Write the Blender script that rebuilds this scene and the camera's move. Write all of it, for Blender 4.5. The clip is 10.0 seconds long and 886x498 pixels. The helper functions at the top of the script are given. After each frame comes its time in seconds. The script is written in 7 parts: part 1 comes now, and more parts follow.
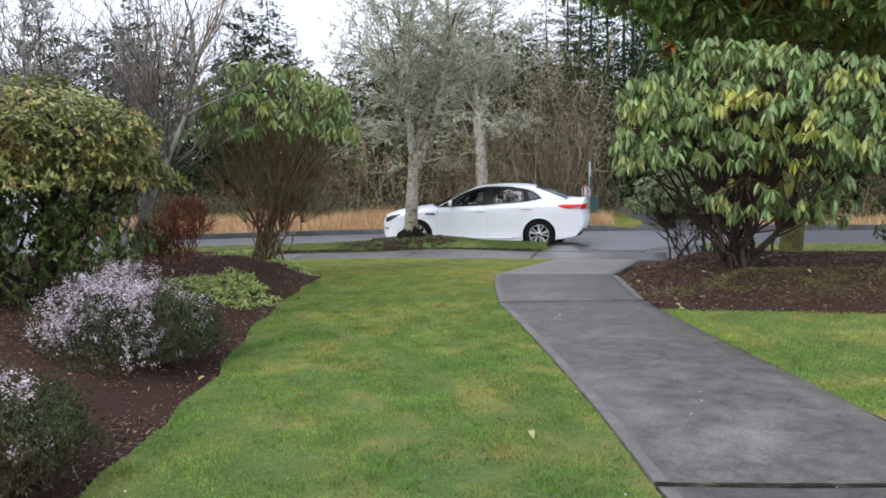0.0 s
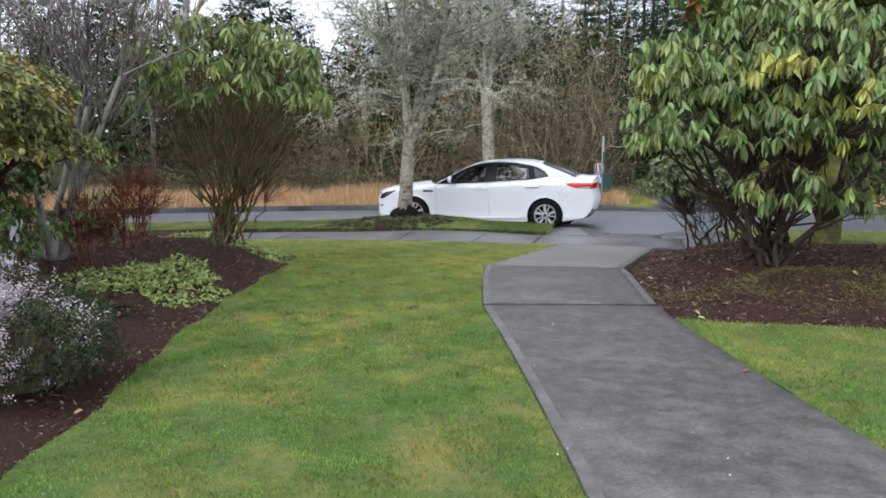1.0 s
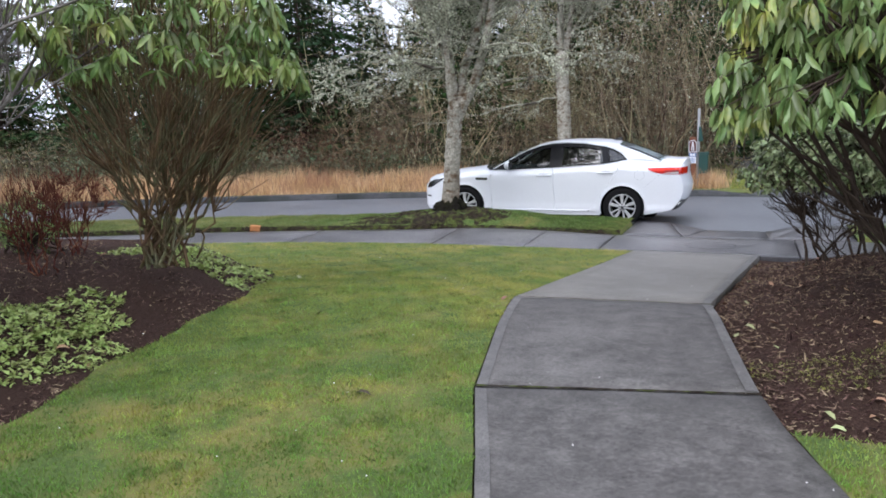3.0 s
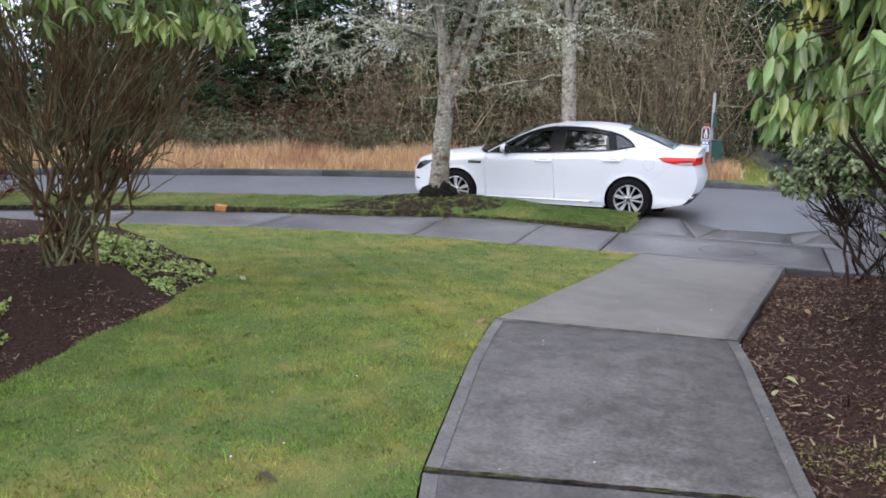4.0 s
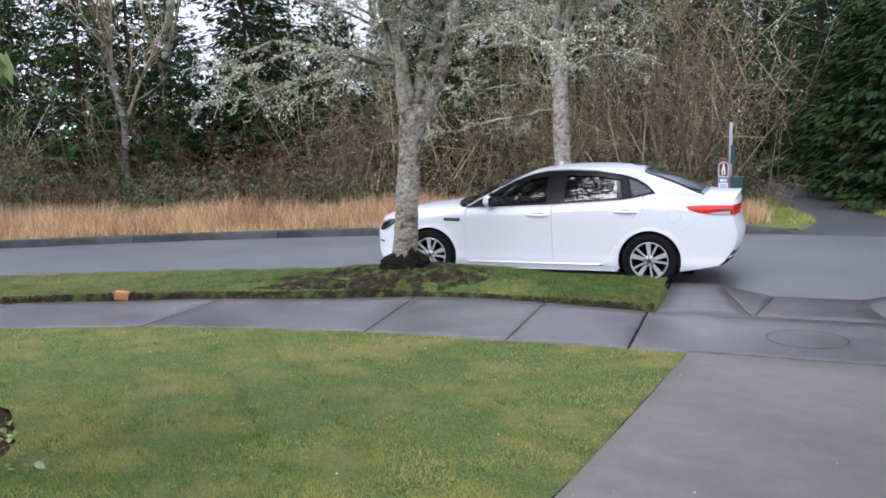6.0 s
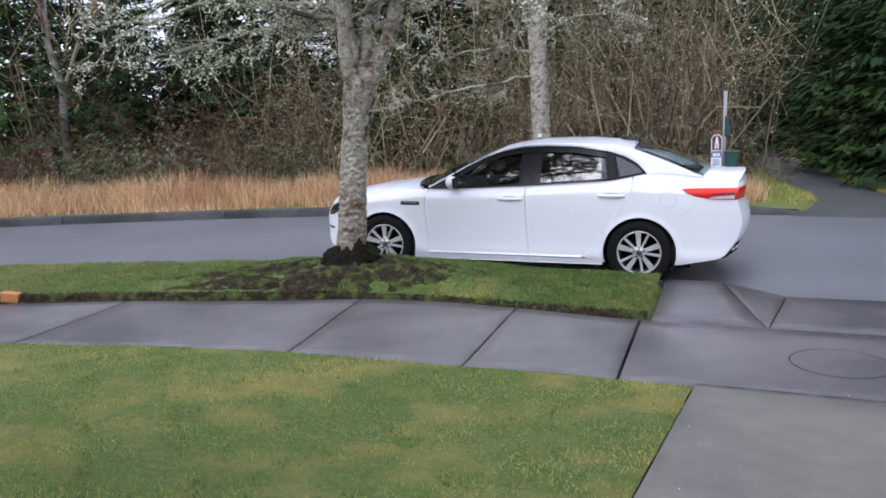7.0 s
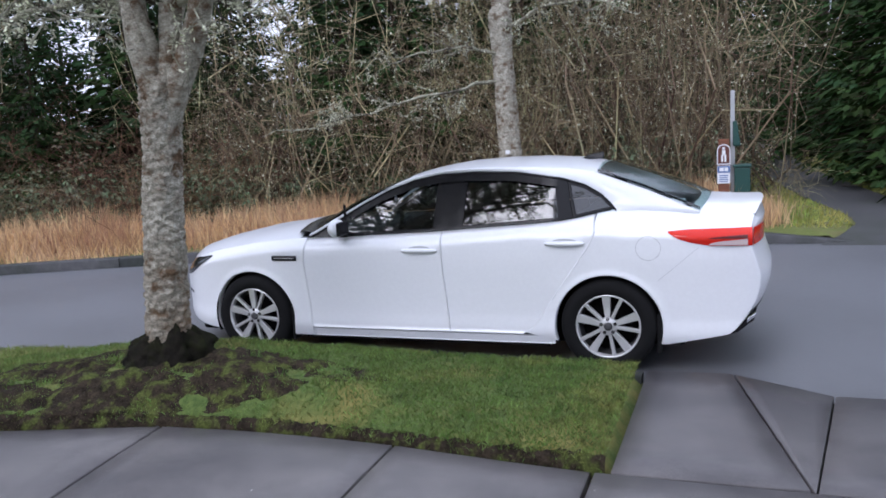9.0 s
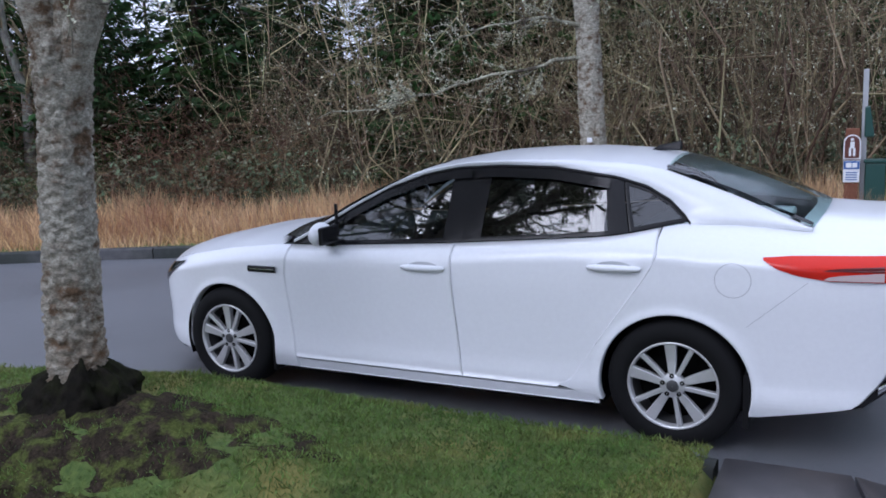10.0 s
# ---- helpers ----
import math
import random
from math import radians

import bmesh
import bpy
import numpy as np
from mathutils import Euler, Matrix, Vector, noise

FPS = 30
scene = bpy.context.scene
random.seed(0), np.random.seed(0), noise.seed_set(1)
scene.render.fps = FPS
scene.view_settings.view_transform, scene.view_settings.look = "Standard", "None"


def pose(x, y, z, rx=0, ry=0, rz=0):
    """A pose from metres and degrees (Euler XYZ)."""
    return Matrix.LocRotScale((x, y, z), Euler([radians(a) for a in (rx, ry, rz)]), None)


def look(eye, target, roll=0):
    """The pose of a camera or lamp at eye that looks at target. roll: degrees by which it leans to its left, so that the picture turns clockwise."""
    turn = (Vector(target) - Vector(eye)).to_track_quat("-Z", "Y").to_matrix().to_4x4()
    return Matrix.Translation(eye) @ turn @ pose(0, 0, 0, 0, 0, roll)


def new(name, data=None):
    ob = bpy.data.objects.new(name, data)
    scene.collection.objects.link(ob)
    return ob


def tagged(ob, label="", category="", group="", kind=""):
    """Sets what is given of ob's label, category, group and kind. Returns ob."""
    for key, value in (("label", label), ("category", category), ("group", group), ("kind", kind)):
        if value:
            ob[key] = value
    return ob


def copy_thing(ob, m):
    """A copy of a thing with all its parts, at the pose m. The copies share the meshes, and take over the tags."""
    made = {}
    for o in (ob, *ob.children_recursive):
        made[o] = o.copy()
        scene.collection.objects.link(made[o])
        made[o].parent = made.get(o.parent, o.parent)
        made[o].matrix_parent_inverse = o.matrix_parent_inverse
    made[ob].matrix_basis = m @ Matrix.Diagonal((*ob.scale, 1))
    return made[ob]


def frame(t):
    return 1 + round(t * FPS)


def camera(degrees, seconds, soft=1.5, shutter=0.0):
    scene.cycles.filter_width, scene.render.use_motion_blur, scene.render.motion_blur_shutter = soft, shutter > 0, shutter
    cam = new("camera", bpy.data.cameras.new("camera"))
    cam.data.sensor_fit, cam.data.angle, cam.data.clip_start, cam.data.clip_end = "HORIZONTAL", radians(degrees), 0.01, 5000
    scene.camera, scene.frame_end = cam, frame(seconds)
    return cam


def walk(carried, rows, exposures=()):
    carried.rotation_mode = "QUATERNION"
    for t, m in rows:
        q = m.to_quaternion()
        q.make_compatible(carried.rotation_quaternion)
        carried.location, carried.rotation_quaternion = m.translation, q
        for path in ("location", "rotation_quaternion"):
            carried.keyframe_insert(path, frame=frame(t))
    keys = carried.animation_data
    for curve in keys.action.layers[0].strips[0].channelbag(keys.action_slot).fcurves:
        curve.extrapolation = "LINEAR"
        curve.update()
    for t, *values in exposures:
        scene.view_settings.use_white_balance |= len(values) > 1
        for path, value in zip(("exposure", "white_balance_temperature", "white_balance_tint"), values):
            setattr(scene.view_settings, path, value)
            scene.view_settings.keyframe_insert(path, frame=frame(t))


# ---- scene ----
cam = camera(56.0, 10.0, soft=1.75)
PATH = [
    (0, (1.941, -18.541, 1.757), (1.507, -16.597, 1.573), -1.0),
    (0.5, (1.971, -17.795, 1.758), (1.485, -15.875, 1.482), 0.8),
    (1, (1.980, -17.077, 1.789), (1.513, -15.148, 1.539), -0.1),
    (1.5, (2.014, -16.393, 1.766), (1.499, -14.473, 1.551), -1.0),
    (2, (2.031, -15.626, 1.785), (1.486, -13.717, 1.545), -2.1),
    (2.5, (2.026, -14.891, 1.803), (1.488, -12.977, 1.579), -1.3),
    (2.7, (2.048, -14.610, 1.831), (1.403, -12.733, 1.579), -2.6),
    (4, (1.781, -12.865, 1.889), (1.095, -11.022, 1.521), 1.0),
    (4.5, (1.623, -12.187, 1.914), (0.933, -10.335, 1.605), 0.4),
    (5, (1.419, -11.547, 1.919), (0.724, -9.705, 1.566), -1.7),
    (5.5, (1.160, -10.793, 1.921), (0.507, -8.924, 1.638), -1.4),
    (5.7, (1.122, -10.541, 1.898), (0.436, -8.681, 1.634), -1.4),
    (6.8, (0.761, -8.832, 1.864), (0.151, -6.956, 1.534), -1.1),
    (7, (0.769, -8.590, 1.876), (0.142, -6.722, 1.533), -1.2),
    (7.5, (0.746, -7.825, 1.905), (0.170, -5.935, 1.597), -1.7),
    (8, (0.749, -7.140, 1.870), (0.146, -5.275, 1.475), -1.0),
    (8.5, (0.771, -6.333, 1.848), (0.227, -4.425, 1.598), -1.1),
    (9, (0.820, -5.636, 1.798), (0.160, -3.772, 1.493), -3.1),
    (9.5, (0.848, -4.797, 1.763), (0.195, -2.914, 1.595), -2.1),
    (10, (0.802, -4.010, 1.717), (-0.092, -2.251, 1.391), -2.4),
]
walk(cam, [(t, look(eye, target, roll)) for t, eye, target, roll in PATH], exposures=[(0, 0.76, 6150, 13), (2.5, 0.84, 6020, 14), (4.5, 0.95, 5950, 17), (5.5, 0.97, 5900, 18), (7.5, 0.72, 5850, 18), (8.5, 0.70, 5800, 18), (9.5, 0.52, 5700, 18), (10, 0.37, 5500, 18)])

# ---- light ----
world = bpy.data.worlds.new("world")
scene.world = world
world.use_nodes = True
wn, wl = world.node_tree.nodes, world.node_tree.links
wn.clear()
sky = wn.new("ShaderNodeTexSky")
sky.sky_type = "NISHITA"
sky.sun_disc = False
sky.sun_elevation, sky.sun_rotation = radians(43), radians(199)
sky.air_density, sky.dust_density, sky.ozone_density = 1.0, 6.0, 1.0
cloud = wn.new("ShaderNodeMix")
cloud.data_type = "RGBA"
cloud.inputs[0].default_value = 0.95
cloud.inputs[7].default_value = (9.3, 9.8, 10.7, 1)
bg = wn.new("ShaderNodeBackground")
bg.inputs[1].default_value = 0.10
wo = wn.new("ShaderNodeOutputWorld")
wl.new(sky.outputs[0], cloud.inputs[6])
wl.new(cloud.outputs[2], bg.inputs[0])
wl.new(bg.outputs[0], wo.inputs[0])
sun_data = bpy.data.lights.new("sun", "SUN")
sun_data.energy, sun_data.angle, sun_data.color = 1.05, radians(35), (1.0, 0.97, 0.93)
sun = new("sun", sun_data)
sun.matrix_world = look((-6, -17, 17), (0, 0, 0))


# ---- materials ----
def mat(name, c1, c2, scale=8.0, c3=None, scale3=0.6, rough=0.85, bump=0.0, bscale=60.0, metal=0.0, island=0.0,
        coat=0.0, spec=0.3, thin=0.0, local=False, amount3=(0.45, 0.65), detail=6.0, rnd=0.0, stretch=None, fine=None, dry=None):
    """Principled material: c1 and c2 mixed by a fine noise, c3 laid in at a coarse one; island/rnd vary the value piece by piece."""
    m = bpy.data.materials.new(name)
    m.use_nodes = True
    n, l = m.node_tree.nodes, m.node_tree.links
    b = n["Principled BSDF"]
    out = n["Material Output"]
    if local:
        src = n.new("ShaderNodeTexCoord").outputs["Object"]
    else:
        src = n.new("ShaderNodeNewGeometry").outputs["Position"]
    if stretch:
        mp = n.new("ShaderNodeMapping")
        mp.inputs["Scale"].default_value = stretch
        l.new(src, mp.inputs[0])
        src = mp.outputs[0]

    def noise_at(s, d):
        t = n.new("ShaderNodeTexNoise")
        t.inputs["Scale"].default_value, t.inputs["Detail"].default_value = s, d
        t.inputs["Roughness"].default_value = 0.65
        l.new(src, t.inputs["Vector"])
        return t.outputs["Fac"]

    def ramp(fac, lo, hi):
        r = n.new("ShaderNodeMapRange")
        r.inputs[1].default_value, r.inputs[2].default_value = lo, hi
        l.new(fac, r.inputs[0])
        return r.outputs[0]

    def mix(fac, a, c, mode="MIX"):
        x = n.new("ShaderNodeMix")
        x.data_type, x.blend_type = "RGBA", mode
        for sock, v in ((x.inputs[0], fac), (x.inputs[6], a), (x.inputs[7], c)):
            if isinstance(v, (tuple, list)):
                sock.default_value = (*v, 1)
            elif isinstance(v, (int, float)):
                sock.default_value = v
            else:
                l.new(v, sock)
        return x.outputs[2]

    col = mix(ramp(noise_at(scale, detail), 0.3, 0.7), c1, c2)
    if c3:
        col = mix(ramp(noise_at(scale3, 5.0), *amount3), col, c3)
    if fine:
        f1 = n.new("ShaderNodeMapRange")
        f1.inputs[1].default_value, f1.inputs[2].default_value = 0.3, 0.7
        f1.inputs[3].default_value, f1.inputs[4].default_value = 1 - fine[1], 1 + fine[1]
        l.new(noise_at(fine[0], 4.0), f1.inputs[0])
        h1 = n.new("ShaderNodeHueSaturation")
        l.new(f1.outputs[0], h1.inputs["Value"])
        l.new(col, h1.inputs["Color"])
        col = h1.outputs[0]
    for amount, socket in ((island, "g"), (rnd, "o")):
        if amount:
            s = n.new("ShaderNodeNewGeometry").outputs["Random Per Island"] if socket == "g" else n.new("ShaderNodeObjectInfo").outputs["Random"]
            hs = n.new("ShaderNodeHueSaturation")
            r = n.new("ShaderNodeMapRange")
            r.inputs[3].default_value, r.inputs[4].default_value = 1 - amount, 1 + amount
            l.new(s, r.inputs[0])
            l.new(r.outputs[0], hs.inputs["Value"])
            r2 = n.new("ShaderNodeMapRange")
            r2.inputs[3].default_value, r2.inputs[4].default_value = 0.5 - amount * 0.05, 0.5 + amount * 0.05
            l.new(s, r2.inputs[0])
            l.new(r2.outputs[0], hs.inputs["Hue"])
            l.new(col, hs.inputs["Color"])
            col = hs.outputs[0]
    if dry:
        sep = n.new("ShaderNodeSeparateXYZ")
        l.new(src, sep.inputs[0])
        add = n.new("ShaderNodeMath")
        add.operation = "MULTIPLY_ADD"
        l.new(noise_at(0.35, 4.0), add.inputs[0])
        add.inputs[1].default_value = -4.0
        l.new(sep.outputs[dry[3]], add.inputs[2])
        cap = n.new("ShaderNodeMath")
        cap.operation = "MULTIPLY"
        cap.inputs[1].default_value = dry[4]
        spots = n.new("ShaderNodeMath")
        spots.operation = "MULTIPLY"
        l.new(ramp(noise_at(2.1, 5.0), 0.30, 0.66), spots.inputs[0])
        l.new(ramp(add.outputs[0], dry[1], dry[0]), spots.inputs[1])
        l.new(spots.outputs[0], cap.inputs[0])
        col = mix(cap.outputs[0], col, dry[2])
    l.new(col, b.inputs["Base Color"])
    b.inputs["Roughness"].default_value = rough
    b.inputs["Metallic"].default_value = metal
    b.inputs["Specular IOR Level"].default_value = spec
    b.inputs["Coat Weight"].default_value = coat
    b.inputs["Coat Roughness"].default_value = 0.03
    if bump:
        bp = n.new("ShaderNodeBump")
        bp.inputs["Strength"].default_value = bump
        bp.inputs["Distance"].default_value = 0.02
        l.new(noise_at(bscale, 8.0), bp.inputs["Height"])
        l.new(bp.outputs[0], b.inputs["Normal"])
    if thin:
        tr = n.new("ShaderNodeBsdfTranslucent")
        l.new(col, tr.inputs[0])
        mx = n.new("ShaderNodeMixShader")
        mx.inputs[0].default_value = thin
        l.new(b.outputs[0], mx.inputs[1])
        l.new(tr.outputs[0], mx.inputs[2])
        l.new(mx.outputs[0], out.inputs[0])
    return m


M_LAWN = mat("lawn_soil", (0.055, 0.095, 0.022), (0.13, 0.18, 0.045), 30, (0.22, 0.20, 0.06), 1.9, 0.95, 0.8, 120)
M_BLADE = mat("grass_blades", (0.088, 0.19, 0.027), (0.225, 0.325, 0.060), 1.3, (0.42, 0.36, 0.075), 1.9, 0.5, island=0.5, thin=0.35, amount3=(0.56, 0.78), fine=(4.5, 0.42), dry=(-7.5, -13.5, (0.52, 0.45, 0.14), 1, 0.95))
M_STRIP = mat("strip_grass_blades", (0.065, 0.120, 0.024), (0.16, 0.215, 0.055), 3.0, (0.21, 0.195, 0.06), 1.6, 0.55, island=0.5, thin=0.3, amount3=(0.53, 0.72), fine=(9, 0.45), dry=(-9.5, -5.0, (0.38, 0.36, 0.15), 0, 0.9))
M_MULCH = mat("bark_mulch", (0.016, 0.009, 0.007), (0.085, 0.050, 0.038), 45, (0.05, 0.030, 0.022), 2.0, 0.95, 1.0, 70, fine=(160, 0.6), spec=0.08)
M_CHIP = mat("bark_chips", (0.028, 0.015, 0.011), (0.24, 0.155, 0.115), 30, rough=0.9, island=0.9, spec=0.08)
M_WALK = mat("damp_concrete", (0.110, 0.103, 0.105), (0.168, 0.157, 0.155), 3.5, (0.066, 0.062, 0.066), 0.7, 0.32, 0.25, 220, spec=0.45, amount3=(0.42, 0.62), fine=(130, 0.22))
M_WALK_NEW = mat("plain_path_concrete", (0.145, 0.134, 0.119), (0.20, 0.184, 0.163), 4, (0.118, 0.108, 0.097), 0.9, 0.5, 0.25, 220, spec=0.35, fine=(130, 0.2))
M_WALK_OLD = mat("old_path_concrete", (0.060, 0.055, 0.051), (0.130, 0.120, 0.112), 8, (0.19, 0.178, 0.165), 1.6, 0.52, 0.35, 200, spec=0.22, amount3=(0.50, 0.78), fine=(45, 0.35))
M_EDGE = mat("tooled_concrete_edge", (0.082, 0.077, 0.073), (0.150, 0.140, 0.131), 9, (0.20, 0.19, 0.175), 2.4, 0.5, 0.3, 200, amount3=(0.5, 0.75), fine=(80, 0.35))
M_ROAD = mat("wet_asphalt", (0.094, 0.097, 0.107), (0.141, 0.145, 0.158), 90, (0.092, 0.094, 0.102), 0.5, 0.43, 0.25, 120, spec=1.0, fine=(150, 0.2))
M_TRAIL = mat("trail_asphalt", (0.055, 0.055, 0.058), (0.085, 0.085, 0.088), 30, (0.045, 0.050, 0.042), 0.6, 0.6, 0.3, 200)
M_KERB = mat("kerb_concrete", (0.045, 0.045, 0.05), (0.09, 0.09, 0.09), 8, (0.035, 0.04, 0.035), 1.2, 0.8, 0.4, 90)
M_FOREST = mat("forest_floor", (0.05, 0.035, 0.022), (0.11, 0.075, 0.045), 9, (0.05, 0.065, 0.02), 0.8, 0.95, 0.8, 30, spec=0.08)
M_VERGE = mat("mossy_verge", (0.10, 0.13, 0.03), (0.16, 0.18, 0.05), 12, (0.16, 0.13, 0.07), 1.0, 0.95, 0.7, 60)
M_TAN = mat("dry_grass", (0.54, 0.34, 0.18), (0.75, 0.54, 0.34), 2, (0.38, 0.19, 0.12), 0.5, 0.8, island=0.4, thin=0.35, spec=0.08, amount3=(0.52, 0.70))
M_BARK = mat("grey_bark", (0.10, 0.09, 0.08), (0.30, 0.29, 0.26), 14, (0.35, 0.37, 0.30), 5, 0.9, 0.9, 40, local=True, stretch=(1, 1, 0.5))
M_LICHEN_BARK = mat("lichen_bark", (0.20, 0.18, 0.14), (0.52, 0.50, 0.42), 22, (0.13, 0.085, 0.05), 7, 0.95, 1.0, 60, local=True, stretch=(1, 1, 1.4), amount3=(0.50, 0.64), fine=(80, 0.45), dry=(-1.8, -0.7, (0.17, 0.10, 0.045), 2, 0.85))
M_LICHEN = mat("pale_lichen", (0.52, 0.54, 0.38), (0.78, 0.79, 0.63), 9, rough=0.95, island=0.4, thin=0.2)
M_LIMB = mat("lichen_limbs", (0.17, 0.155, 0.115), (0.42, 0.43, 0.33), 14, (0.06, 0.05, 0.038), 4, 0.9, local=True, amount3=(0.46, 0.6))
M_TWIG = mat("bare_twigs", (0.14, 0.100, 0.064), (0.40, 0.31, 0.20), 2, (0.29, 0.27, 0.16), 0.9, 0.9, island=0.55, local=True, rnd=0.5, spec=0.08)
M_REDTWIG = mat("red_twigs", (0.090, 0.048, 0.032), (0.21, 0.120, 0.080), 4, rough=0.85, island=0.45, local=True, rnd=0.35, spec=0.08)
M_GREYTWIG = mat("knobbly_grey_twigs", (0.10, 0.085, 0.075), (0.26, 0.235, 0.215), 9, (0.07, 0.055, 0.05), 3, 0.9, local=True, island=0.3, spec=0.08)
M_REDSHRUB = mat("dark_red_twigs", (0.085, 0.026, 0.018), (0.20, 0.075, 0.05), 4, rough=0.85, island=0.45, local=True, spec=0.08)
M_STEM = mat("shrub_stems", (0.09, 0.055, 0.03), (0.21, 0.14, 0.08), 9, (0.17, 0.18, 0.10), 3, 0.9, 0.6, 50, local=True, island=0.25, spec=0.08)
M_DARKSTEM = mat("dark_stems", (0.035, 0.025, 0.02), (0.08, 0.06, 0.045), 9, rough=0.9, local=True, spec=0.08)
M_RHODO = mat("rhododendron_leaf", (0.11, 0.19, 0.06), (0.25, 0.32, 0.11), 3, (0.56, 0.50, 0.09), 1.6, 0.38, island=0.45, spec=0.5, thin=0.22, amount3=(0.50, 0.70))
M_RHODO2 = mat("rhododendron_leaf_green", (0.10, 0.165, 0.045), (0.21, 0.28, 0.085), 3, (0.34, 0.37, 0.10), 1.5, 0.4, island=0.45, spec=0.5, thin=0.18)
M_DEEPLEAF = mat("deep_green_leaf", (0.09, 0.17, 0.04), (0.27, 0.38, 0.09), 3, (0.46, 0.44, 0.07), 1.1, amount3=(0.58, 0.78), rough=0.4, island=0.4, spec=0.5, thin=0.1)
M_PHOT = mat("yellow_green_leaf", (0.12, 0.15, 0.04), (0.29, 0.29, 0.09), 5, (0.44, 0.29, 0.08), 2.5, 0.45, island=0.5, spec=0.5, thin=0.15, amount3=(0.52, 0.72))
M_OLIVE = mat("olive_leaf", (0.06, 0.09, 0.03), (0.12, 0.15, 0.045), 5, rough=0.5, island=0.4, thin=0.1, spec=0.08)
M_REDLEAF = mat("rust_leaf", (0.28, 0.09, 0.03), (0.40, 0.16, 0.06), 6, rough=0.6, island=0.3, thin=0.1)
M_HEATH = mat("heather_green", (0.026, 0.040, 0.016), (0.075, 0.095, 0.040), 6, (0.07, 0.05, 0.03), 3, rough=0.8, island=0.45, spec=0.08)
M_BLOOM = mat("pale_pink_bloom", (0.40, 0.32, 0.36), (0.60, 0.53, 0.56), 9, rough=0.8, island=0.3, thin=0.2)
M_COVER = mat("yellow_groundcover", (0.26, 0.34, 0.08), (0.42, 0.48, 0.17), 8, rough=0.6, island=0.4, thin=0.2)
M_CONIFER = mat("conifer_needles", (0.015, 0.036, 0.010), (0.052, 0.088, 0.024), 1.6, (0.028, 0.054, 0.025), 0.6, 0.75, island=0.45, thin=0.12, spec=0.06, rnd=0.3)
M_IVY = mat("undergrowth_leaf", (0.05, 0.08, 0.04), (0.16, 0.20, 0.11), 3, (0.13, 0.10, 0.07), 0.8, 0.55, island=0.55, thin=0.1, spec=0.15)
M_PALEVAR = mat("variegated_leaf", (0.12, 0.17, 0.06), (0.36, 0.39, 0.21), 12, (0.10, 0.14, 0.05), 3, 0.45, island=0.55, spec=0.5, thin=0.15)
M_MOSS = mat("moss", (0.13, 0.145, 0.035), (0.26, 0.25, 0.06), 15, (0.07, 0.06, 0.035), 3, 0.95, 0.8, 80)
M_SOILROOT = mat("dark_root_soil", (0.010, 0.008, 0.006), (0.05, 0.038, 0.026), 14, (0.075, 0.09, 0.025), 9, 0.95, 1.0, 40, fine=(70, 0.5), amount3=(0.5, 0.62), spec=0.08)


# ---- mesh helpers ----
def mesh(name, V, F, material, smooth=False, mats=None, index=None):
    V = np.asarray(V, dtype=np.float32).reshape(-1, 3)
    me = bpy.data.meshes.new(name)
    F = np.asarray(F, dtype=np.int32)
    k = F.shape[1]
    me.vertices.add(len(V))
    me.vertices.foreach_set("co", V.ravel())
    me.loops.add(F.size)
    me.loops.foreach_set("vertex_index", F.ravel())
    me.polygons.add(len(F))
    me.polygons.foreach_set("loop_start", np.arange(0, F.size, k, dtype=np.int32))
    me.polygons.foreach_set("loop_total", np.full(len(F), k, dtype=np.int32))
    for m in (mats or [material]):
        me.materials.append(m)
    if index is not None:
        me.polygons.foreach_set("material_index", np.asarray(index, dtype=np.int32))
    if smooth:
        me.polygons.foreach_set("use_smooth", np.ones(len(F), dtype=bool))
    me.update(calc_edges=True)
    me.validate()
    return me


def put(name, me, parent=None, label="", category="", group="", kind="", m=None):
    ob = new(name, me)
    if parent is not None:
        ob.parent = parent
    if m is not None:
        ob.matrix_basis = m
    return tagged(ob, label, category, group, kind)


def part(name, bm, material, parent, label="", smooth=False):
    me = bpy.data.meshes.new(name)
    bm.to_mesh(me)
    bm.free()
    me.materials.append(material)
    if smooth:
        me.polygons.foreach_set("use_smooth", np.ones(len(me.polygons), dtype=bool))
    return put(name, me, parent, label)


def grid_faces(nu, nv):
    """Quads of a grid with nu columns and nv rows of points, row after row."""
    a = (np.arange(nv - 1)[:, None] * nu + np.arange(nu - 1)[None]).ravel()
    return np.stack([a, a + 1, a + nu + 1, a + nu], 1)


def tubes(segs, sides=4):
    """Tapered prisms. segs: rows of x0 y0 z0 x1 y1 z1 r0 r1."""
    s = np.asarray(segs, dtype=np.float64)
    p0, p1, r0, r1 = s[:, :3], s[:, 3:6], s[:, 6], s[:, 7]
    d = p1 - p0
    d /= np.linalg.norm(d, axis=1, keepdims=True) + 1e-9
    ref = np.where(np.abs(d[:, 2:3]) > 0.9, [[1.0, 0, 0]], [[0, 0, 1.0]])
    u = np.cross(d, ref)
    u /= np.linalg.norm(u, axis=1, keepdims=True) + 1e-9
    v = np.cross(d, u)
    a = np.arange(sides) / sides * 2 * np.pi
    ring = u[:, None] * np.cos(a)[None, :, None] + v[:, None] * np.sin(a)[None, :, None]
    V = np.concatenate([p0[:, None] + ring * r0[:, None, None], p1[:, None] + ring * r1[:, None, None]], 1)
    k = np.arange(sides)
    base = np.stack([k, (k + 1) % sides, (k + 1) % sides + sides, k + sides], 1)
    F = (np.arange(len(s)) * 2 * sides)[:, None, None] + base[None]
    return V.reshape(-1, 3), F.reshape(-1, 4)


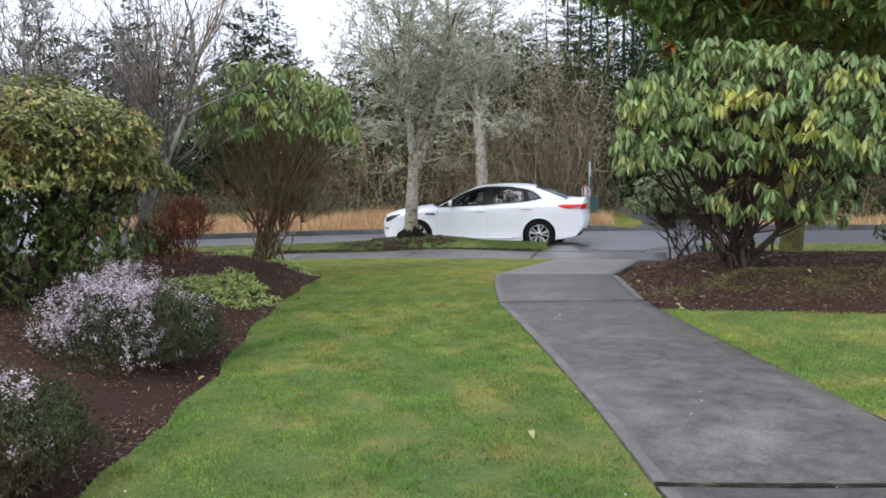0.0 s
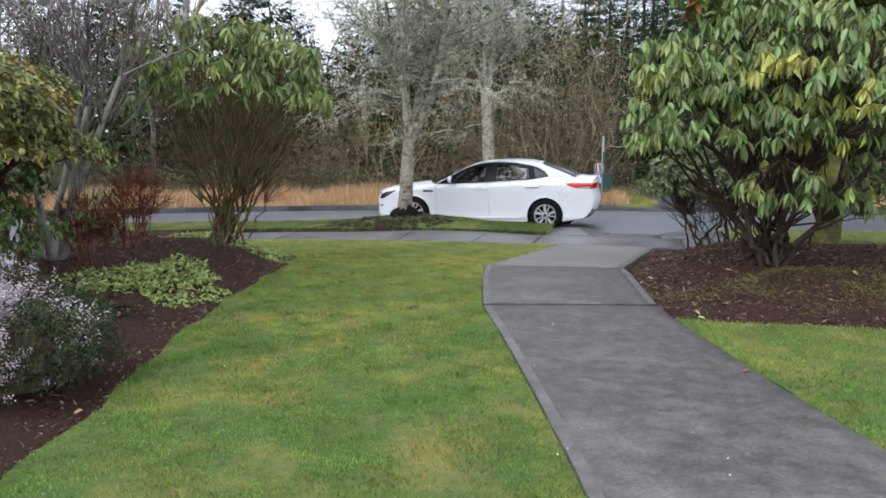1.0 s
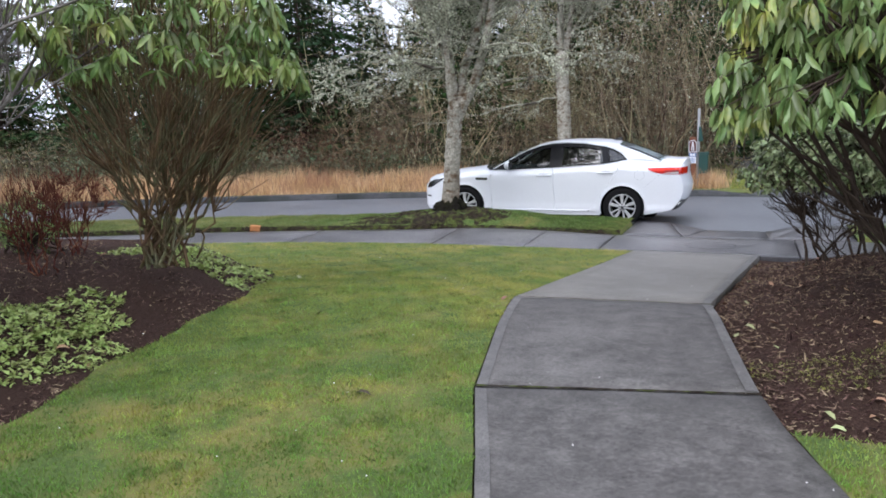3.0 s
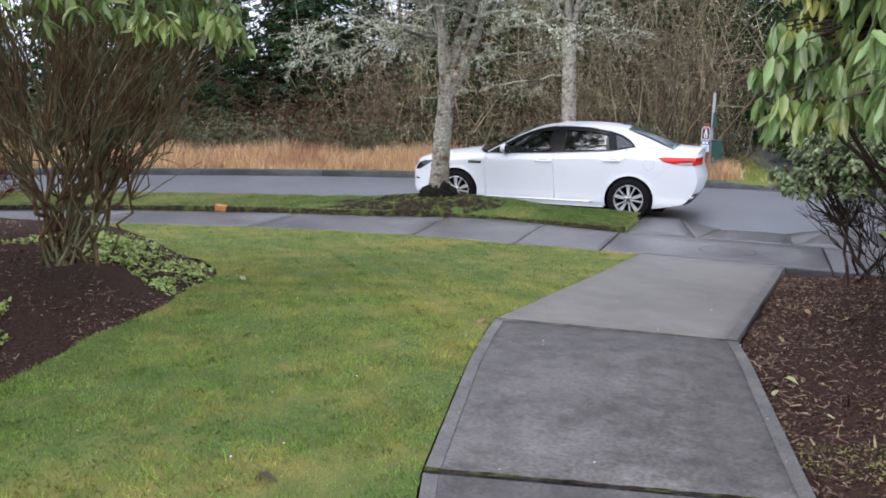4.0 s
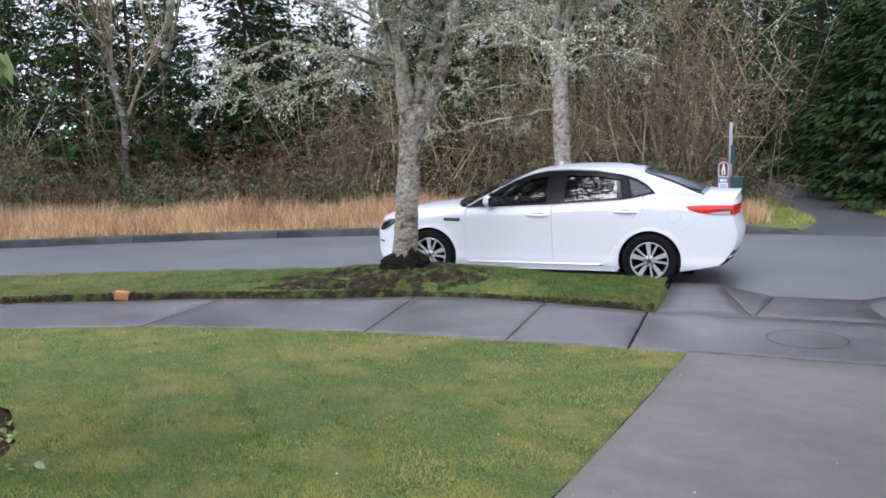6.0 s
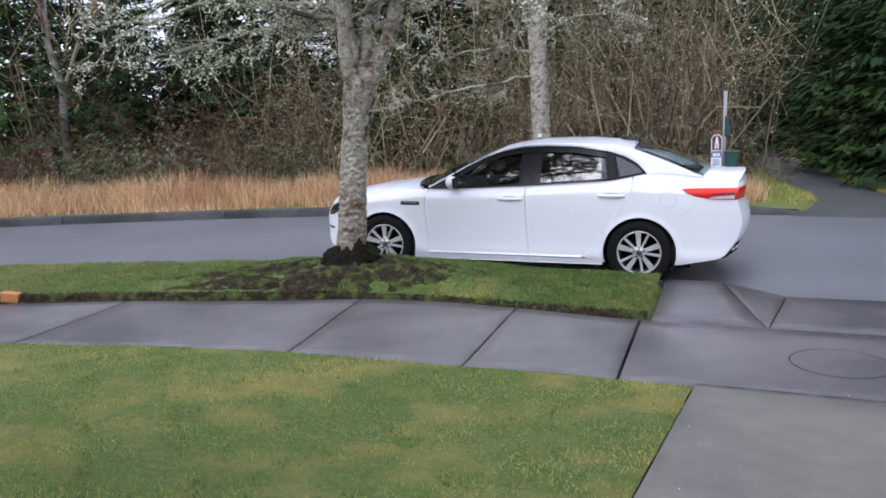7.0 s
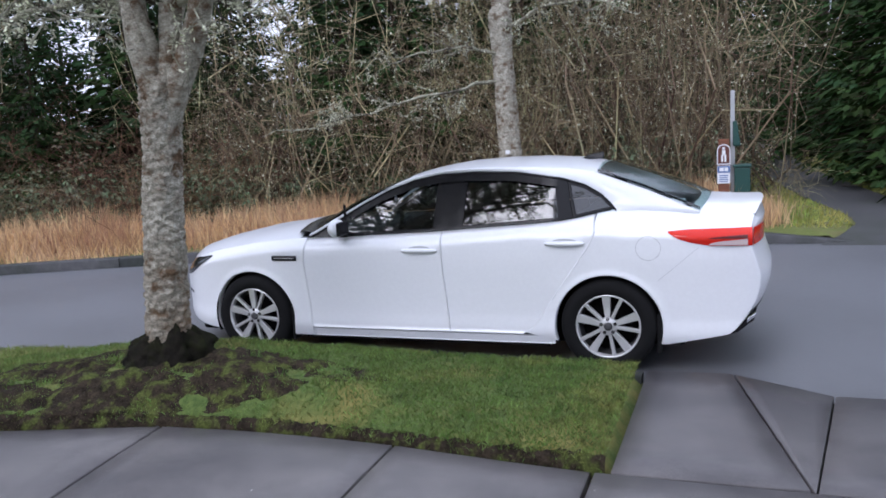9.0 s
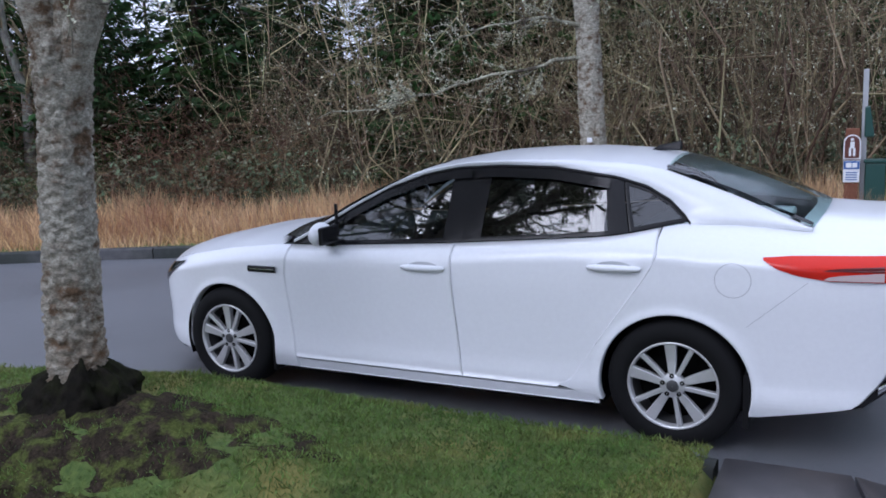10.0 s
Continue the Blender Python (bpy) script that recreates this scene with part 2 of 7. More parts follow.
LEAF = np.array([(0, 0, 0), (0.26, 0.42, 0.05), (0.26, 0, -0.02), (0.26, -0.42, 0.05), (0.62, 0.46, 0.02), (0.62, 0, -0.06),
                 (0.62, -0.46, 0.02), (1, 0, -0.16)], dtype=np.float64)
LEAF_F = np.array([(0, 2, 1), (0, 3, 2), (1, 2, 5), (1, 5, 4), (2, 3, 6), (2, 6, 5), (4, 5, 7), (5, 6, 7)])
BLADE = np.array([(0, 0.5, 0), (0, -0.5, 0), (0.55, 0.35, 0.03), (0.55, -0.35, 0.03), (1, 0, -0.1)], dtype=np.float64)
BLADE_F = np.array([(0, 1, 2), (1, 3, 2), (2, 3, 4)])
SPRIG = np.array([(0, 0.5, 0), (0, -0.5, 0), (1, 0, 0)], dtype=np.float64)
SPRIG_F = np.array([(0, 1, 2)])
SPRAY = np.array([(0, 0, 0), (0.42, -0.5, -0.05), (1, 0, -0.12), (0.42, 0.5, -0.05)], dtype=np.float64)
SPRAY_F = np.array([(0, 1, 2, 3)])


def leaves(P, D, L, W, rng, shape=LEAF, faces=LEAF_F, up=None):
    """Copies of a leaf shape at the points P, along D, of length L and width W, joined into one set of points and faces."""
    P, D = np.asarray(P, float), np.asarray(D, float)
    n = len(P)
    L, W = np.broadcast_to(L, n), np.broadcast_to(W, n)
    D = D / (np.linalg.norm(D, axis=1, keepdims=True) + 1e-9)
    ref = rng.normal(size=(n, 3)) * 0.35 + (np.array([0, 0, 1.0]) if up is None else up)
    side = np.cross(ref, D)
    side /= np.linalg.norm(side, axis=1, keepdims=True) + 1e-9
    nor = np.cross(D, side)
    V = (P[:, None] + D[:, None] * (shape[None, :, 0:1] * L[:, None, None]) + side[:, None] * (shape[None, :, 1:2] * W[:, None, None])
         + nor[:, None] * (shape[None, :, 2:3] * L[:, None, None]))
    F = (np.arange(n) * len(shape))[:, None, None] + faces[None]
    return V.reshape(-1, 3), F.reshape(-1, faces.shape[1])


def join(sets):
    V, F, k = [], [], 0
    for v, f in sets:
        V.append(v)
        F.append(f + k)
        k += len(v)
    return np.concatenate(V), np.concatenate(F)


def limb(p0, p1, r0, r1, rng, steps=4, wob=0.08, sag=0.0):
    """A crooked limb from p0 to p1 as tapered pieces."""
    p0, p1 = np.asarray(p0, float), np.asarray(p1, float)
    t = np.linspace(0, 1, steps + 1)[:, None]
    P = p0 + (p1 - p0) * t + rng.normal(size=(steps + 1, 3)) * wob * np.linalg.norm(p1 - p0) * np.sin(t * np.pi) * 0.6
    P[:, 2] += sag * np.sin(t[:, 0] * np.pi)
    R = r0 + (r1 - r0) * t[:, 0]
    return np.concatenate([P[:-1], P[1:], R[:-1, None], R[1:, None]], 1)


def fan(base, tips, rng, k1=8, k2=5, r=0.03, spread=0.12, f1=0.5, f2=0.82, rt=0.003, wob=0.08):
    """Stems that branch twice on their way from a base to all the tips."""
    base, tips = np.asarray(base, float), np.asarray(tips, float)
    out = []
    c1 = tips[rng.choice(len(tips), min(k1, len(tips)), replace=False)]
    own = np.argmin(((tips[:, None] - c1[None]) ** 2).sum(-1), 1)
    for i in range(len(c1)):
        mine = tips[own == i]
        if not len(mine):
            continue
        foot = base + np.append(rng.normal(size=2) * spread, 0)
        m1 = foot + (mine.mean(0) - foot) * f1
        out.append(limb(foot, m1, r, r * 0.65, rng, 5, wob))
        c2 = mine[rng.choice(len(mine), min(k2, len(mine)), replace=False)]
        own2 = np.argmin(((mine[:, None] - c2[None]) ** 2).sum(-1), 1)
        for j in range(len(c2)):
            sub = mine[own2 == j]
            if not len(sub):
                continue
            m2 = m1 + (sub.mean(0) - m1) * f2
            out.append(limb(m1, m2, r * 0.6, r * 0.3, rng, 3, wob))
            for tip in sub:
                out.append(limb(m2, tip, r * 0.28, rt, rng, 2, wob))
    return np.concatenate(out)


def branch_out(p, d, length, r, depth, rng, out, tips, split=3, turn=0.6, lift=0.15, shrink=0.68, steps=3, kids=2):
    """A limb with side limbs, over and over. out: pieces; tips: ends."""
    p, d = np.array(p, float), np.array(d, float)
    for s in range(steps):
        d = d + rng.normal(size=3) * 0.16 + np.array([0, 0, lift * 0.3])
        d /= np.linalg.norm(d)
        q = p + d * length / steps
        r2 = r * 0.86
        out.append([*p, *q, r, r2])
        p, r = q, r2
        if depth > 0 and (s > 0 or depth < 3):
            for _ in range(kids):
                if rng.random() < 0.85:
                    k = rng.normal(size=3)
                    k -= d * (k @ d)
                    k /= np.linalg.norm(k)
                    dd = d * (1 - turn * 0.5) + k * turn + np.array([0, 0, lift])
                    branch_out(p, dd / np.linalg.norm(dd), length * shrink * rng.uniform(0.75, 1.1), r * 0.6, depth - 1, rng, out, tips, split, turn, lift, shrink, steps, kids)
    tips.append([*p, *d])


# ---- the lie of the land ----
def bend(x):
    """How far the pavement and kerb swing back along the street."""
    u = np.clip(-1.5 - np.asarray(x, float), 0, None)
    return -np.where(u < 6, 0.045 * u * u, 1.62 + 0.54 * (u - 6))


def walk_back(x):
    return -3.52 + bend(x) - 0.03 * np.clip(np.asarray(x, float), 0, 6)


def walk_front(x):
    return -1.95 + bend(x) + 0.1 * np.exp(-((np.asarray(x, float) + 1.6) / 1.2) ** 2)


def kerb_near(x):
    return -0.28 + bend(x) * 0.85


def kerb_far(x):
    u = np.clip(2.4 - np.asarray(x, float), 0, None)
    return 5.75 - np.where(u < 14, 0.0215 * u * u, 4.2 + 0.6 * (u - 14))


def base_z(x, y):
    yy = np.asarray(y, float) - bend(x)
    return np.interp(yy, [-30, -12.5, -10.3, -8, -3.6, -1.95, -0.3], [0.31, 0.335, 0.348, 0.385, 0.15, 0.13, 0.12])


BED_Y = [-30, -16.5, -15.1, -14.3, -13.6, -12.8, -12.2, -11.6, -11, -10.2, -9.5, -8.8, -8.1, -7.4, -6.85, -6.45, -6.1, -5.8, -5.5]
BED_X = [0.2, -0.22, -0.50, -0.68, -0.82, -1.05, -1.24, -1.42, -1.56, -1.75, -1.87, -1.95, -2.07, -2.27, -2.58, -3.05, -4.2, -6.5, -14]
PL_Y = [-30, -15, -13.6, -11.95, -10.7, -9.95, -8.6, -7.57, -6.5, -3.5]
PL_X = [7.2, 2.10, 1.74, 1.25, 0.86, 0.61, 0.345, 0.19, 0.33, 0.66]
PR_Y = [-30, -13.7, -12.65, -11.6, -10.1, -9.55, -7.42, -3.6]
PR_X = [9.0, 3.35, 3.04, 2.69, 2.24, 2.11, 1.77, 2.17]


def bed_edge(y):
    return np.interp(y, BED_Y, BED_X) + 0.025 * np.sin(np.asarray(y) * 5.1) + 0.010 * np.sin(np.asarray(y) * 11.3)


def path_left(y):
    return np.interp(y, PL_Y, PL_X)


def path_right(y):
    return np.interp(y, PR_Y, PR_X)


def soft(t):
    t = np.clip(t, 0, 1)
    return t * t * (3 - 2 * t)


def lump(x, y, s, seed=0.0):
    return np.sin(x * 3.1 * s + seed) * np.sin(y * 2.7 * s + seed * 1.7) + 0.5 * np.sin(x * 7.3 * s + 1.1 + seed) * np.sin(y * 6.1 * s + seed)


def left_bed_z(x, y):
    return base_z(x, y) - 0.03 + 0.30 * soft((bed_edge(y) - x) / 1.3) * soft((-5.5 - y) / 1.2) + 0.015 * lump(x, y, 1.6)


def right_bed_z(x, y):
    inside = np.minimum(x - path_right(y), np.minimum(y + 10.15, -3.9 - y))
    return base_z(x, y) - 0.03 + 0.27 * soft(inside / 1.3) + 0.015 * lump(x, y, 1.6)


def sheet(name, X, Y, Z, material, label, category, kind="structure", parent=None):
    nv, nu = X.shape
    me = mesh(name, np.stack([X, Y, Z], -1), grid_faces(nu, nv), material, smooth=True)
    return put(name, me, parent, label, category, kind=kind)


# one wide sheet under everything
gx = np.concatenate([np.linspace(-300, -30, 8), np.linspace(-26, 26, 27), np.linspace(30, 300, 8)])
gy = np.concatenate([np.linspace(-300, -30, 8), np.linspace(-24, 60, 43), np.linspace(70, 300, 8)])
X, Y = np.meshgrid(gx, gy)
rise = np.clip((Y - 14 - bend(X) * 1.1) / 40, 0, 1.4)
sheet("ground", X, Y, -0.08 + 0.8 * rise * (X < 40), M_FOREST, "brown leaf-strewn forest ground under the trees", "ground")

# lawn between the planting bed and the path
ys = np.concatenate([np.linspace(-22, -7, 120), np.linspace(-6.95, -5.4, 90), np.linspace(-5.35, -2.6, 50)])
us = np.linspace(0, 1, 40) ** 0.9
X = bed_edge(ys)[:, None] + (path_left(ys) - bed_edge(ys))[:, None] * us[None]
Y = np.repeat(ys[:, None], len(us), 1)
Y = np.minimum(Y, walk_back(X))
sheet("lawn", X, Y, base_z(X, Y) + 0.012 + 0.006 * lump(X, Y, 2), M_LAWN, "mown green lawn with yellow moss patches", "lawn")
ys2 = np.linspace(-22, -10.15, 60)
X = path_right(ys2)[:, None] + (14 - path_right(ys2))[:, None] * us[None]
Y = np.repeat(ys2[:, None], len(us), 1)
sheet("lawn", X, Y, base_z(X, Y) + 0.012 + 0.006 * lump(X, Y, 2), M_LAWN, "mown green lawn beside the concrete path", "lawn")
# planting beds
ysb = np.concatenate([np.linspace(-22, -7, 120), np.linspace(-6.95, -5.4, 90)])
ub = np.linspace(0, 1, 60) ** 1.6
X = bed_edge(ysb)[:, None] + 0.3 + (-16.3 - bed_edge(ysb))[:, None] * ub[None]
Y = np.repeat(ysb[:, None], len(ub), 1) + 0.15
sheet("planting_bed", X, Y, left_bed_z(X, Y - 0.15), M_MULCH, "raised planting bed of dark bark mulch", "planting bed")
ysb = np.linspace(-10.15, -3.75, 70)
X = path_right(ysb)[:, None] + (14 - path_right(ysb))[:, None] * ub[None]
Y = np.repeat(ysb[:, None], len(ub), 1)
Y = np.minimum(Y + 0.05 * np.sin(X * 4) * (Y < -9), walk_back(X) + 0.0)
sheet("planting_bed", X, Y, right_bed_z(X, Y), M_MULCH, "raised bed of dark bark mulch with moss", "planting bed")


# ---- paving ----
def slab(name, a, b, c, d, zf, material, parent, n=6, gap=0.014, deep=0.09, sides=None):
    """A slab between four corners (anticlockwise from above), its top on zf, edges rounded off and sides going down."""
    a, b, c, d = (np.array(p, float) for p in (a, b, c, d))
    mid = (a + b + c + d) / 4
    a, b, c, d = (p + (mid - p) / np.linalg.norm(mid - p) * gap for p in (a, b, c, d))
    u, v = np.meshgrid(np.linspace(0, 1, n), np.linspace(0, 1, n))
    XY = ((1 - u) * (1 - v))[..., None] * a + (u * (1 - v))[..., None] * b + (u * v)[..., None] * c + ((1 - u) * v)[..., None] * d
    if sides:
        e0, e1 = sides[0](XY[..., 1]) + 0.008, sides[1](XY[..., 1]) - 0.008
        XY[..., 0] = e0 + (e1 - e0) * u
    Z = zf(XY[..., 0], XY[..., 1])
    top = np.concatenate([XY, Z[..., None]], -1).reshape(-1, 3)
    rim = np.concatenate([np.arange(n), np.arange(2 * n - 1, n * n, n), np.arange(n * n - 2, n * n - n - 1, -1), np.arange(n * n - 2 * n, 0, -n)])
    low = top[rim].copy()
    top[rim, :2] += (mid - top[rim, :2]) * 0.004
    low[:, 2] -= deep
    lip = top[rim].copy()
    lip[:, :2] = low[:, :2]
    lip[:, 2] -= 0.008
    V = np.concatenate([top, lip, low])
    m, k0, k1 = len(rim), n * n, n * n + len(rim)
    i = np.arange(m)
    j = (i + 1) % m
    F = np.concatenate([grid_faces(n, n), np.stack([rim[i], k0 + i, k0 + j, rim[j]], 1), np.stack([k0 + i, k1 + i, k1 + j, k0 + j], 1)])
    return put(name, mesh(name, V, F, material), parent)


def setting(name, label, category):
    return tagged(new(name), label, category, kind="structure")


garden_path = setting("path", "grey concrete garden path with worn joints", "path")
cuts = [(-22.0, -21.2), (-18.6, -18.0), (-14.82, -14.56), (-9.90, -9.62), (-7.57, -7.45), (-3.53, -3.6)]
for (y0, y0r), (y1, y1r) in zip(cuts[:-1], cuts[1:]):
    slab("slab", (path_left(y0), y0), (path_right(y0r), y0r), (path_right(y1r), y1r), (path_left(y1), y1),
         lambda x, y: base_z(x, y) + 0.02 + 0.003 * lump(x, y, 1), M_WALK_OLD if y1 < -4 else M_WALK_NEW, garden_path, n=12, gap=0.022, sides=(path_left, path_right))
    for e, sgn, a0, a1 in (((path_left, 1, y0, y1),) if y1 < -4 else ()) + (((path_right, -1, y0r, y1r),) if y1 > -9 else ()):
        yy = np.linspace(a0 + 0.03, a1 - 0.03, 12)
        X = np.stack([e(yy) + sgn * o for o in (0.012, 0.078)], 1)
        Y = np.stack([yy, yy], 1)
        if sgn < 0:
            X, Y = X[:, ::-1], Y[:, ::-1]
        put("tooled_edge", mesh("tooled_edge", np.stack([X, Y, base_z(X, Y) + 0.0235 + 0.003 * lump(X, Y, 1)], -1), grid_faces(2, 12), M_EDGE), garden_path)

for i_, ((y0, y0r), wide) in enumerate(zip(cuts[1:], (0.014, 0.014, 0.013, 0.011, 0.008))):
    q = np.linspace(0.0, 1.0, 60)
    xl, xr = float(path_left(y0)) + 0.005, float(path_right(y0r)) - 0.005
    xx, yy = xl + (xr - xl) * q, y0 + (y0r - y0) * q
    ww = wide * (1 + 0.25 * np.sin(q * 31 + i_) + 0.2 * np.sin(q * 83))
    X, Y = np.stack([xx, xx], 0), np.stack([yy - ww, yy + ww], 0)
    put("joint_filling", mesh("joint_filling", np.stack([X, Y, base_z(X, Y) + 0.0235], -1), grid_faces(60, 2), M_SOILROOT), garden_path, "dark soil and moss in the joint")

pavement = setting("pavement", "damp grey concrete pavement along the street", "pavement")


def hump(x, y):
    return np.exp(-((np.asarray(x) + 2.3) / 1.5) ** 2 - ((np.asarray(y) + 1.3) / 0.95) ** 2)


def walk_z(x, y):
    return base_z(x, y) + 0.05 * np.exp(-((np.asarray(x) + 1.6) / 1.3) ** 2) * soft((y + 3.6) / 1.6)


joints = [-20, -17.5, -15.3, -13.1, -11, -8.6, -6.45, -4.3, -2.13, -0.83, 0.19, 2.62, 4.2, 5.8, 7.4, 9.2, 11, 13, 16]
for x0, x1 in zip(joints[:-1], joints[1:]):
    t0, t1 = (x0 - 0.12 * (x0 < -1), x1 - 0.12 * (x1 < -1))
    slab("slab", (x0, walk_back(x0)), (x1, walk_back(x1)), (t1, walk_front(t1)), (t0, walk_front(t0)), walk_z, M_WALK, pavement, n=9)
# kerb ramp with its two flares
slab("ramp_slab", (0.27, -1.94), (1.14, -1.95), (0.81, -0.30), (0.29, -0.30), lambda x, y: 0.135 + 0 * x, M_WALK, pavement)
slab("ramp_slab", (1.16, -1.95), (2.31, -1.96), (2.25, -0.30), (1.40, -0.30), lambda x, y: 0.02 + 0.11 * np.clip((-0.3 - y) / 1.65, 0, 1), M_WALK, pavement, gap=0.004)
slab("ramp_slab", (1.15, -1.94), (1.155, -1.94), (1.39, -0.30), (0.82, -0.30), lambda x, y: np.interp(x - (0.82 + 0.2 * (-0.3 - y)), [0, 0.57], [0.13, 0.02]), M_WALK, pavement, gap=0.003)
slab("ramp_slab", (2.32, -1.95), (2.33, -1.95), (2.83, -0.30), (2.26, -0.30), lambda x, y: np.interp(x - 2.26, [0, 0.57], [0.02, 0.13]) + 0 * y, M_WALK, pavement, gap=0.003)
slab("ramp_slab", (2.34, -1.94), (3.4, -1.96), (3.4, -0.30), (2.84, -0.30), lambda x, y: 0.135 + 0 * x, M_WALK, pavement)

# street
xs = np.concatenate([np.linspace(-60, -20, 9), np.linspace(-19, 20, 60), np.linspace(24, 60, 8)])
vs = np.linspace(0, 1, 14)
X = np.repeat(xs[None], len(vs), 0)
k0, k1 = kerb_near(xs) - 0.1, kerb_far(xs) + 0.1
Y = k0[None] + (k1 - k0)[None] * vs[:, None]
sheet("road", X, Y, 0.035 * np.sin(vs * np.pi)[:, None] + 0 * X, M_ROAD, "wet blue-grey asphalt street", "road")


def kerb(name, xa, xb, edge, out, h=0.14, w=0.16, step=2.4, parent=None, dip=None):
    """Lengths of kerb stone along a curve; out is +1 where its back lies towards +y."""
    n = max(2, int(abs(xb - xa) / step) + 1)
    xs = np.linspace(xa, xb, n)
    for x0, x1 in zip(xs[:-1], xs[1:]):
        rows = []
        for x in (x0 + 0.006, (x0 + x1) / 2, x1 - 0.006):
            y = edge(x)
            hh = h * (1 if dip is None else dip(x))
            rows.append([(x, y, -0.1), (x, y, hh - 0.02), (x, y + out * 0.025, hh), (x, y + out * w, hh), (x, y + out * w, -0.1)])
        V = np.array(rows)
        put("kerb_stone", mesh("kerb_stone", V, np.concatenate([grid_faces(5, 3), [[0, 1, 3, 4], [10, 14, 13, 11]], [[1, 2, 3, 3], [11, 13, 12, 12]]]), M_KERB, smooth=False), parent)


far_kerb = setting("kerb", "dark weathered concrete kerb along the woods", "kerb")
kerb("kerb", -34, 2.4, kerb_far, 1, parent=far_kerb, dip=lambda x: float(np.clip((2.45 - x) / 0.9, 0.12, 1)))
kerb("kerb", 4.2, 30, kerb_far, 1, parent=far_kerb)
near_kerb = setting("kerb", "concrete kerb edge of the planted strip", "kerb")
kerb("kerb", -24, 0.27, kerb_near, -1, h=0.12, parent=near_kerb)
kerb("kerb", 3.4, 30, kerb_near, -1, h=0.12, parent=near_kerb)

# planted strip between street and pavement
def strip_z(x, y):
    edge = np.minimum(np.minimum(y - walk_front(x), kerb_near(x) - y), 0.3 - np.asarray(x))
    return 0.12 + 0.07 * soft(edge / 0.05) + 0.20 * hump(x, y) * soft(edge / 0.35) + 0.01 * lump(x, y, 2.2) * soft(edge / 0.2)


for xa, xb, lab in ((-24, 0.27, "grass strip with a root mound along the street"), (3.4, 30, "grass strip along the street")):
    xs = np.linspace(xa, xb, 200 if xa < 0 else 60)
    vs = np.linspace(0, 1, 26)
    X = np.repeat(xs[None], len(vs), 0)
    a, b = walk_front(xs) + 0.02, kerb_near(xs) - 0.1
    Y = a[None] + (b - a)[None] * vs[:, None]
    Z = strip_z(X, Y) if xa < 0 else 0.17 + 0 * X
    Z[0] -= 0.1
    if xa < 0:
        Z[:, -1] -= 0.1
    sheet("grass_strip", X, Y, Z, M_LAWN, lab, "grass strip")

def soil_lip(name, xs, front, ztop, label):
    """A ragged edge of dark soil where grass meets paving."""
    wob = 0.012 * np.sin(xs * 23) + 0.010 * np.sin(xs * 51 + 1) + 0.006 * np.sin(xs * 117)
    rows = []
    for o, h in ((-0.012, -0.10), (0.000, -0.035), (0.018, -0.012), (0.05, 0.004), (0.085, -0.02)):
        y = front(xs) + o + wob * (0.4 + (o > 0))
        rows.append(np.stack([xs, y, ztop(xs, front(xs) + max(o, 0.03)) + h + 0.006 * np.sin(xs * 77 + o * 90)], -1))
    put(name, mesh(name, np.array(rows), grid_faces(len(xs), 5), M_SOILROOT, smooth=True), None, label, "soil", kind="structure")


soil_lip("soil_edge", np.linspace(-13, 0.25, 700), lambda x: walk_front(x) + 0.015, lambda x, y: strip_z(x, y) + 0.004, "dark soil edge of the grass strip")

# verge and trail beyond the street
def trail_mid(y):
    return np.interp(y, [5.6, 6.6, 10, 15, 22, 30, 45], [3.3, 3.2, 2.55, 1.95, 1.6, 1.3, 0.2])


def trail_half(y):
    return np.interp(y, [5.45, 5.85, 6.6, 7.6, 60], [1.55, 1.25, 0.82, 0.62, 0.62])


xs = np.concatenate([np.linspace(-60, -1, 60), np.linspace(-0.8, 6, 60), np.linspace(6.5, 60, 50)])
vs = np.linspace(0, 1, 20)
X = np.repeat(xs[None], len(vs), 0)
Y = (kerb_far(xs) + 0.15)[None] + 4.5 * vs[:, None]
dip = soft((trail_half(Y) + 0.10 - np.abs(X - trail_mid(Y))) / 0.25) * np.interp(Y, [6.0, 6.6], [1.0, 0.5])
sheet("verge", X, Y, 0.09 + 0.04 * vs[:, None] + 0.02 * lump(X, Y, 1) - 0.2 * dip, M_VERGE, "mossy roadside verge", "verge")


ys = np.linspace(5.45, 45, 60)
us2 = np.linspace(-1, 1, 7)
X = trail_mid(ys)[:, None] + trail_half(ys)[:, None] * us2[None]
Y = np.repeat(ys[:, None], 7, 1)
sheet("trail", X, Y, np.interp(Y, [5.45, 5.75, 6.3, 10.5, 45], [-0.02, 0.025, 0.11, 0.17, 0.6]) + 0 * X, M_TRAIL, "narrow asphalt trail into the woods", "trail")
X = trail_mid(ys)[:, None] + np.linspace(-1.7, 1.9, 9)[None]
Y = np.repeat(ys[:, None], 9, 1)
keep = ys > 6.2
sheet("trail_verge", X[keep], Y[keep], np.interp(Y[keep], [6.3, 10.5, 45], [0.10, 0.15, 0.57]) + 0 * X[keep], M_VERGE, "bright mossy grass edging the trail", "verge")


# ---- the parked car ----
def paint(name, color, rough, coat=0.0, metal=0.0, spec=0.5):
    m = mat(name, color, tuple(c * 0.96 for c in color), 40, rough=rough, coat=coat, metal=metal, spec=spec, local=True)
    return m


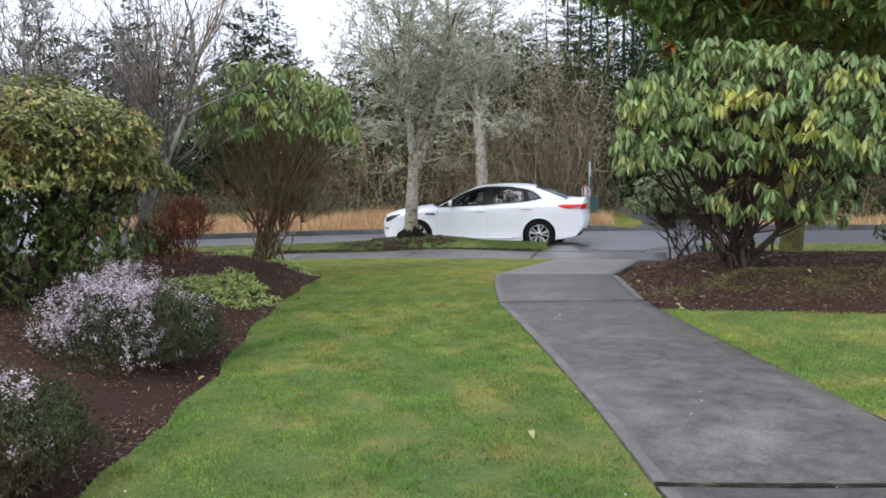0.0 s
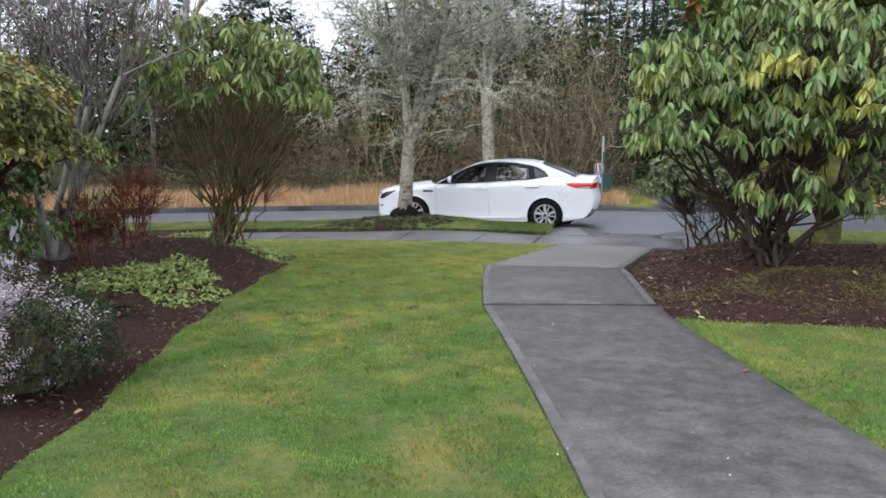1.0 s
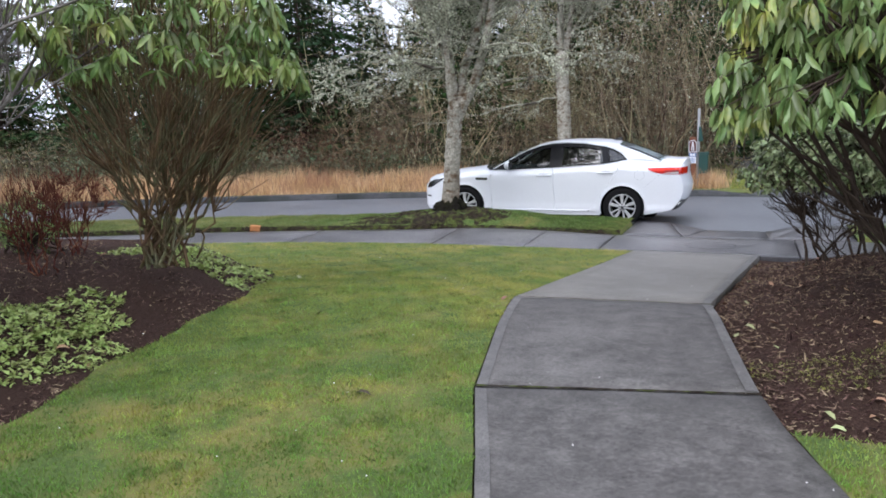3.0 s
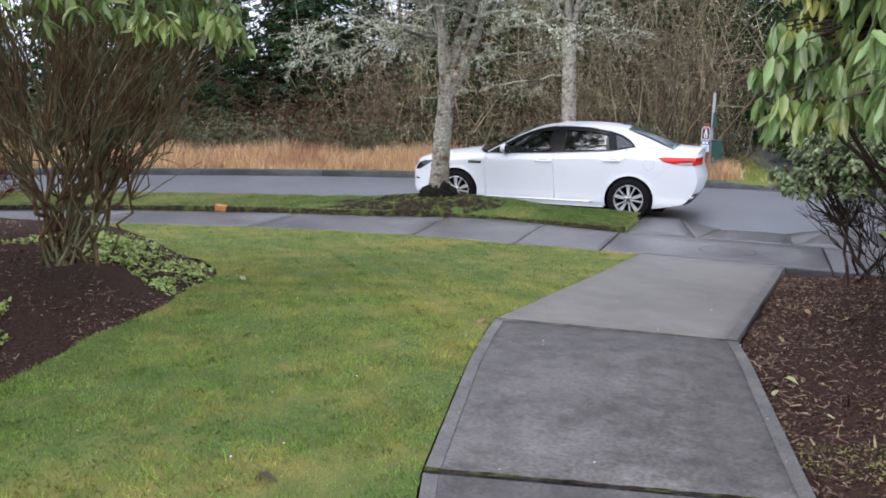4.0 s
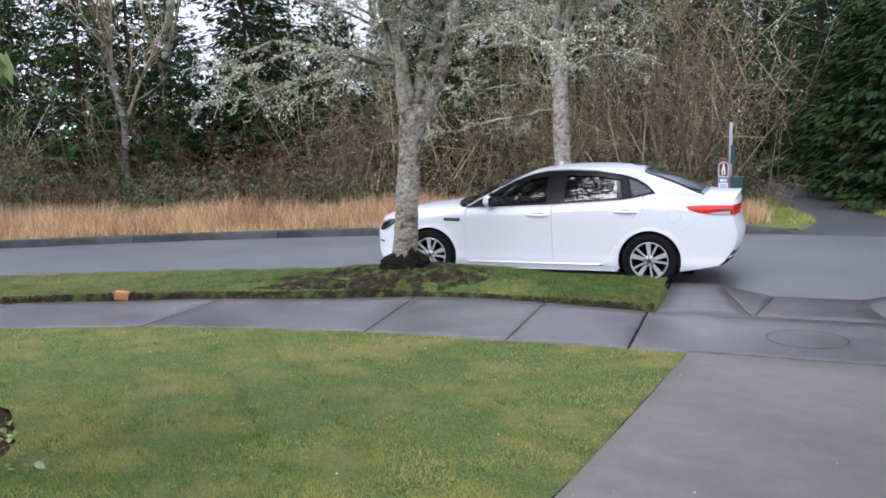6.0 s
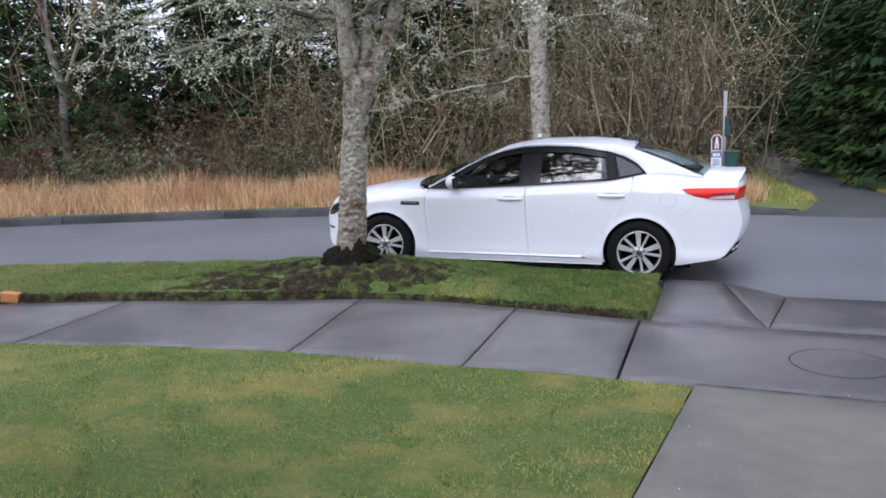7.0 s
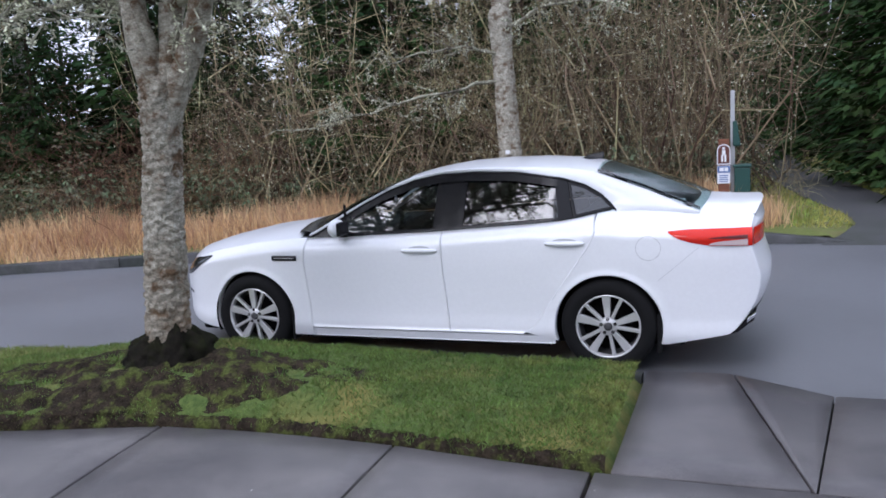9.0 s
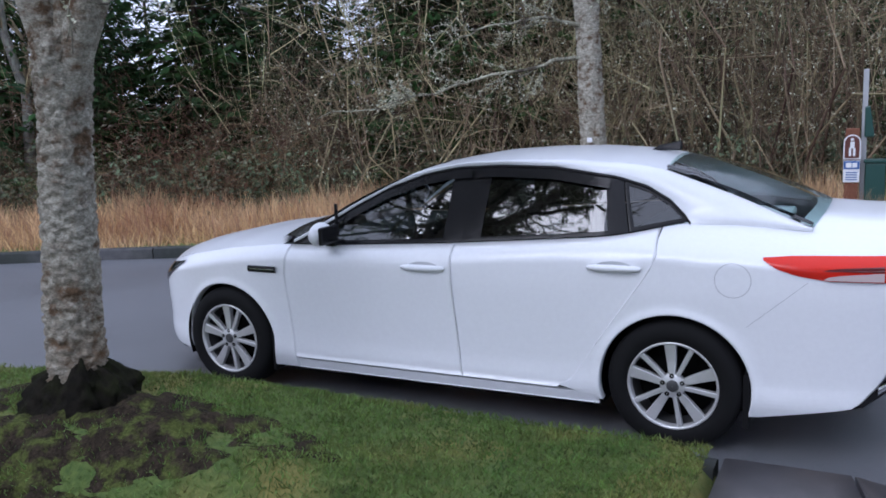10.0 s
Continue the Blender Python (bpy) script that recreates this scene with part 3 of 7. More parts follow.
def glass(name, tint, ior=1.45, rough=0.0):
    m = bpy.data.materials.new(name)
    m.use_nodes = True
    n, l = m.node_tree.nodes, m.node_tree.links
    n.remove(n["Principled BSDF"])
    t, g, f, x = n.new("ShaderNodeBsdfTransparent"), n.new("ShaderNodeBsdfGlossy"), n.new("ShaderNodeFresnel"), n.new("ShaderNodeMixShader")
    t.inputs[0].default_value = (*tint, 1)
    g.inputs["Roughness"].default_value = rough
    f.inputs[0].default_value = ior
    l.new(f.outputs[0], x.inputs[0])
    l.new(t.outputs[0], x.inputs[1])
    l.new(g.outputs[0], x.inputs[2])
    l.new(x.outputs[0], n["Material Output"].inputs[0])
    return m


M_WHITE = paint("white_car_paint", (0.78, 0.795, 0.82), 0.30, coat=0.5, spec=0.35)
M_BLACKTRIM = paint("black_trim", (0.008, 0.008, 0.009), 0.22, spec=0.25)
M_RUBBER = paint("tyre_rubber", (0.008, 0.008, 0.0085), 0.8, spec=0.15)
M_CHROME = paint("chrome", (0.75, 0.75, 0.76), 0.12, metal=1.0)
M_ALLOY = paint("silver_alloy", (0.60, 0.60, 0.60), 0.28, metal=0.45)
# near-black for recesses and gaps, with their shade put into the colour
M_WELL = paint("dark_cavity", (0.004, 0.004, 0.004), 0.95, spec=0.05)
M_SEAT = paint("dark_upholstery", (0.03, 0.03, 0.032), 0.8)
M_TINT = glass("tinted_glass", (0.20, 0.235, 0.235), 2.05)
M_SCREEN = glass("green_tinted_glass", (0.78, 0.92, 0.90), 1.3)
M_REDLENS = paint("red_lens", (0.62, 0.022, 0.010), 0.16, coat=0.15, spec=0.25)
M_DARKLENS = paint("dark_red_lens", (0.10, 0.012, 0.012), 0.08, coat=1.0)
M_CLEARLENS = paint("clear_lens", (0.58, 0.47, 0.46), 0.12, coat=1.0)
M_HEAD = paint("headlight_lens", (0.012, 0.013, 0.015), 0.08, coat=0.2, spec=0.3)
# shelf colour raised so the weakly reflecting rear window looks bright
M_SHELF = paint("brightened_shelf_cloth", (0.60, 0.63, 0.64), 0.8)
# grey for seam lines and for shade painted into the handle cups
M_SHADE = paint("shade_and_seam_grey", (0.45, 0.46, 0.48), 0.4)
M_GREY = paint("grey_plastic", (0.05, 0.05, 0.052), 0.5)

def eased(x, xs, ys, d):
    """A broken line with its corners rounded over a reach d."""
    x = np.asarray(x, float)
    return sum(np.interp(x + d * o, xs, ys) * w for o, w in ((-1, 0.1), (-0.6, 0.2), (-0.2, 0.2), (0.2, 0.2), (0.6, 0.2), (1, 0.1)))


SHX = [-3.70, -3.66, -3.55, -3.40, -3.20, -2.80, -2.4, -2.03, -1.24, -0.29, 0.03, 0.30, 0.56, 0.98, 1.10]
SHZ = [0.66, 0.70, 0.745, 0.795, 0.845, 0.915, 0.955, 0.957, 0.995, 1.060, 1.12, 1.11, 1.085, 1.065, 1.06]


def shoulder_z(x):
    return eased(x, SHX, SHZ, 0.07)


def side_w(x, z):
    """Half the car's width at a place on its flank."""
    x, z = np.asarray(x, float), np.asarray(z, float)
    plan = eased(x, [-3.74, -3.66, -3.58, -3.48, -3.36, -3.22, -3.05, -2.85, -2.4, -1.4, -0.3, 0.4, 0.7, 0.85, 0.95, 1.03, 1.08],
                     [0.46, 0.54, 0.63, 0.725, 0.80, 0.855, 0.892, 0.912, 0.925, 0.93, 0.928, 0.915, 0.885, 0.855, 0.82, 0.77, 0.72], 0.10)
    low = eased(z, [0.15, 0.22, 0.30, 0.36, 0.60, 0.80, 0.90, 1.2], [-0.07, -0.035, -0.014, -0.028, -0.014, 0, -0.004, -0.008], 0.05)
    top = shoulder_z(x)
    amount = np.interp(x, [-3.7, -2.4, -0.4, 0.1, 0.56, 1.0], [0.10, 0.07, 0.08, 0.23, 0.26, 0.22])
    band = np.interp(x, [-3.7, -2.4, -0.4, 0.1, 0.56, 1.0], [0.10, 0.09, 0.09, 0.17, 0.15, 0.12])
    return plan + low - amount * np.clip((z - top + band) / band, 0, 1) ** 1.7


def sill_z(x):
    x = np.asarray(x, float)
    low = np.interp(x, [-3.74, -3.5, -3.2, -2.4, -0.4, 0.4, 0.84, 1.0, 1.06], [0.26, 0.23, 0.21, 0.19, 0.19, 0.215, 0.30, 0.42, 0.50])
    for hub in (0.0, -2.805):
        r = np.clip(0.372 ** 2 - (x - hub) ** 2, 0, None)
        low = np.where(np.abs(x - hub) < 0.372, np.maximum(low, 0.325 + np.sqrt(r)), low)
    return low


def spread(stops, n):
    """n points over each stretch between the stops, closer at its ends."""
    out = []
    for a, b in zip(stops[:-1], stops[1:]):
        t = (1 - np.cos(np.linspace(0, np.pi, n))) / 2
        out.append((a + (b - a) * t)[:-1])
    return np.append(np.concatenate(out), stops[-1])


def flank(name, front, back, stops, parent, s, label="", rows=22, lo=None, hi=None, off=0.0, material=None, thick=0.012):
    """A panel of the flank between two seams given as functions of height; s is -1 for the near side."""
    u = spread(stops, 14)
    v = np.linspace(0, 1, rows)
    U, Vv = np.meshgrid(u, v)
    Z = 0.3 + 0.6 * Vv
    for _ in range(60):
        a, b = front(Z), back(Z)
        X = a + (b - a) * U
        z0 = sill_z(X) if lo is None else lo(X)
        z1 = shoulder_z(X) if hi is None else hi(X)
        Z = 0.75 * Z + 0.25 * (z0 + (z1 - z0) * Vv)
    Yw = side_w(X, Z) + off
    nv, nu = X.shape
    P = np.stack([X, s * Yw, Z], -1).reshape(-1, 3)
    Q = np.stack([X, s * (Yw - thick), Z], -1).reshape(-1, 3)
    F = grid_faces(nu, nv)
    k = nu * nv
    rim = np.concatenate([np.arange(nu), np.arange(2 * nu - 1, k, nu), np.arange(k - 2, k - nu - 1, -1), np.arange(k - 2 * nu, 0, -nu)])
    j = np.roll(rim, -1)
    side = np.stack([rim, j, j + k, rim + k], 1)
    me = mesh(name, np.concatenate([P, Q]), np.concatenate([F, side]), material or M_WHITE, smooth=True)
    ob = put(name, me, parent, label)
    return ob


def arch_panel(name, hub, outline, parent, s, R=0.372, zc=0.325):
    """A panel of the flank with a wheel opening: rays from the hub run from the arch to the outline."""
    O = np.asarray(outline, float)
    d = np.append(0, np.cumsum(np.hypot(*np.diff(O, axis=0).T)))
    k = np.unique(np.round(np.concatenate([np.linspace(0, d[-1], 150), d]), 5))
    ox, oz = np.interp(k, d, O[:, 0]), np.interp(k, d, O[:, 1])
    ang = np.unwrap(np.arctan2(oz - zc, ox - hub))
    ix, iz = hub + R * np.cos(ang), zc + R * np.sin(ang)
    t = np.concatenate([[0, 0.012, 0.03, 0.06], np.linspace(0.1, 0.62, 10), np.linspace(0.66, 1, 18)])[:, None]
    X, Z = ix + (ox - ix) * t, iz + (oz - iz) * t
    away = np.hypot(X - hub, Z - zc) - R
    W = side_w(X, Z) + 0.011 * np.exp(-(away / 0.028) ** 2) * (np.abs(Z - zc) < 0.6)
    P = np.stack([X, s * W, Z], -1)
    lip = np.stack([ix, s * (W[0] - 0.006), iz], -1)
    lip[:, 0] += (hub - ix) * 0.012
    lip[:, 2] += (zc - iz) * 0.012
    turn = lip.copy()
    turn[:, 1] -= s * 0.045
    back = P[-1].copy()
    back[:, 1] -= s * 0.014
    back[:, 2] += 0.012 * (back[:, 2] < 0.5)
    return loft(name, np.concatenate([[turn, lip], P, [back]]), M_WHITE, parent)


def loft(name, rows, material, parent, label=""):
    R = np.asarray(rows, float)
    return put(name, mesh(name, R, grid_faces(R.shape[1], R.shape[0]), material, smooth=True), parent, label)


def lathe(name, profile, material, parent, centre, n=40, label="", smooth=True, outward=-1):
    """A ring turned about the y axis. profile: rows of radius, depth."""
    a = np.arange(n) / n * 2 * np.pi
    pr = np.asarray(profile, float)
    V = np.stack([centre[0] + np.cos(a)[:, None] * pr[None, :, 0], centre[1] + outward * (0 * a[:, None] + pr[None, :, 1]), centre[2] + np.sin(a)[:, None] * pr[None, :, 0]], -1)
    k = len(pr)
    i, j = np.meshgrid(np.arange(n), np.arange(k - 1), indexing="ij")
    F = np.stack([i * k + j, ((i + 1) % n) * k + j, ((i + 1) % n) * k + j + 1, i * k + j + 1], -1).reshape(-1, 4)
    return put(name, mesh(name, V, F, material, smooth=smooth), parent, label)


def boxy(bm, lo, hi, bevel=0.0):
    made = bmesh.ops.create_cube(bm, size=1.0)["verts"]
    for v in made:
        v.co = Vector([lo[i] + (hi[i] - lo[i]) * (v.co[i] + 0.5) for i in range(3)])
    if bevel:
        bmesh.ops.bevel(bm, geom=list({e for v in made for e in v.link_edges}), offset=bevel, segments=2, affect="EDGES", profile=0.6)
    return made


DU_X = [-2.27, -2.06, -1.86, -1.68, -1.46, -1.26, -1.0, -0.68, -0.34, -0.18, -0.06, 0.035]
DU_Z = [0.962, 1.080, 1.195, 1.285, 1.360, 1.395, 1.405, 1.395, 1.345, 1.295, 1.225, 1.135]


def win_top(x):
    return np.interp(x, DU_X, DU_Z)


def win_low(x):
    return shoulder_z(x) + 0.006


def house_w(x, z):
    x, z = np.asarray(x, float), np.asarray(z, float)
    return side_w(np.minimum(x, 0.03), shoulder_z(np.minimum(x, 0.03))) - 0.012 - 0.52 * (z - shoulder_z(x)) - 0.02 * ((z - shoulder_z(x)) / 0.4) ** 2


def pane(name, x0, x1, lo, hi, s, material, parent, off=0.0, slant=(0, 0), n=14, label=""):
    u, v = np.meshgrid(np.linspace(0, 1, n), np.linspace(0, 1, 8))
    a, b = x0 + slant[0] * v, x1 + slant[1] * v
    X = a + (b - a) * u
    Z = lo(X) + (np.maximum(hi(X), lo(X) + 0.002) - lo(X)) * v
    Yw = house_w(X, Z) + off
    return loft(name, np.stack([X, s * Yw, Z], -1), material, parent, label)


def ring_frame(name, outer, inner, s, material, parent, off=0.0, n=14):
    """A frame of the glasshouse between two outlines, each x0, x1, lo, hi, slant."""
    loops = []
    for (x0, x1, lo, hi, sl) in (outer, inner):
        e = np.linspace(0, 1, n)[:-1]
        u = np.concatenate([e, 1 + 0 * e, 1 - e, 0 * e, [0]])
        v = np.concatenate([0 * e, e, 1 + 0 * e, 1 - e, [0]])
        a, b = x0 + sl[0] * v, x1 + sl[1] * v
        X = a + (b - a) * u
        Z = lo(X) + (np.maximum(hi(X), lo(X) + 0.002) - lo(X)) * v
        loops.append((X, Z))
    (X0, Z0), (X1, Z1) = loops
    rows = [np.stack([X, s * (house_w(X, Z) + o), Z], -1) for X, Z, o in ((X0, Z0, off), (0.5 * X0 + 0.5 * X1, 0.5 * Z0 + 0.5 * Z1, off + 0.001), (X1, Z1, off))]
    return loft(name, rows, material, parent)


def roof_mid(x):
    return np.interp(x, [-2.46, -2.0, -1.52, -1.42, -1.2, -0.9, -0.6, -0.35, -0.1, 0.25, 0.62, 0.80, 0.985],
                     [1.005, 1.235, 1.405, 1.428, 1.460, 1.475, 1.474, 1.458, 1.415, 1.285, 1.140, 1.128, 1.132])


def edge_line(t):
    """The line from the foot of the windscreen pillar over the roof's edge to the foot of the rear pillar: x, half width, z."""
    x = np.interp(t, [0, 0.3, 0.4, 0.55, 0.7, 0.8, 1.0], [-2.30, -1.52, -1.2, -0.7, -0.3, -0.1, 0.60])
    z = np.interp(x, [-2.30, -1.9, -1.52, -1.2, -0.9, -0.6, -0.3, -0.1, 0.25, 0.60], [0.975, 1.195, 1.378, 1.428, 1.440, 1.436, 1.410, 1.375, 1.245, 1.095])
    w = np.interp(x, [-2.30, -1.52, -1.0, -0.1, 0.60], [0.80, 0.60, 0.59, 0.565, 0.62])
    return x, w, z


def wheel(parent, x, y, s):
    hub = tagged(new("wheel"), "alloy wheel with a worn black tyre")
    hub.parent = parent
    c = (x, y, 0.333)
    lathe("tyre", [(0.222, 0.0), (0.232, 0.012), (0.27, 0.016), (0.305, 0.010), (0.322, -0.008), (0.332, -0.035), (0.333, -0.17), (0.31, -0.21), (0.22, -0.215)], M_RUBBER, hub, c, 56, outward=s)
    lathe("rim", [(0.224, 0.006), (0.221, 0.010), (0.212, 0.008), (0.208, -0.012), (0.206, -0.03)], M_ALLOY, hub, c, 56, "silver alloy rim", outward=s)
    # barrel and disc get dark materials: shade behind the spokes put into colour
    lathe("rim_barrel", [(0.206, -0.03), (0.198, -0.10), (0.19, -0.2)], M_GREY, hub, c, 40, "inner barrel coloured dark for its shade", outward=s)
    lathe("brake_disc", [(0.19, -0.11), (0.16, -0.09), (0.05, -0.09), (0.002, -0.09)], M_WELL, hub, c, 32, outward=s)
    for k in range(5):
        for turn_, w0, w1, d1 in ((0.0, 0.015, 0.0295, 0.0), (-0.51, 0.010, 0.0125, 0.004)):
            a = math.pi / 2 + 0.06 + k * math.tau / 5 + turn_
            bm = bmesh.new()
            ca, sa = math.cos(a), math.sin(a)
            pts = []
            for r, w, d in ((0.040, w0, 0.002), (0.12, (w0 + w1) / 2, -0.004 + d1), (0.212, w1, 0.002 + d1)):
                for side in (-1, 1):
                    for dd in (d - 0.034, d):
                        pts.append((c[0] + ca * r - sa * w * side, c[1] + s * dd, c[2] + sa * r + ca * w * side))
            vs_ = [bm.verts.new(p) for p in pts]
            for q in (0, 4):
                for a1, b1 in ((0, 1), (1, 3), (3, 2), (2, 0)):
                    bm.faces.new([vs_[q + a1], vs_[q + b1], vs_[q + 4 + b1], vs_[q + 4 + a1]])
            bmesh.ops.recalc_face_normals(bm, faces=bm.faces)
            bmesh.ops.bevel(bm, geom=[e for e in bm.edges if len(e.link_faces) == 2 and e.calc_face_angle(0) > 0.8], offset=0.003, segments=1, affect="EDGES")
            part("spoke", bm, M_ALLOY, hub)
    lathe("hub_plate", [(0.064, -0.03), (0.062, -0.002), (0.056, 0.003), (0.002, 0.003)], M_ALLOY, hub, c, 30, outward=s)
    lathe("hub_cap", [(0.031, 0.0), (0.029, 0.008), (0.024, 0.011), (0.001, 0.012)], M_GREY, hub, c, 24, "dark grey hub cap", outward=s)
    for k in range(5):
        a = math.pi / 2 + 0.06 + k * math.tau / 5
        lathe("wheel_nut", [(0.0125, 0.0), (0.012, 0.0045), (0.006, 0.0046), (0.001, 0.002)], M_WELL, hub, (c[0] + 0.050 * math.cos(a), c[1], c[2] + 0.050 * math.sin(a)), 10, outward=s)
    return hub


def make_car():
    car = tagged(new("car"), "clean white four-door saloon parked at the kerb", "car")
    gap = 0.0013
    seam_f = lambda z: np.interp(z, [0.19, 0.5, 0.77, 0.96], [-2.28, -2.30, -2.32, -2.30])
    seam_m = lambda z: np.interp(z, [0.19, 0.3, 0.7, 1.0], [-1.13, -1.15, -1.18, -1.19])
    seam_r = lambda z: np.interp(z, [0.27, 0.29, 0.31, 0.35, 0.42, 0.55, 0.70, 0.87, 0.94, 0.99, 1.06], [-0.60, -0.555, -0.525, -0.49, -0.445, -0.36, -0.255, -0.135, -0.095, -0.078, -0.088])
    tail = lambda z: np.interp(z, [0.28, 0.40, 0.5, 0.60, 0.69, 0.8, 0.9, 1.0, 1.1], [0.80, 0.90, 0.955, 0.985, 0.99, 0.955, 0.925, 0.93, 0.965])
    nose = lambda z: np.interp(z, [0.2, 0.3, 0.5, 0.62, 0.68, 0.75], [-3.60, -3.66, -3.67, -3.66, -3.64, -3.55])
    sill_top = lambda x: 0.262 + 0 * x
    for s in (-1, 1):
        side = "near" if s < 0 else "far"
        zz = np.linspace(0, 1, 14)
        xx = np.linspace(-2.315, -3.545, 30)
        fline = [(-2.805 + 0.372 * math.cos(-0.37), 0.19)] + [(float(seam_f(0.19 + 0.765 * v)) - gap, 0.19 + 0.765 * v) for v in zz]
        fline += [(x, float(shoulder_z(x)) - 0.001) for x in xx] + [(float(nose(z)), z) for z in np.linspace(0.745, 0.235, 16)] + [(-3.4, 0.215), (-2.805 - 0.372 * math.cos(-0.30), 0.20)]
        fen = arch_panel("fender", -2.805, fline, car, s)
        qline = [(0.372 * math.cos(-0.30), 0.215)] + [(x, float(sill_z(x))) for x in np.linspace(0.40, 0.77, 8)] + [(float(tail(z)), z) for z in np.linspace(0.30, 1.06, 26)]
        qline += [(x, float(shoulder_z(x))) for x in np.linspace(0.935, -0.08, 30)] + [(float(seam_r(z)) + gap, z) for z in np.linspace(1.055, 0.275, 24)] + [(-0.45, 0.24), (-0.372 * math.cos(-0.3), 0.22)]
        quarter_panel = arch_panel("rear_quarter", 0.0, qline, car, s)
        fdoor = flank("door", lambda z: seam_f(z) + gap, lambda z: seam_m(z) - gap, [0, 1], car, s, lo=sill_top, hi=lambda x: shoulder_z(x))
        rdoor = flank("door", lambda z: seam_m(z) + gap, lambda z: seam_r(z) - gap, [0, 1], car, s, lo=lambda x: np.maximum(sill_top(x), sill_z(x)), hi=lambda x: shoulder_z(x))
        flank("rocker_panel", lambda z: seam_f(z) + gap, lambda z: -0.375 + 0 * z, [0, 1], car, s, hi=lambda x: sill_top(x) - 0.004, rows=6)
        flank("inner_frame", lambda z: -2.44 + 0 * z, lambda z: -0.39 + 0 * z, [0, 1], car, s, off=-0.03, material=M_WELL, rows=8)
        # door handles
        for door, x0, x1, z0 in ((fdoor, -1.49, -1.22, 0.868), (rdoor, -0.42, -0.15, 0.916)):
            xs_ = np.linspace(x0, x1, 12)
            prof = [(0.000, -0.017), (0.024, -0.015), (0.034, 0.0), (0.024, 0.015), (0.000, 0.017)]
            rows = []
            for i, x in enumerate(xs_):
                e = math.sin(math.pi * i / 11) ** 0.35
                rows.append([(x, s * (side_w(x, z0) + 0.002 + o * (0.35 + 0.65 * e)), z0 + h * (0.5 + 0.5 * e)) for o, h in prof])
            loft("handle", rows, M_WHITE, door, "white door handle with a bright edge")
            # flush grey patch paints the shade of the hollow behind the handle
            cup = [[(x, s * (side_w(x, z0 + h) + 0.0015), z0 + h) for h in np.linspace(-0.004, 0.034, 4) * math.sin(math.pi * (0.06 + 0.88 * i / 11)) ** 0.4] for i, x in enumerate(np.linspace(x0 + 0.05, x1 - 0.05, 12))]
            loft("handle_cup", cup, M_SHADE, door)
        # window panes and the black frames round them
        lo2, hi2, hi3 = lambda x: win_low(x) + 0.020, lambda x: win_top(x) - 0.030, lambda x: win_top(x) - 0.024
        f_in = (-2.10, -1.275, lo2, hi2, (0, 0.0))
        r_in = (-1.045, -0.345, lo2, hi2, (0.005, -0.04))
        q_in = (-0.222, 0.002, lo2, hi3, (-0.05, -0.004))
        ring_frame("window_frame", (-2.26, -1.155, win_low, win_top, (0, 0)), f_in, s, M_BLACKTRIM, fdoor)
        ring_frame("window_frame", (-1.155, -0.245, win_low, win_top, (0, -0.055)), r_in, s, M_BLACKTRIM, rdoor)
        quarter = ring_frame("window_frame", (-0.240, 0.034, win_low, win_top, (-0.055, 0)), q_in, s, M_BLACKTRIM, car)
        for p_, (x0, x1, lo_, hi_, sl_) in ((fdoor, f_in), (rdoor, r_in), (quarter, q_in)):
            pane("window_glass", x0 - 0.008, x1 + 0.008, lambda x: win_low(x) + 0.014, lambda x: win_top(x) - 0.018, s, M_TINT, p_, off=-0.004, slant=sl_, label="tinted glass")
        bm = bmesh.new()
        boxy(bm, (-2.0, s * 0.80 - 0.01, 0.98), (-1.985, s * 0.80 + 0.01, 1.20), 0.004)
        part("window_post", bm, M_BLACKTRIM, fdoor)
        # wind deflectors along the top of the side windows
        for door, x0, x1 in ((fdoor, -1.95, -1.16), (rdoor, -1.14, -0.36)):
            pane("wind_deflector", x0, x1, lambda x: win_top(x) - 0.058, lambda x: win_top(x) - 0.012, s, M_BLACKTRIM, door, off=0.016)
        # pillars and roof edge
        t = np.linspace(0, 1, 60)
        ex, ew, ez = edge_line(t)
        lx = np.interp(t, [0, 0.3, 0.4, 0.55, 0.7, 0.8, 0.93, 1.0], [-2.28, -1.55, -1.2, -0.7, -0.3, -0.1, 0.03, 0.6])
        lz = np.where(lx < 0.034, win_top(lx), shoulder_z(lx) - 0.003)
        lw = np.where(lx < 0.034, house_w(lx, lz), side_w(lx, lz))
        rows = []
        for f_ in np.linspace(0, 1, 7):
            bow = 0.022 * math.sin(math.pi * f_)
            rows.append(np.stack([lx + (ex - lx) * f_, s * (lw + (ew - lw) * f_ + bow), lz + (ez - lz) * f_ + bow * 0.5], -1))
        loft("roof_rail", rows, M_WHITE, car)
        rows = [np.stack([lx, s * (lw + o), lz + h], -1)[t < 0.94] for o, h in ((0.002, -0.012), (0.010, -0.006), (0.010, 0.004), (0.001, 0.008))]
        loft("window_trim", rows, M_BLACKTRIM, car, "black window trim")
        # mirror
        bm = bmesh.new()
        bmesh.ops.create_uvsphere(bm, u_segments=20, v_segments=12, radius=1.0)
        for v in bm.verts:
            q = v.co.copy()
            back = max(0.0, q.x)
            v.co = Vector((-1.975 + q.x * (0.062 if q.x < 0 else 0.05), s * (0.985 + 0.105 * q.y * (1 - 0.1 * back)), 1.045 + q.z * 0.072 * (1 - 0.25 * max(0, q.y * s))))
        shell = part("wing_mirror", bm, M_WHITE, car, "white wing mirror with dark base", smooth=True)
        bm = bmesh.new()
        boxy(bm, (-1.945, s * 0.985 - 0.085, 0.99), (-1.918, s * 0.985 + 0.085, 1.095), 0.012)
        part("mirror_glass", bm, M_BLACKTRIM, shell)
        bm = bmesh.new()
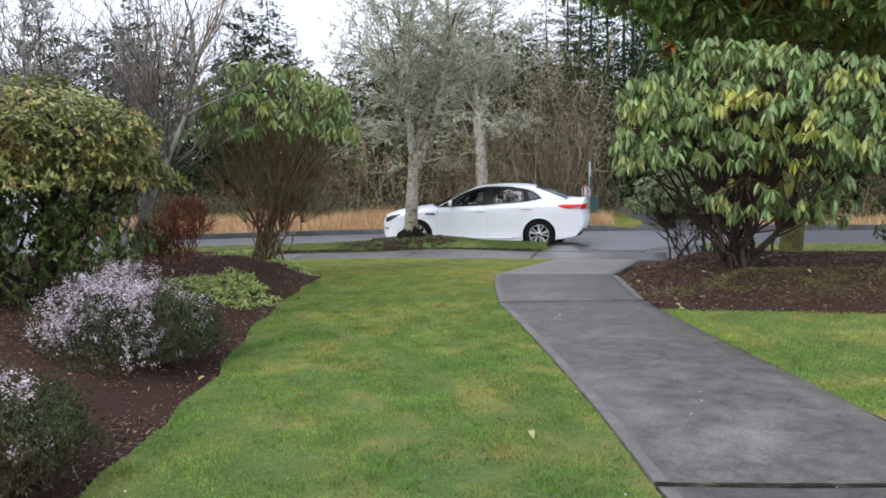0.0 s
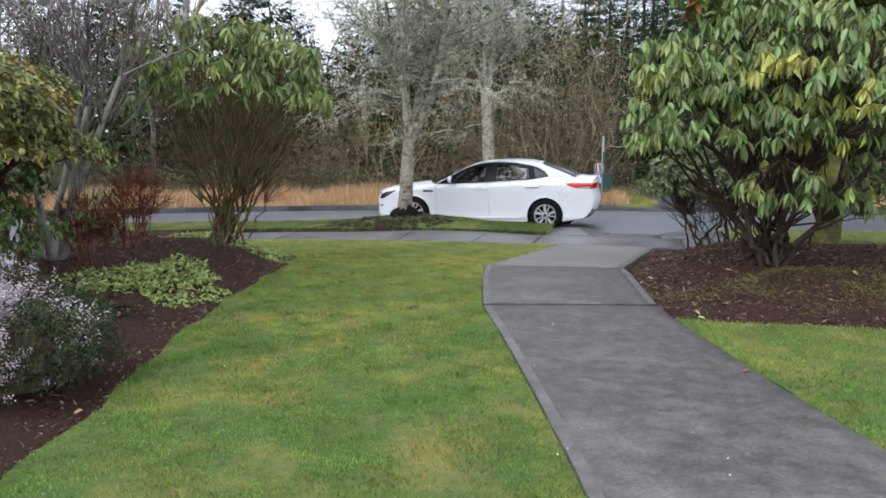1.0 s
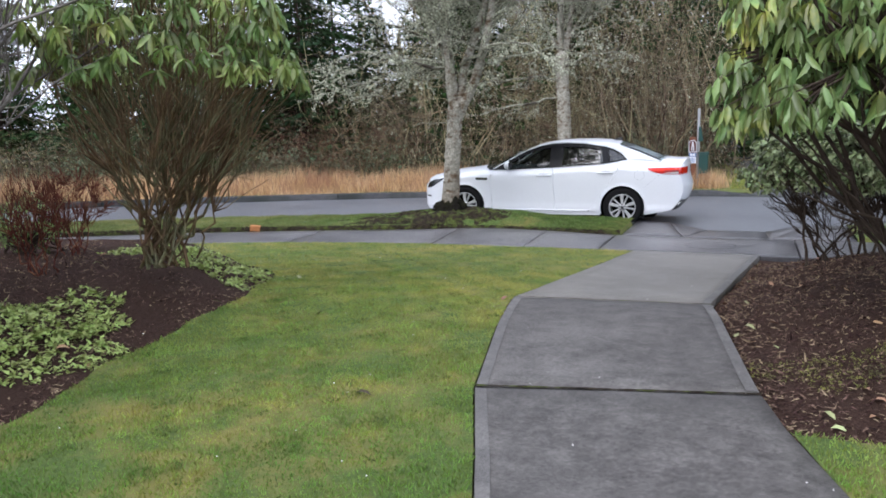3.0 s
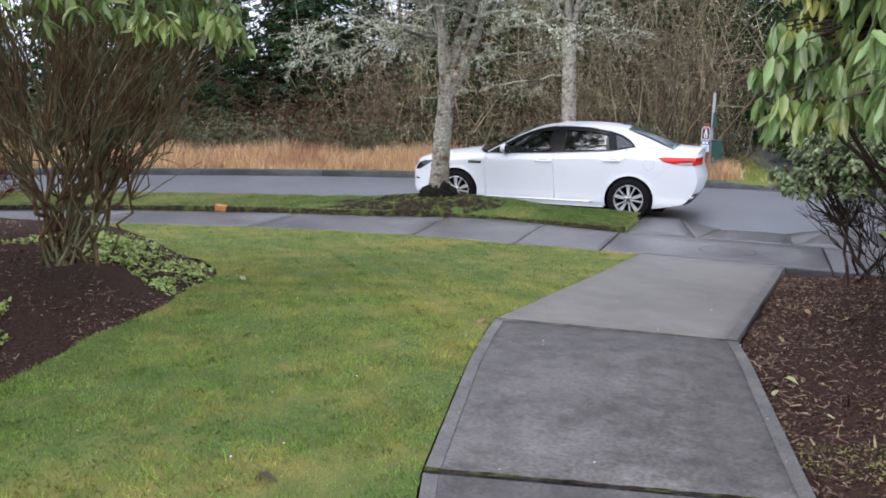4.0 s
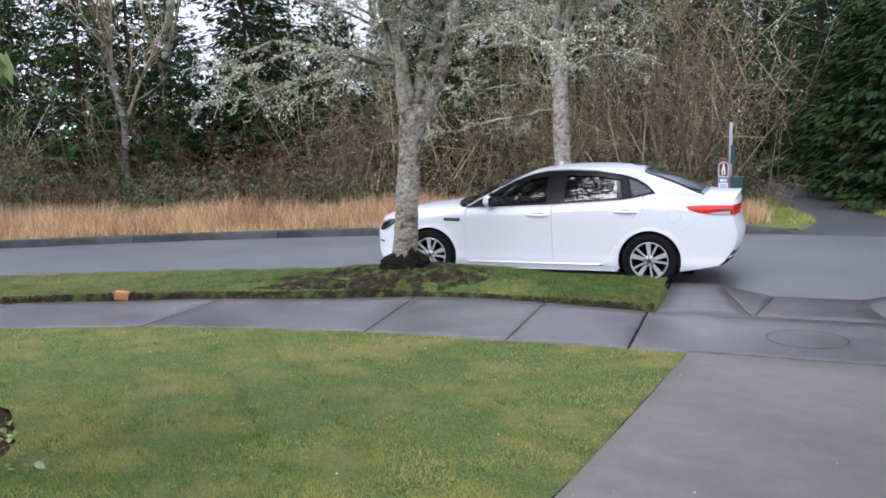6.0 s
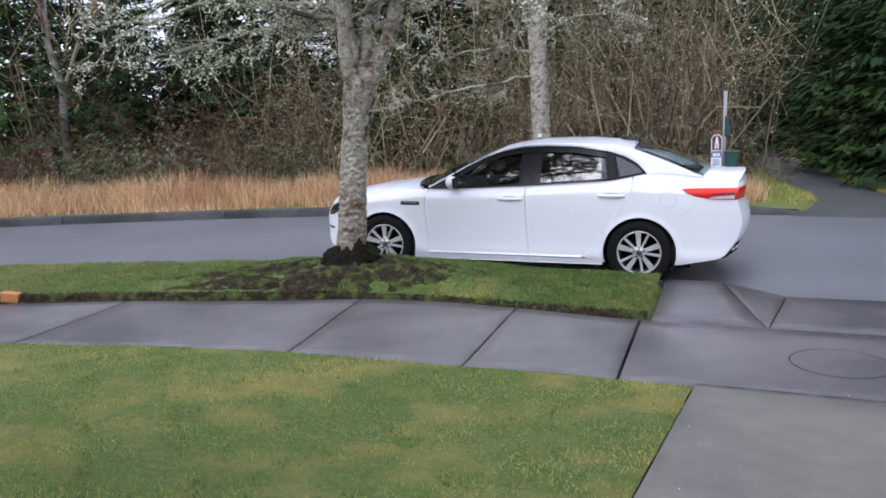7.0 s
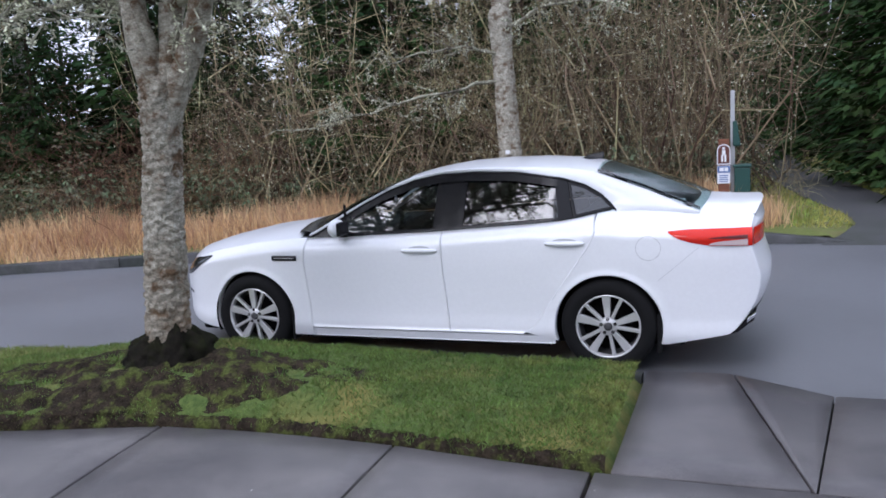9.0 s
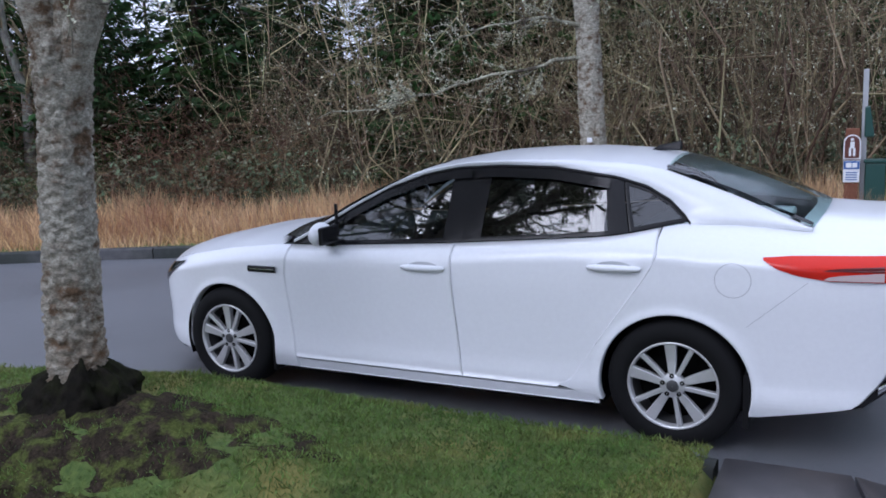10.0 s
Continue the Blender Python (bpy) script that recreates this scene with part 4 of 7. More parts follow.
        boxy(bm, (-2.02, s * 0.88 - 0.05, 0.965), (-1.93, s * 0.88 + 0.06, 0.998), 0.01)
        part("mirror_foot", bm, M_BLACKTRIM, shell)
        # gill on the fender, fuel flap, lamps, mud flaps
        rows = [[(x, s * (side_w(x, z) + o), z) for x in np.linspace(-2.59, -2.37, 10)] for z, o in ((0.785, 0.004), (0.79, 0.010), (0.805, 0.012), (0.822, 0.010), (0.826, 0.004))]
        loft("fender_vent", rows, M_BLACKTRIM, fen, "dark slatted fender vent")
        rows = [[(x, s * (side_w(x, z) + 0.014), z) for x in np.linspace(-2.57, -2.39, 6)] for z in (0.804, 0.810)]
        loft("vent_slat", rows, M_CHROME, fen)
        if s < 0:
            a = np.linspace(0, math.tau, 37)
            rows = [[(0.277 + r * math.cos(b), s * (side_w(0.277 + r * math.cos(b), 0.88 + r * math.sin(b)) + o), 0.88 + r * math.sin(b)) for b in a] for r, o in ((0.083, 0.0012), (0.0795, 0.0012))]
            loft("fuel_flap_seam", rows, M_SHADE, car)
        e_ = np.linspace(0, 1, 12)
        bx, bz = 0.60 - 0.26 * e_, 0.885 - 0.225 * e_
        rows = [[(x + o, s * (float(side_w(x, z)) + 0.0013), z - o) for x, z in zip(bx, bz)] for o in (-0.0008, 0.0008)]
        loft("bumper_seam", rows, M_SHADE, car)
        rows = [[(x, s * (float(side_w(x, z)) + 0.004), z) for x in np.linspace(-3.66, -3.55, 6)] for z in (0.452, 0.462, 0.472)]
        loft("fog_slot", rows, M_BLACKTRIM, car)
        rows = [[(x, s * (float(side_w(x, z)) + 0.007), z) for x in np.linspace(-3.665, -3.57, 6)] for z in (0.472, 0.479)]
        loft("fog_trim", rows, M_CHROME, car)
        up = lambda x: np.interp(x, [0.40, 0.52, 0.70, 0.92], [0.990, 0.998, 1.0, 1.0])
        dn = lambda x: np.interp(x, [0.40, 0.46, 0.55, 0.68, 0.92], [0.984, 0.945, 0.915, 0.892, 0.886])
        lamp = None
        for nm, a0, a1, m_ in (("tail_lamp", 1.0, 0.0, M_REDLENS),):
            u, v = np.meshgrid(np.linspace(0, 1, 18), np.linspace(0, 1, 7))
            X = 0.405 + (tail(0.95 + 0 * u) + 0.006 - 0.405) * u
            Z = dn(X) + (up(X) - dn(X)) * v
            o = 0.004 + 0.012 * np.sin(np.pi * v) * np.minimum(1, u * 4)
            lamp = loft(nm, np.stack([X, s * (side_w(X, Z) + o), Z], -1), m_, car, "red tail lamp")
            u, v = np.meshgrid(np.linspace(0, 1, 12), np.linspace(0.02, 1, 5))
            X = 0.66 + (0.905 - 0.66) * u
            Z = dn(X) + 0.006 + (0.040 * (u ** 0.4)) * v
            loft("lamp_lens", np.stack([X, s * (side_w(X, Z) + 0.017), Z], -1), M_CLEARLENS, lamp, "clear lower lens")
            Z = dn(X) + 0.048 + 0.026 * u ** 0.5 * v
            loft("lamp_band", np.stack([X, s * (side_w(X, Z) + 0.0175), Z], -1), M_DARKLENS, lamp, "dark middle band")
        u, v = np.meshgrid(np.linspace(0, 1, 14), np.linspace(0, 1, 6))
        X = -3.655 + (-3.20 + 3.655) * u
        top = np.interp(X, [-3.66, -3.5, -3.20], [0.694, 0.762, 0.812])
        bot = np.interp(X, [-3.66, -3.56, -3.45, -3.20], [0.610, 0.618, 0.665, 0.803])
        Z = bot + (top - bot) * v
        head = loft("headlamp", np.stack([X, s * (side_w(X, Z) + 0.006 + 0.008 * np.sin(np.pi * v)), Z], -1), M_HEAD, car, "smoked headlamp")
        for hx in (-2.448, 0.357):
            bm = bmesh.new()
            boxy(bm, (hx - 0.03, s * 0.80 - 0.09, 0.15), (hx, s * 0.80 + 0.09, 0.42), 0.010)
            part("mud_flap", bm, M_RUBBER, car)
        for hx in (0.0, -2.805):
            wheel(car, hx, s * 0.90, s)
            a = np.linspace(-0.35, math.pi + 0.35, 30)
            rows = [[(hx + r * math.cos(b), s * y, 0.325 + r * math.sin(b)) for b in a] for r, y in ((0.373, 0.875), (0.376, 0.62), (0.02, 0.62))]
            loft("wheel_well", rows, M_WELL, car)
    # bonnet and boot lid
    ys_ = np.linspace(-1, 1, 25)
    for nm, xs_, lab in (("bonnet", np.linspace(-3.64, -2.36, 26), ""), ("boot_lid", np.linspace(0.52, 0.955, 18), "")):
        rows = []
        for x in xs_:
            zs = shoulder_z(x)
            w = float(side_w(x, zs))
            if nm == "bonnet":
                zc = np.interp(x, [-3.70, -3.55, -3.3, -3.0, -2.7, -2.36], [0.735, 0.815, 0.885, 0.945, 0.985, 1.012])
            else:
                zc = roof_mid(x) if x > 0.62 else 1.142
            rows.append([(x - (0.10 * (1 - q * q) if nm == "bonnet" else -0.19 * (1 - q * q)) * (0.35 + 0.65 * (x < -3)), q * w, zs + (zc - zs) * (1 - abs(q) ** 3.2)) for q in ys_])
        loft(nm, rows, M_WHITE, car)
    # front and rear faces
    for nm, edge, bulge, zs_, sgn in (("front_bumper", nose, 0.14, np.linspace(0.22, 0.70, 18), -1), ("rear_bumper", tail, 0.09, np.linspace(0.29, 1.066, 22), 1)):
        rows = []
        for z in zs_:
            x0 = float(edge(z))
            w = float(side_w(x0, z))
            rows.append([(x0 + sgn * bulge * (1 - abs(q) ** 2.6), q * w, z) for q in ys_])
        if sgn > 0:
            rows = [r for r in rows if r[0][2] < 1.035]
            zs = float(shoulder_z(0.955))
            w = float(side_w(0.955, zs))
            for drop, inset in ((0.030, 0.014), (0.010, 0.002), (0.0, 0.0)):
                rows.append([(0.955 + 0.0665 * (1 - q * q) - inset, q * w, zs + (float(roof_mid(0.955)) - zs) * (1 - abs(q) ** 3.2) - drop) for q in ys_])
        face = loft(nm, rows, M_WHITE, car)
        if sgn < 0:
            bm = bmesh.new()
            boxy(bm, (-3.812, -0.20, 0.55), (-3.76, 0.20, 0.66), 0.015)
            part("grille", bm, M_BLACKTRIM, car)
            for s in (-1, 1):
                rows = [[(float(edge(z)) - bulge * (1 - abs(q) ** 2.6) - 0.012, q * float(side_w(edge(z), z)), z) for q in s * np.linspace(0.72, 0.99, 8)] for z in (0.455, 0.47, 0.485)]
                loft("bumper_trim", rows, M_CHROME, car)
        else:
            for s in (-1, 1):
                rows = [[(float(edge(z)) + bulge * (1 - abs(q) ** 2.6) + 0.012, q * (float(side_w(edge(z), z)) + 0.010), z) for q in s * np.linspace(0.45, 1.0, 16)] for z in np.linspace(0.890, 0.998, 7)]
                loft("tail_lamp_inner", rows, M_REDLENS, car)
                rows = []
                for h in np.linspace(0, 1, 5):
                    xs_ = np.linspace(0.80, 0.965 - 0.02 * (1 - h), 14)
                    z_ = sill_z(xs_) + 0.004 + h * np.interp(xs_, [0.80, 0.88, 0.97], [0.005, 0.045, 0.085])
                    rows.append(np.stack([xs_, s * (side_w(xs_, z_) + 0.007), z_], -1))
                loft("bumper_insert", rows, M_BLACKTRIM, car, "black lower bumper insert")
                rows = [[(x, s * (float(side_w(x, 0.40)) + 0.016 + 0.006 * math.sin(h * 3.14)), float(sill_z(x)) + 0.022 + 0.035 * h) for h in np.linspace(0, 1, 6)] for x in np.linspace(0.90, 0.955, 6)]
                loft("exhaust_tip", rows, M_CHROME, car)
            rows = [[(float(edge(z)) + bulge * (1 - abs(q) ** 2.6) + 0.006, q * float(side_w(edge(z), z)), z) for q in np.linspace(-1, 1, 20)] for z in np.linspace(0.29, 0.45, 5)]
            loft("rear_diffuser", rows, M_BLACKTRIM, car)
    # windscreen, roof, rear window
    def span(xa, xb, za, nm, m_, n=20, bowx=0.12, lab=""):
        rows = []
        for x in np.linspace(xa, xb, n):
            t = np.linspace(0, 1, 400)
            ex, ew, ez = edge_line(t)
            k = int(np.argmin(np.abs(ex - x)))
            w, zr = ew[k], ez[k]
            zc = float(roof_mid(x - bowx * 0))
            rows.append([(x, q * w, zr + max(0.012, zc - zr) * (1 - q * q)) for q in ys_])
        return loft(nm, rows, m_, car, lab)
    def screen(nm, foot, head, m_, lab):
        """A curved pane between two edges, each given by its corner and its middle."""
        rows = []
        for f_ in np.linspace(0, 1, 16):
            row = []
            for q in ys_:
                p = [(c + (m2 - c) * (1 - abs(q) ** 2.0)) for c, m2 in ((foot[0], foot[3]), (foot[2], foot[4]))]
                r = [(c + (m2 - c) * (1 - abs(q) ** 2.0)) for c, m2 in ((head[0], head[3]), (head[2], head[4]))]
                w = foot[1] + (head[1] - foot[1]) * f_
                bow = 0.035 * math.sin(math.pi * f_)
                row.append((p[0] + (r[0] - p[0]) * f_, q * w, p[1] + (r[1] - p[1]) * f_ + bow))
            rows.append(row)
        return loft(nm, rows, m_, car, lab)
    span(-1.52, -0.1, 0, "roof", M_WHITE, 30)
    screen("windscreen", (-2.30, 0.80, 0.975, -2.47, 1.005), (-1.52, 0.60, 1.378, -1.55, 1.405), M_SCREEN, "raked windscreen")
    screen("rear_window", (0.60, 0.615, 1.098, 0.66, 1.158), (-0.1, 0.56, 1.378, -0.12, 1.425), M_SCREEN, "sloping greenish rear window")
    for s in (-1, 1):
        rows = []
        for o in (0.0, 0.045):
            t = np.linspace(0.8, 1.0, 16)
            ex, ew, ez = edge_line(t)
            rows.append(np.stack([ex, s * (ew - o + 0.004), ez + 0.012 + o * 0.25], -1))
        loft("rear_window_edge", rows, M_BLACKTRIM, car)
    rows = [[(x - 0.16 * (1 - q * q), q * 0.80, 0.985 + 0.030 * (1 - q * q) + h) for q in ys_] for x, h in ((-2.40, -0.002), (-2.37, 0.014), (-2.27, 0.010), (-2.22, 0.0))]
    loft("cowl", rows, M_BLACKTRIM, car)
    bm = bmesh.new()
    boxy(bm, (-0.30, -0.022, 1.44), (-0.13, 0.022, 1.475), 0.008)
    for v in bm.verts:
        if v.co.z > 1.45:
            v.co.x += 0.03 if v.co.x < -0.2 else 0.0
            v.co.z += 0.02 if v.co.x > -0.2 else -0.005
            v.co.y *= 0.5
    part("antenna_fin", bm, M_BLACKTRIM, car)
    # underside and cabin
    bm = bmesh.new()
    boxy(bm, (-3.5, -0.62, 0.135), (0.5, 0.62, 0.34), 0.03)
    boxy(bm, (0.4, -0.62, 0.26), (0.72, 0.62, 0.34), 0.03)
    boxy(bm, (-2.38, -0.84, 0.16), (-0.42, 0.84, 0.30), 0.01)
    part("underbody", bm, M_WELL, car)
    for x0, y0 in ((-1.45, -0.38), (-1.45, 0.38)):
        bm = bmesh.new()
        boxy(bm, (x0 - 0.25, y0 - 0.25, 0.42), (x0 + 0.25, y0 + 0.25, 0.62), 0.05)
        boxy(bm, (x0 + 0.22, y0 - 0.24, 0.5), (x0 + 0.40, y0 + 0.24, 1.10), 0.06)
        boxy(bm, (x0 + 0.31, y0 - 0.13, 1.10), (x0 + 0.42, y0 + 0.13, 1.29), 0.04)
        part("seat", bm, M_SEAT, car)
    bm = bmesh.new()
    boxy(bm, (-0.72, -0.62, 0.42), (-0.2, 0.62, 0.64), 0.05)
    boxy(bm, (-0.28, -0.62, 0.5), (-0.05, 0.62, 1.08), 0.06)
    part("rear_bench", bm, M_SEAT, car)
    bm = bmesh.new()
    boxy(bm, (-0.1, -0.58, 1.0), (0.45, 0.58, 1.06), 0.02)
    part("parcel_shelf", bm, M_SHELF, car)
    bm = bmesh.new()
    boxy(bm, (-2.35, -0.76, 0.6), (-1.85, 0.76, 0.97), 0.05)
    part("dashboard", bm, M_SEAT, car)
    bm = bmesh.new()
    ring = 28
    vs_ = []
    for i in range(ring):
        a = math.tau * i / ring
        for k in range(6):
            b = math.tau * k / 6
            r = 0.185 + 0.017 * math.cos(b)
            vs_.append(bm.verts.new((-1.80 + r * math.sin(a) * 0.42 + 0.017 * math.sin(b), -0.38 + r * math.cos(a), 0.93 + r * math.sin(a) * 0.9)))
    for i in range(ring):
        for k in range(6):
            bm.faces.new([vs_[i * 6 + k], vs_[i * 6 + (k + 1) % 6], vs_[((i + 1) % ring) * 6 + (k + 1) % 6], vs_[((i + 1) % ring) * 6 + k]])
    part("steering_wheel", bm, M_GREY, car)
    return car


car = make_car()
# every pane faces away from the cabin
for ob in car.children_recursive:
    if ob.type == "MESH" and ob.name.split(".")[0] in ("window_glass", "windscreen", "rear_window"):
        bm = bmesh.new()
        bm.from_mesh(ob.data)
        mid = Vector((-1.0, 0.0, 0.7))
        out_ = sum((f_.calc_center_median() - mid).dot(f_.normal) * f_.calc_area() for f_ in bm.faces)
        if out_ < 0:
            bmesh.ops.reverse_faces(bm, faces=bm.faces)
        bm.to_mesh(ob.data)
        bm.free()
car.location = (0, 0.905, 0.0)


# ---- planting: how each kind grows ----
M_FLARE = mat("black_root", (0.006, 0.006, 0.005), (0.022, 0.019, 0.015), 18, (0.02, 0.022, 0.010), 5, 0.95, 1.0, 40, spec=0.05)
def pipe(segs, sides=8):
    """One closed skin along the pieces of a limb."""
    P = np.concatenate([segs[:1, :3], segs[:, 3:6]])
    R = np.append(segs[:1, 6], segs[:, 7])
    d = np.gradient(P, axis=0)
    d /= np.linalg.norm(d, axis=1, keepdims=True) + 1e-9
    u = np.cross(d, [0.31, 0.17, 0.93])
    u /= np.linalg.norm(u, axis=1, keepdims=True) + 1e-9
    v = np.cross(d, u)
    a = np.linspace(0, 2 * np.pi, sides + 1)
    V = P[:, None] + (u[:, None] * np.cos(a)[None, :, None] + v[:, None] * np.sin(a)[None, :, None]) * R[:, None, None]
    return V.reshape(-1, 3), grid_faces(sides + 1, len(P))


def plant(name, label, category, group="", x=0.0, y=0.0, z=0.0, turn=0.0):
    ob = tagged(new(name), label, category, group)
    ob.matrix_basis = pose(x, y, z, 0, 0, turn)
    return ob


def whorls(tips, rng, n, length, width, droop, material, shape=LEAF, faces=LEAF_F):
    """Rosettes of leaves round each tip. tips: rows of place and direction."""
    tips = np.asarray(tips, float)
    k = np.repeat(np.arange(len(tips)), n)
    P = tips[k, :3] + rng.normal(size=(len(k), 3)) * 0.012
    ang = np.tile(np.arange(n) / n * 2 * np.pi, len(tips)) + np.repeat(rng.random(len(tips)) * 6.28, n)
    axis = tips[k, 3:6] / (np.linalg.norm(tips[k, 3:6], axis=1, keepdims=True) + 1e-9)
    side = np.cross(axis, np.array([0.3, 0.8, 0.2]))
    side /= np.linalg.norm(side, axis=1, keepdims=True) + 1e-9
    other = np.cross(axis, side)
    D = side * np.cos(ang)[:, None] + other * np.sin(ang)[:, None] + axis * rng.uniform(-0.1, 0.5, (len(k), 1))
    D[:, 2] -= droop * rng.uniform(0.5, 1.4, len(k))
    return leaves(P, D, length * rng.uniform(0.65, 1.15, len(k)), width * rng.uniform(0.8, 1.15, len(k)), rng, shape, faces)


def dome_tips(rng, n, centre, rx, ry, rz, low=-0.35, shell=0.30, bumps=0.12):
    """Tips spread through the outer part of a lumpy dome, each pointing outwards."""
    d = rng.normal(size=(n * 4, 3))
    d /= np.linalg.norm(d, axis=1, keepdims=True)
    d = d[d[:, 2] > low][:n]
    lumps = 1 + bumps * np.sin(d[:, 0] * 5 + 1) * np.sin(d[:, 1] * 6) + bumps * np.sin(d[:, 2] * 9 + d[:, 0] * 4)
    r = (1 - shell * rng.random(len(d)) ** 1.8) * lumps
    P = np.array(centre) + d * r[:, None] * np.array([rx, ry, rz])
    return np.concatenate([P, d + np.array([0, 0, 0.35])], 1)


def rhododendron(x, y, z, seed, crown, n, label, leaf, droop, length, k1=9, stem=0.032, mats=None, skirts=(), extra_twigs=0, trim=False):
    """Open stems below, drooping leaf rosettes on the dome above. crown: centre offset and radii."""
    rng = np.random.default_rng(seed)
    bush = plant("rhododendron", label, "shrub", "rhododendrons in the beds", x, y, z)
    cx, cy, cz, rx, ry, rz = crown
    tips = dome_tips(rng, n, (cx, cy, cz), rx, ry, rz, low=-0.30)
    for (sx, sy, sz, srx, sry, srz, sn) in skirts:
        tips = np.concatenate([tips, dome_tips(rng, sn, (sx, sy, sz), srx, sry, srz, low=-0.8)])
    if trim:
        wx, wy = tips[:, 0] + x, tips[:, 1] + y
        tips = tips[wx > path_right(wy) - np.interp(wy, [-9.4, -8.6], [-0.12, 0.14])]
    segs = fan((0, 0, -0.05), tips[:, :3], rng, k1, 6, stem, 0.10, 0.45, 0.8, 0.004, 0.10)
    if extra_twigs:
        mid = tips[rng.choice(len(tips), extra_twigs), :3] * rng.uniform(0.55, 0.85, (extra_twigs, 1)) + rng.normal(size=(extra_twigs, 3)) * 0.15
        segs = np.concatenate([segs, fan((0, 0, 0.0), mid, rng, k1 + 5, 9, stem * 0.6, 0.11, 0.4, 0.75, 0.003, 0.12)])
    put("stem_fan", mesh("stem_fan", *tubes(segs, 5), M_STEM if extra_twigs > 100 else M_DARKSTEM), bush)
    put("foliage", mesh("foliage", *whorls(tips, rng, 8, length, length * 0.29, droop, leaf), leaf, smooth=False), bush, kind="stuff")
    return bush


rhododendron(3.15, -8.45, 0.64, 11, (0.08, 0.0, 1.46, 1.46, 1.25, 1.02), 1200, "spreading rhododendron with drooping yellow-green leaves", M_RHODO, 1.8, 0.158,
             k1=11, stem=0.033, trim=True, skirts=((0.3, -0.7, 0.85, 0.7, 0.4, 0.3, 40), (0.9, 0.5, 0.75, 0.5, 0.5, 0.3, 30)), extra_twigs=60)
rhododendron(-2.72, -8.42, 0.70, 12, (0.12, 0.05, 1.74, 1.09, 1.12, 0.74), 360, "tall rhododendron with bare stems and a green leaf dome", M_RHODO2, 1.3, 0.150,
             k1=18, stem=0.017, extra_twigs=760)


def leafy_shrub(name, label, x, y, z, seed, crown, n, leaf, length, stem_mat, per=7, low=-0.5, inner=None, shell=0.35, width=0.5, stem=0.022, droop=0.1, inner_n=0):
    rng = np.random.default_rng(seed)
    bush = plant(name, label, "shrub", "", x, y, z)
    cx, cy, cz, rx, ry, rz = crown
    tips = dome_tips(rng, n, (cx, cy, cz), rx, ry, rz, low=low, shell=shell)
    segs = fan((0, 0, -0.05), tips[rng.choice(len(tips), min(len(tips), 260), replace=False), :3], rng, 10, 6, stem, 0.18, 0.5, 0.8, 0.003, 0.12)
    put("stem_fan", mesh("stem_fan", *tubes(segs, 4), stem_mat), bush)
    put("foliage", mesh("foliage", *whorls(tips, rng, per, length, length * width, droop, leaf, BLADE, BLADE_F), leaf), bush, kind="stuff")
    # inner leaves take a darker material, so the crown's inner shade is coloured in
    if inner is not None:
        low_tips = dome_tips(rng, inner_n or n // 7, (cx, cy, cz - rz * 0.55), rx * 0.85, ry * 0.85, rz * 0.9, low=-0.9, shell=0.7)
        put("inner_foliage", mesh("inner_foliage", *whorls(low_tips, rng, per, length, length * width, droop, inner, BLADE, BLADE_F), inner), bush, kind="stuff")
    return bush


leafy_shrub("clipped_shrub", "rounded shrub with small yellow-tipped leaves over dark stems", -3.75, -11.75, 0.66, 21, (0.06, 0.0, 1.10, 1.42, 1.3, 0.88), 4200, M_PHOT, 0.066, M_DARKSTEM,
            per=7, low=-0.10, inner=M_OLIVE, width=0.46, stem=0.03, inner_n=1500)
# big broadleaf tree behind the right-hand bed
rng = np.random.default_rng(31)
tree = plant("evergreen_tree", "broad evergreen tree with mossy trunk and rusty leaves", "tree", "", 4.3, -5.4, 0.45)
tips = np.concatenate([dome_tips(rng, 2300, (0.5, -0.3, 4.45), 3.7, 2.7, 1.75, low=-0.9, shell=0.45)])
put("bole", mesh("bole", *pipe(limb((0, 0, -0.1), (0.1, 0, 2.15), 0.17, 0.14, rng, 8, 0.02), 14), M_MOSS, smooth=True), tree, "mossy bole")
segs = np.concatenate([fan((0.1, 0, 2.0), tips[:, :3], rng, 8, 6, 0.08, 0.05, 0.5, 0.8, 0.005, 0.08)])
put("trunk", mesh("trunk", *tubes(segs, 8), M_MOSS, smooth=True), tree)
put("foliage", mesh("foliage", *whorls(tips, rng, 10, 0.21, 0.068, 0.25, M_DEEPLEAF), M_DEEPLEAF), tree, "dark glossy leaves", kind="stuff")
low = tips[tips[:, 2] < 4.2]
sel = low[rng.choice(len(low), 110, replace=False)]
put("rusty_foliage", mesh("rusty_foliage", *whorls(sel, rng, 5, 0.16, 0.06, 0.8, M_REDLEAF), M_REDLEAF), tree, "rust-brown dying leaves", kind="stuff")


